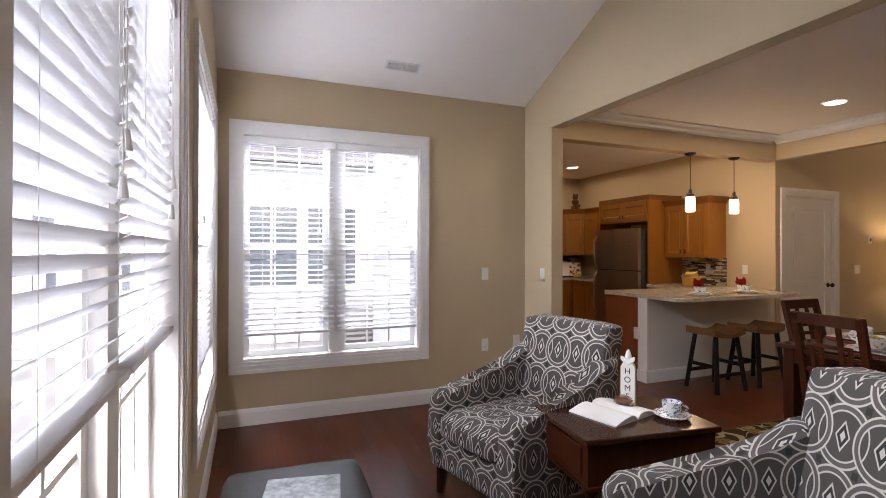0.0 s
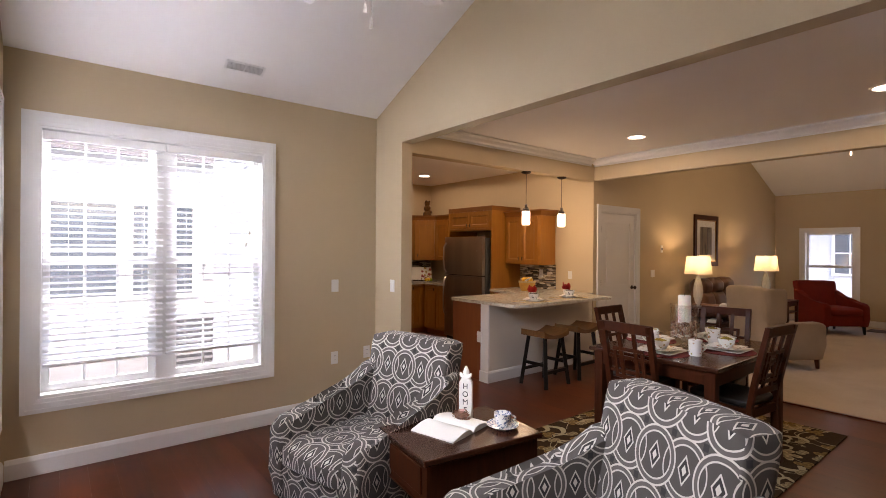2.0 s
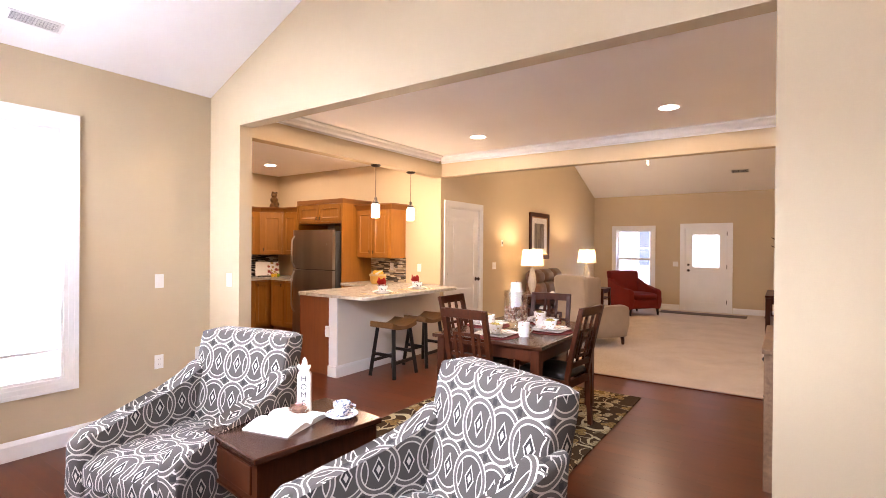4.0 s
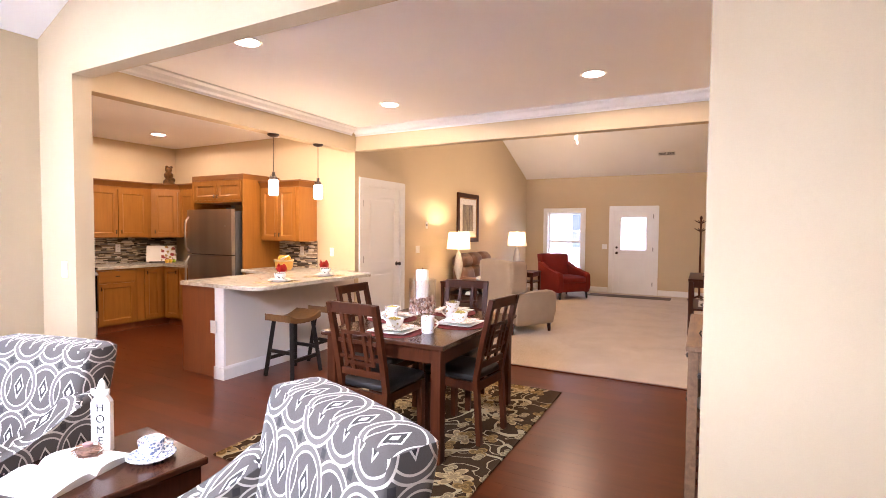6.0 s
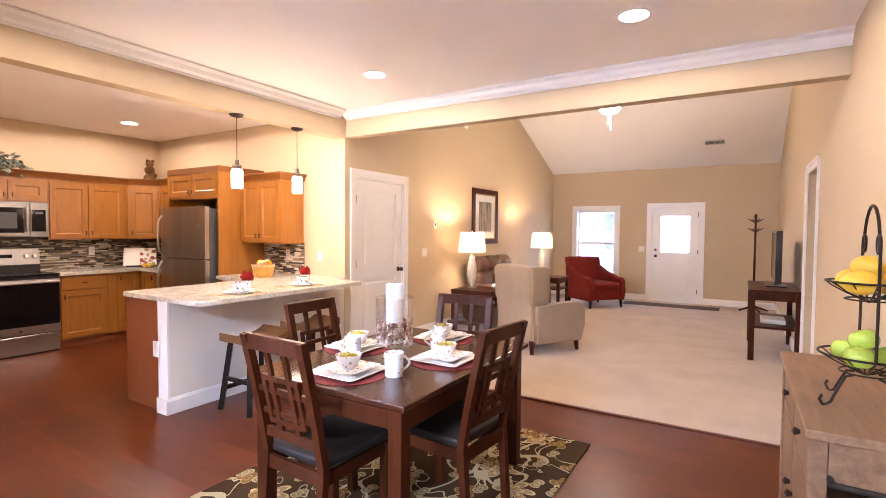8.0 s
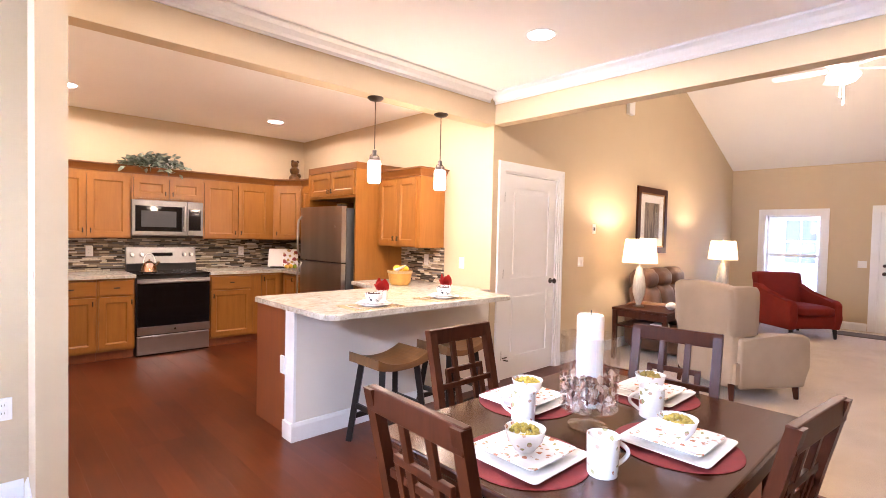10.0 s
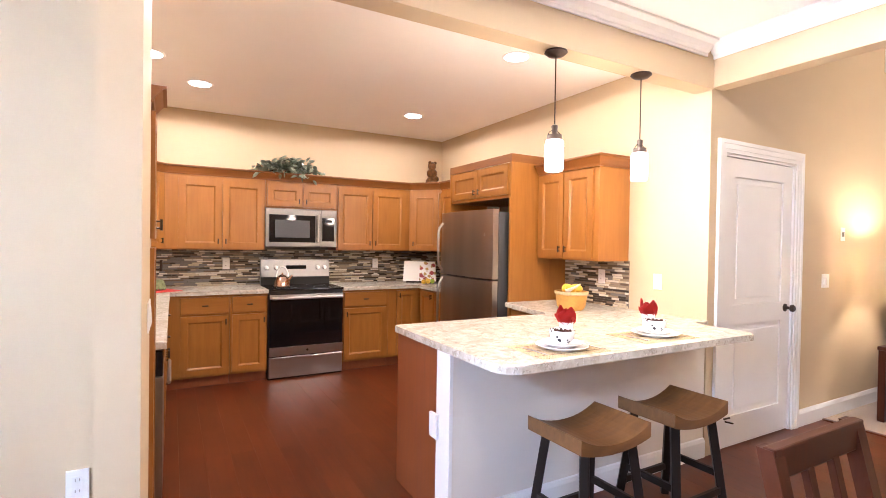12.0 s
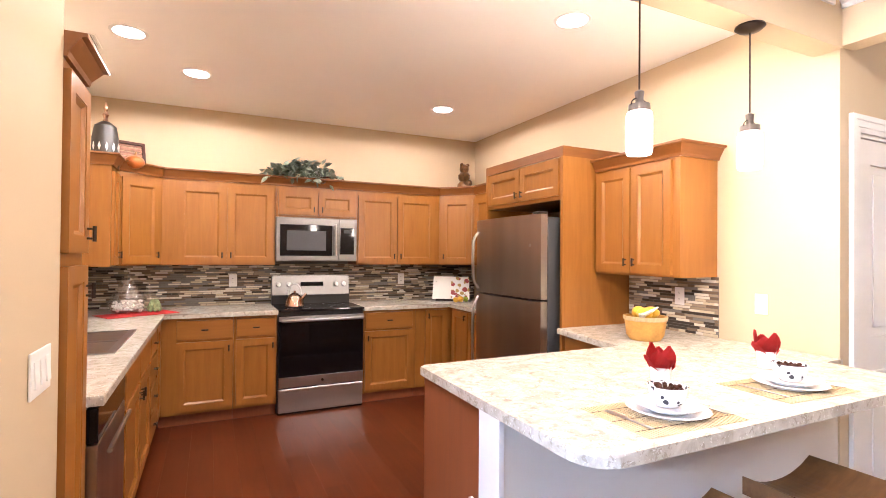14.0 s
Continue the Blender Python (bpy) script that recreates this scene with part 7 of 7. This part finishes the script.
part("shelf", box(-0.58, 0.58, -0.165, 0.155, 0.47, 0.4985), M_RUSTIC, bf)

fb = thing("fruit_basket", pose(5.0, 0.44, 0.862), "two-tier wrought iron basket with lemons and green apples", "fruit basket")


def wire_line(pts, r, parent, name):
    b = tube(bmesh.new(), pts, r, 6)
    return part(name, b, M_IRON, parent, smooth=True)


def hoop(cz, r, n=24):
    return [(r * math.cos(2 * math.pi * i / n), r * math.sin(2 * math.pi * i / n), cz) for i in range(n + 1)]


for cz, R in ((0.17, 0.135), (0.42, 0.12)):
    wire_line(hoop(cz, R), 0.004, fb, "rim")
    wire_line(hoop(cz - 0.06, R * 0.55), 0.003, fb, "lower_ring")
    for i in range(12):
        a = 2 * math.pi * i / 12
        wire_line([(R * f * math.cos(a), R * f * math.sin(a), cz - 0.07 * (1 - f) ** 0.8 - 0.0) for f in (1, 0.85, 0.6, 0.3, 0.0)], 0.0025, fb, "rib")
for s in (-1, 1):
    wire_line([(s * 0.135, 0, 0.17), (s * 0.135, 0, 0.55)], 0.005, fb, "upright")
    wire_line([(s * (0.135 - 0.025 + 0.025 * math.cos(t * 0.5)), 0, 0.55 + 0.03 * math.sin(t * 0.5)) for t in range(0, 10)], 0.005, fb, "scroll")
wire_line([(0.12 * math.cos(math.pi * i / 12), 0, 0.53 + 0.15 * math.sin(math.pi * i / 12)) for i in range(13)], 0.005, fb, "handle")
for i in range(4):
    a = math.pi / 2 * i + 0.6
    pts = [((0.05 + 0.10 * f) * math.cos(a), (0.05 + 0.10 * f) * math.sin(a), 0.10 - 0.095 * f + 0.02 * math.sin(6 * f)) for f in (0, 0.25, 0.5, 0.75, 1)]
    pts += [(0.165 * math.cos(a), 0.165 * math.sin(a), 0.02), (0.155 * math.cos(a), 0.155 * math.sin(a), 0.035)]
    wire_line(pts, 0.005, fb, "foot")


def fruit(name, x, y, z, r, stretch, mat_, rot, label):
    b = bmesh.new()
    bmesh.ops.create_uvsphere(b, u_segments=16, v_segments=12, radius=r)
    for v in b.verts:
        k = abs(v.co.z) / r
        v.co.z *= stretch
        if stretch > 1.1 and k > 0.9:
            v.co.z *= 1.08
        if stretch < 1 and k > 0.8:
            v.co.z *= 0.86
    ob = tagged(part(name, b, mat_, None, "", True), label, name, name + "s in the basket")
    ob.matrix_basis = pose(x, y, z, *rot)
    return ob


for i, (dx, dy, dz) in enumerate(((-0.05, 0.03, 0), (0.05, 0.04, 0), (0.0, -0.05, 0.0), (-0.01, 0.01, 0.05))):
    fruit("lemon", 5.0 + dx, 0.44 + dy, 0.862 + 0.42 + dz, 0.042, 1.3, M_LEMON, (90, 30 * i, 40 * i), "ripe yellow lemon in the upper basket tier")
for i, (dx, dy, dz) in enumerate(((-0.06, 0.03, 0), (0.055, 0.05, 0), (0.0, -0.06, 0.0), (0.0, 0.01, 0.05))):
    fruit("apple", 5.0 + dx, 0.44 + dy, 0.862 + 0.17 + dz, 0.044, 0.92, M_APPLE, (10 * i, 0, 50 * i), "green apple in the lower basket tier")

# ---- things in the kitchen ----
CT = 0.9165
for x, y in ((5.365, 4.32), (6.065, 4.35)):
    mt = thing("bamboo_placemat", pose(x - 0.02, y, CT, 0, 0, -2), "pale bamboo slat placemat on the granite bar", "placemat", "bamboo placemats")
    slat = mesh_of(box(-0.0027, 0.0027, -0.14, 0.14, 0, 0.0025), "slat")
    slat.materials.append(M_BAMBOO)
    for i in range(34):
        part("slat", slat, None, mt, m=pose(-0.20 + i * 0.0121, 0, 0))
    for yy in (-0.09, 0.0, 0.09):
        part("thread", box(-0.205, 0.21, yy - 0.001, yy + 0.001, 0.0026, 0.0034), M_DARKWOOD, mt)
    ps = thing("place_setting", pose(x, y, CT + 0.0026), "white plates and a black-printed bowl on the bar", "dishes", "bar place settings")
    saucer(ps, 0.125, M_CHINA, 0.0, "dinner_plate")
    saucer(ps, 0.10, M_CHINA, 0.0125, "salad_plate")
    o = cup(ps, 0.062, 0.062, M_BLACKSPRIG, 0.0245, 25, "soup_bowl")
    beans, rn = bmesh.new(), random.Random(3)
    for i in range(26):
        a, r = rn.uniform(0, 6.28), 0.042 * math.sqrt(rn.random())
        bmesh.ops.create_icosphere(beans, subdivisions=1, radius=0.008, matrix=pose(r * math.cos(a), r * math.sin(a), 0.075 + rn.uniform(0, 0.008)))
    tagged(part("beans", beans, M_DARKWOOD, ps, "dark coffee beans"), kind="stuff")
    gx, gy = x + 0.25, y + 0.24
    nc = thing("napkin_cup", pose(gx, gy, CT), "white cup holding a folded red napkin", "napkin cup", "cups with red napkins")
    part("tumbler", lathe([(0, 0), (0.032, 0), (0.04, 0.075), (0.037, 0.075), (0.029, 0.006), (0, 0.006)], 24), M_CHINA, nc, smooth=True)
    rn = random.Random(int(x * 100))
    for i in range(7):
        a = i * 0.9 + rn.uniform(-0.2, 0.2)
        nb = bmesh.new()
        rows = []
        for k in range(6):
            f = k / 5
            wdt = 0.046 * (0.55 + 0.45 * math.sin(math.pi * min(0.5, f))) * (1 - 0.9 * f ** 3)
            bend = 0.016 + 0.034 * math.sin(math.pi * 0.62 * f) + 0.016 * (i % 2) * f * f
            rows.append([nb.verts.new((bend - 0.010 * abs(u), u * wdt, 0.05 + (0.065 + 0.045 * (i % 3) / 2) * f + 0.006 * rn.random())) for u in (-1, -0.5, 0, 0.5, 1)])
        for r0, r1 in zip(rows, rows[1:]):
            for j in range(4):
                nb.faces.new((r0[j], r0[j + 1], r1[j + 1], r1[j]))
        bmesh.ops.solidify(nb, geom=nb.faces[:], thickness=0.002)
        part("napkin_fold", nb, M_REDCLOTH, nc, m=pose(0, 0, 0, 0, 0, math.degrees(a)), smooth=True)
    for dx in (-0.165, 0.16):
        fk = thing("fork" if dx < 0 else "knife", pose(x + dx, y, CT + 0.0036), "steel fork on the placemat" if dx < 0 else "steel knife on the placemat", "cutlery", "bar cutlery")
        part("handle", box(-0.006, 0.006, -0.09, 0.01, 0, 0.003, 0.001), M_STEEL, fk)
        part("head", box(-0.010, 0.010, 0.0105, 0.09, 0, 0.002), M_STEEL, fk)
# fruit bowl
pb = thing("fruit_bowl", pose(6.40, 5.34, CT), "yellow woven bowl with lemons and a pale flower", "bowl")
part("bowl", lathe([(0, 0), (0.085, 0), (0.105, 0.03), (0.118, 0.12), (0.122, 0.14), (0.114, 0.14), (0.10, 0.04), (0, 0.02)], 28), M_POT, pb, smooth=True)
part("rim_band", lathe([(0.117, 0.115), (0.1245, 0.12), (0.1255, 0.14), (0.1225, 0.141)], 28), M_BAMBOO, pb, smooth=True)
for i, (dx, dy) in enumerate(((-0.04, -0.03), (0.045, 0.0), (0.0, 0.05))):
    fruit("lemon", 6.40 + dx, 5.34 + dy, CT + 0.155, 0.038, 1.28, M_LEMON, (90, 0, 60 * i), "ripe yellow lemon in the bowl").pop("group", None)
lf = bmesh.new()
for i in range(7):
    a = -2.4 + i * 0.22
    rod(lf, (-0.06, -0.03, 0.14), (-0.06 + 0.11 * math.cos(a), -0.03 + 0.08 * math.sin(a), 0.165 + 0.006 * i), 0.018, 0.004, 6)
part("pale_flower", lf, M_PAPER, pb, smooth=True)
# kettle
kt = thing("kettle", pose(4.765, 7.86, 0.917, 0, 0, 20), "polished copper-toned kettle on the cooktop", "kettle")
part("body", lathe([(0, 0), (0.078, 0), (0.085, 0.012), (0.078, 0.06), (0.055, 0.105), (0.04, 0.115), (0, 0.118)], 28), M_COPPER, kt, smooth=True)
part("lid", lathe([(0.04, 0.115), (0.03, 0.125), (0.008, 0.13), (0.01, 0.145), (0, 0.15)], 20), M_COPPER, kt, smooth=True)
part("spout", rod(bmesh.new(), (0.06, 0, 0.06), (0.115, 0, 0.115), 0.018, 0.010, 12), M_COPPER, kt, smooth=True)
hk = bmesh.new()
pts = [Vector((0.068 * math.cos(math.pi * i / 12), 0, 0.11 + 0.105 * math.sin(math.pi * i / 12))) for i in range(13)]
tube(hk, pts, 0.006)
part("handle", hk, M_STEEL, kt, smooth=True)
# cookbook
cb = thing("cookbook", pose(6.37, 7.88, CT, 0, 0, -30), "open cookbook propped on a stand with a fruit print", "book")
part("stand", prism([(0.0, 0.0), (0.10, 0.0), (0.10, 0.012), (0.09, 0.2), (0.08, 0.2), (0.07, 0.02), (0, 0.02)], 0, -0.16, 0.16), M_IRON, cb)
for s, mat_ in ((-1, M_PAPER), (1, motif_china("fruit_page", [(0.35, 0.08, 0.08), (0.45, 0.30, 0.12)], 14, 0.38))):
    part("page_block", box(*sorted((s * 0.002, s * 0.20)), -0.012, 0.0, 0.0, 0.25, 0.002), mat_, cb, m=pose(0, 0.02, 0.012, -16, 0, s * 7))
pf_ = thing("fruit", pose(6.40, 7.70, CT), "yellow and green fruit in front of the cookbook", "fruit")
for i, (dx, r, mt_) in enumerate(((-0.06, 0.03, M_LEMON), (0.0, 0.034, M_LEMON), (0.065, 0.03, M_APPLE))):
    part("piece", lathe([(0, 0), (r * 0.7, r * 0.25), (r, r), (r * 0.7, r * 1.7), (0, r * 1.95)], 14), mt_, pf_, m=pose(dx, 0.01 * i, 0), smooth=True)
# corner: jar, bottle and artichoke on a red runner
rr = tagged(part("red_runner", box(-0.26, 0.26, -0.14, 0.14, 0, 0.003), M_REDCLOTH, m=pose(3.55, 7.76, CT, 0, 0, 30)), "red cloth runner under the glass jar", "runner")
gj = thing("glass_jar", pose(3.47, 7.85, CT + 0.0035) @ Matrix.Scale(1.2, 4), "clear glass jar of pale shells", "jar")
part("jar", lathe([(0, 0), (0.09, 0), (0.115, 0.03), (0.115, 0.08), (0.07, 0.16), (0.045, 0.19), (0.05, 0.215), (0.045, 0.215), (0.04, 0.19), (0.065, 0.155), (0.11, 0.08), (0.11, 0.03), (0.085, 0.005), (0, 0.005)], 32), M_VASE, gj, smooth=True)
part("stopper", lathe([(0, 0.21), (0.04, 0.212), (0.03, 0.25), (0.012, 0.262), (0.022, 0.29), (0, 0.305)], 20), M_VASE, gj, smooth=True)
shl, rn = bmesh.new(), random.Random(12)
for i in range(90):
    a, r = rn.uniform(0, 6.28), 0.09 * math.sqrt(rn.random())
    bmesh.ops.create_icosphere(shl, subdivisions=1, radius=rn.uniform(0.01, 0.016), matrix=pose(r * math.cos(a), r * math.sin(a), rn.uniform(0.015, 0.075), rn.uniform(0, 90), 0, rn.uniform(0, 90)) @ Matrix.Diagonal((1.3, 0.8, 0.7, 1)))
tagged(part("shells", shl, M_PAPER, gj), kind="stuff")
bt = thing("glass_bottle", pose(3.60, 8.02, CT + 0.001) @ Matrix.Scale(1.15, 4), "tall clear glass bottle beside the jar", "bottle")
part("bottle", lathe([(0, 0), (0.035, 0), (0.036, 0.12), (0.014, 0.17), (0.012, 0.24), (0.016, 0.25), (0, 0.25)], 20), M_VASE, bt, smooth=True)
ak = thing("artichoke", pose(3.655, 7.87, CT + 0.0035), "green artichoke ornament on the runner", "artichoke")
av, rn = bmesh.new(), random.Random(2)
for k in range(5):
    for i in range(9):
        a = 2 * math.pi * (i + 0.5 * (k % 2)) / 9
        r, z = 0.045 * math.cos(k / 5 * 1.3), 0.02 + 0.016 * k
        bmesh.ops.create_icosphere(av, subdivisions=1, radius=0.018, matrix=pose(r * math.cos(a), r * math.sin(a), z, 0, 0, math.degrees(a)) @ Matrix.Diagonal((0.5, 0.8, 1.1, 1)))
part("scales", av, surf("artichoke_green", (0.22, 0.27, 0.12), 0.6, vary=0.4, scale=30), ak, smooth=True)


# on top of the wall cabinets
def garland(x, y, z, length, n, seed):
    g = thing("greenery_garland", pose(x, y, z), "dusty green leaf garland with a white teapot on the cabinets", "greenery")
    rn = random.Random(seed)
    leaf = bmesh.new()
    vs = [leaf.verts.new(p) for p in ((0, 0, 0), (0.018, 0.014, 0.004), (0.036, 0.012, 0.0), (0.052, 0, -0.006), (0.036, -0.012, 0.0), (0.018, -0.014, 0.004))]
    leaf.faces.new(vs)
    bmesh.ops.solidify(leaf, geom=leaf.faces[:], thickness=0.0015)
    me = mesh_of(leaf, "leaf")
    me.materials.append(M_LEAF)
    for i in range(n):
        u = rn.gauss(-0.12, 0.40) * length / 2
        hgt = max(0.0, 0.14 * (1 - abs(2 * u / length) ** 1.5))
        p = Vector((max(-length / 2, min(length / 2, u)), rn.uniform(-0.09, 0.08), 0.02 + rn.uniform(0, 1) * hgt))
        if p.y < -0.05 and rn.random() < 0.5:
            p.y = rn.uniform(-0.105, -0.07)
            p.z -= rn.uniform(0.0, 0.13)
        part("leaf", me, None, g, m=pose(*p, rn.uniform(-60, 60), rn.uniform(-50, 50), rn.uniform(0, 360)) @ Matrix.Scale(rn.uniform(1.0, 1.8), 4))
    st_ = bmesh.new()
    tube(st_, [(-length / 2 + length * i / 13, 0.01 * math.sin(i * 1.7), 0.012 + 0.02 * math.sin(i) ** 2) for i in range(14)], 0.004, 6)
    part("stem", st_, M_DARKWOOD, g)


TOPZ = UZ1 + 0.087
garland(4.85, 7.945, TOPZ, 0.76, 300, 4)
tp = thing("teapot", pose(4.98, 8.03, UZ1 + 0.085), "white lidded teapot behind the greenery", "teapot")
part("pot", lathe([(0, 0), (0.05, 0), (0.075, 0.04), (0.07, 0.09), (0.035, 0.12), (0.03, 0.13), (0.01, 0.14), (0.014, 0.155), (0, 0.165)], 24), M_CHINA, tp, smooth=True)
part("spout", rod(bmesh.new(), (0.05, 0, 0.05), (0.12, 0, 0.11), 0.016, 0.008, 10), M_CHINA, tp, smooth=True)
bb = thing("bear_figurine", pose(6.60, 8.03, UZ1 + 0.001) @ Matrix.Scale(1.3, 4), "stacked brass animal figurine on the cabinets", "figurine")
fg = lathe([(0, 0), (0.07, 0), (0.072, 0.03), (0.055, 0.06), (0.062, 0.09), (0.058, 0.12), (0.035, 0.145), (0.05, 0.17), (0.052, 0.20), (0.03, 0.225), (0.04, 0.245), (0.038, 0.275), (0.02, 0.29), (0, 0.294)], 18)
bmesh.ops.create_icosphere(fg, subdivisions=2, radius=0.017, matrix=pose(0.028, -0.01, 0.285))
bmesh.ops.create_icosphere(fg, subdivisions=2, radius=0.017, matrix=pose(-0.028, -0.01, 0.285))
bmesh.ops.create_icosphere(fg, subdivisions=2, radius=0.03, matrix=pose(0.03, -0.03, 0.13))
part("figure", fg, surf("dark_brass", (0.14, 0.07, 0.025), 0.35, 0.6, vary=0.6, scale=30), bb, smooth=True)
M_PEWTER = surf("pewter_ceramic", (0.028, 0.025, 0.022), 0.4, 0.0, vary=0.3)
ln = thing("pierced_lantern", pose(3.345, 7.60, UZ1 + 0.001) @ Matrix.Diagonal((1.0, 1.0, 1.3, 1)), "grey pierced ceramic lantern with a brass finial", "lantern")
part("body", lathe([(0, 0), (0.09, 0), (0.092, 0.02), (0.086, 0.17), (0.07, 0.24), (0.03, 0.265), (0, 0.27)], 24), M_PEWTER, ln, smooth=True)
part("finial", lathe([(0.02, 0.265), (0.012, 0.285), (0.022, 0.305), (0.01, 0.325), (0.016, 0.345), (0.006, 0.37), (0, 0.39)], 14), M_COPPER, ln, smooth=True)
# white diamonds laid on the body paint the light seen in its holes
for k in range(2):
    for i in range(12):
        a = 2 * math.pi * i / 12 + k * 0.26
        r = 0.0905 - 0.002 * k
        part("pierced_slot", prism([(0.0, -0.026), (0.010, 0), (0.0, 0.026), (-0.010, 0)], 1, -0.001, 0.003), M_CHINA, ln, m=pose(r * math.sin(a), -r * math.cos(a), 0.06 + 0.055 * k, 0, 0, math.degrees(a)))
wf = thing("woven_tray", pose(3.44, 7.95, UZ1 + 0.155, -12, 0, 25), "dark woven square tray leaning on the wall", "tray")
part("rim", slab_with_holes(1, -0.02, 0.012, (-0.13, 0.13), (-0.13, 0.13), [(-0.11, 0.11, -0.11, 0.11)]), M_DARKWOOD, wf)
for i in range(11):
    part("strip", box(-0.11, 0.11, -0.004 + 0.006 * (i % 2), 0.001 + 0.006 * (i % 2), -0.109 + 0.02 * i, -0.092 + 0.02 * i), M_STONEMIX, wf)
og = thing("orange_gourd", pose(3.52, 7.72, UZ1 + 0.03), "shiny orange glass pumpkin on the cabinets", "pumpkin")
gb = bmesh.new()
bmesh.ops.create_uvsphere(gb, u_segments=24, v_segments=12, radius=0.065)
for v in gb.verts:
    a = math.atan2(v.co.y, v.co.x)
    k = 1 + 0.06 * abs(math.cos(4 * a))
    v.co = Vector((v.co.x * k, v.co.y * k, v.co.z * 0.8 + 0.05))
part("flesh", gb, M_ORANGE, og, smooth=True)
part("stem", rod(bmesh.new(), (0, 0, 0.095), (0.008, 0, 0.13), 0.009, 0.005, 8), M_GOLD, og, smooth=True)

# condenser unit outside the window
ac = thing("condenser_unit", pose(2.6, 8.9, -0.35), "grey outdoor condenser unit beside the neighbouring wall", "air conditioner")
part("case", box(-0.4, 0.4, -0.4, 0.4, 0, 0.85, 0.03), surf("grey_metal_case", (0.30, 0.30, 0.30), 0.5), ac)
for i in range(9):
    part("louvre", box(-0.36, 0.36, -0.415, -0.401, 0.08 + i * 0.085, 0.12 + i * 0.085), M_GREYSIDE, ac)

# ---- floor planks ----
rnd = random.Random(21)
floor = bpy.data.objects["floor"]
lengths = (0.9, 1.2, 1.5)
planks = {}
PW = 0.149
for L in lengths:
    b = bmesh.new()
    vs = [b.verts.new(p) for p in ((0.0, 0.0, -0.002), (PW, 0.0, -0.002), (PW, L, -0.002), (0.0, L, -0.002), (0.0003, 0.0001, 0.0), (PW - 0.0003, 0.0001, 0.0), (PW - 0.0003, L - 0.0001, 0.0), (0.0003, L - 0.0001, 0.0))]
    for f in ((4, 5, 6, 7), (0, 1, 5, 4), (1, 2, 6, 5), (2, 3, 7, 6), (3, 0, 4, 7)):
        b.faces.new([vs[i] for i in f])
    planks[L] = mesh_of(b, "plank")
    planks[L].materials.append(M_PLANK)
x = SUN_W
while x < CARPET_X - 0.026:
    lo, hi = (SOUTH, WIN_Y) if x + PW < GAB0 else (RIGHT_Y - 0.1 if x > GAB1 else SOUTH, KIT_N)
    if KIT_W - PW < x < GAB0:
        hi = KIT_N
    y = lo - rnd.random() * 0.9
    while y < hi:
        L = rnd.choice(lengths)
        a, b = max(y, lo), min(y + L, hi)
        w = min(1.0, (CARPET_X - 0.026 - x) / PW) if x > 5 else 1.0
        if b - a > 0.02 and w > 0.05:
            part("plank", planks[L], None, floor, m=pose(x, a, 0) @ Matrix.Diagonal((w, (b - a) / L, 1, 1)))
        y += L
    x += PW
x = CARPET_X - 0.026
while x < LAND_X - 0.02:
    y = LAND_Y
    while y < DOOR_Y + 0.1:
        L = rnd.choice(lengths)
        a, b = y, min(y + L, DOOR_Y + 0.1)
        part("plank", planks[L], None, floor, m=pose(x, a, 0) @ Matrix.Diagonal((min(1.0, (LAND_X - x) / PW), (b - a) / L, 1, 1)))
        y += L
    x += PW
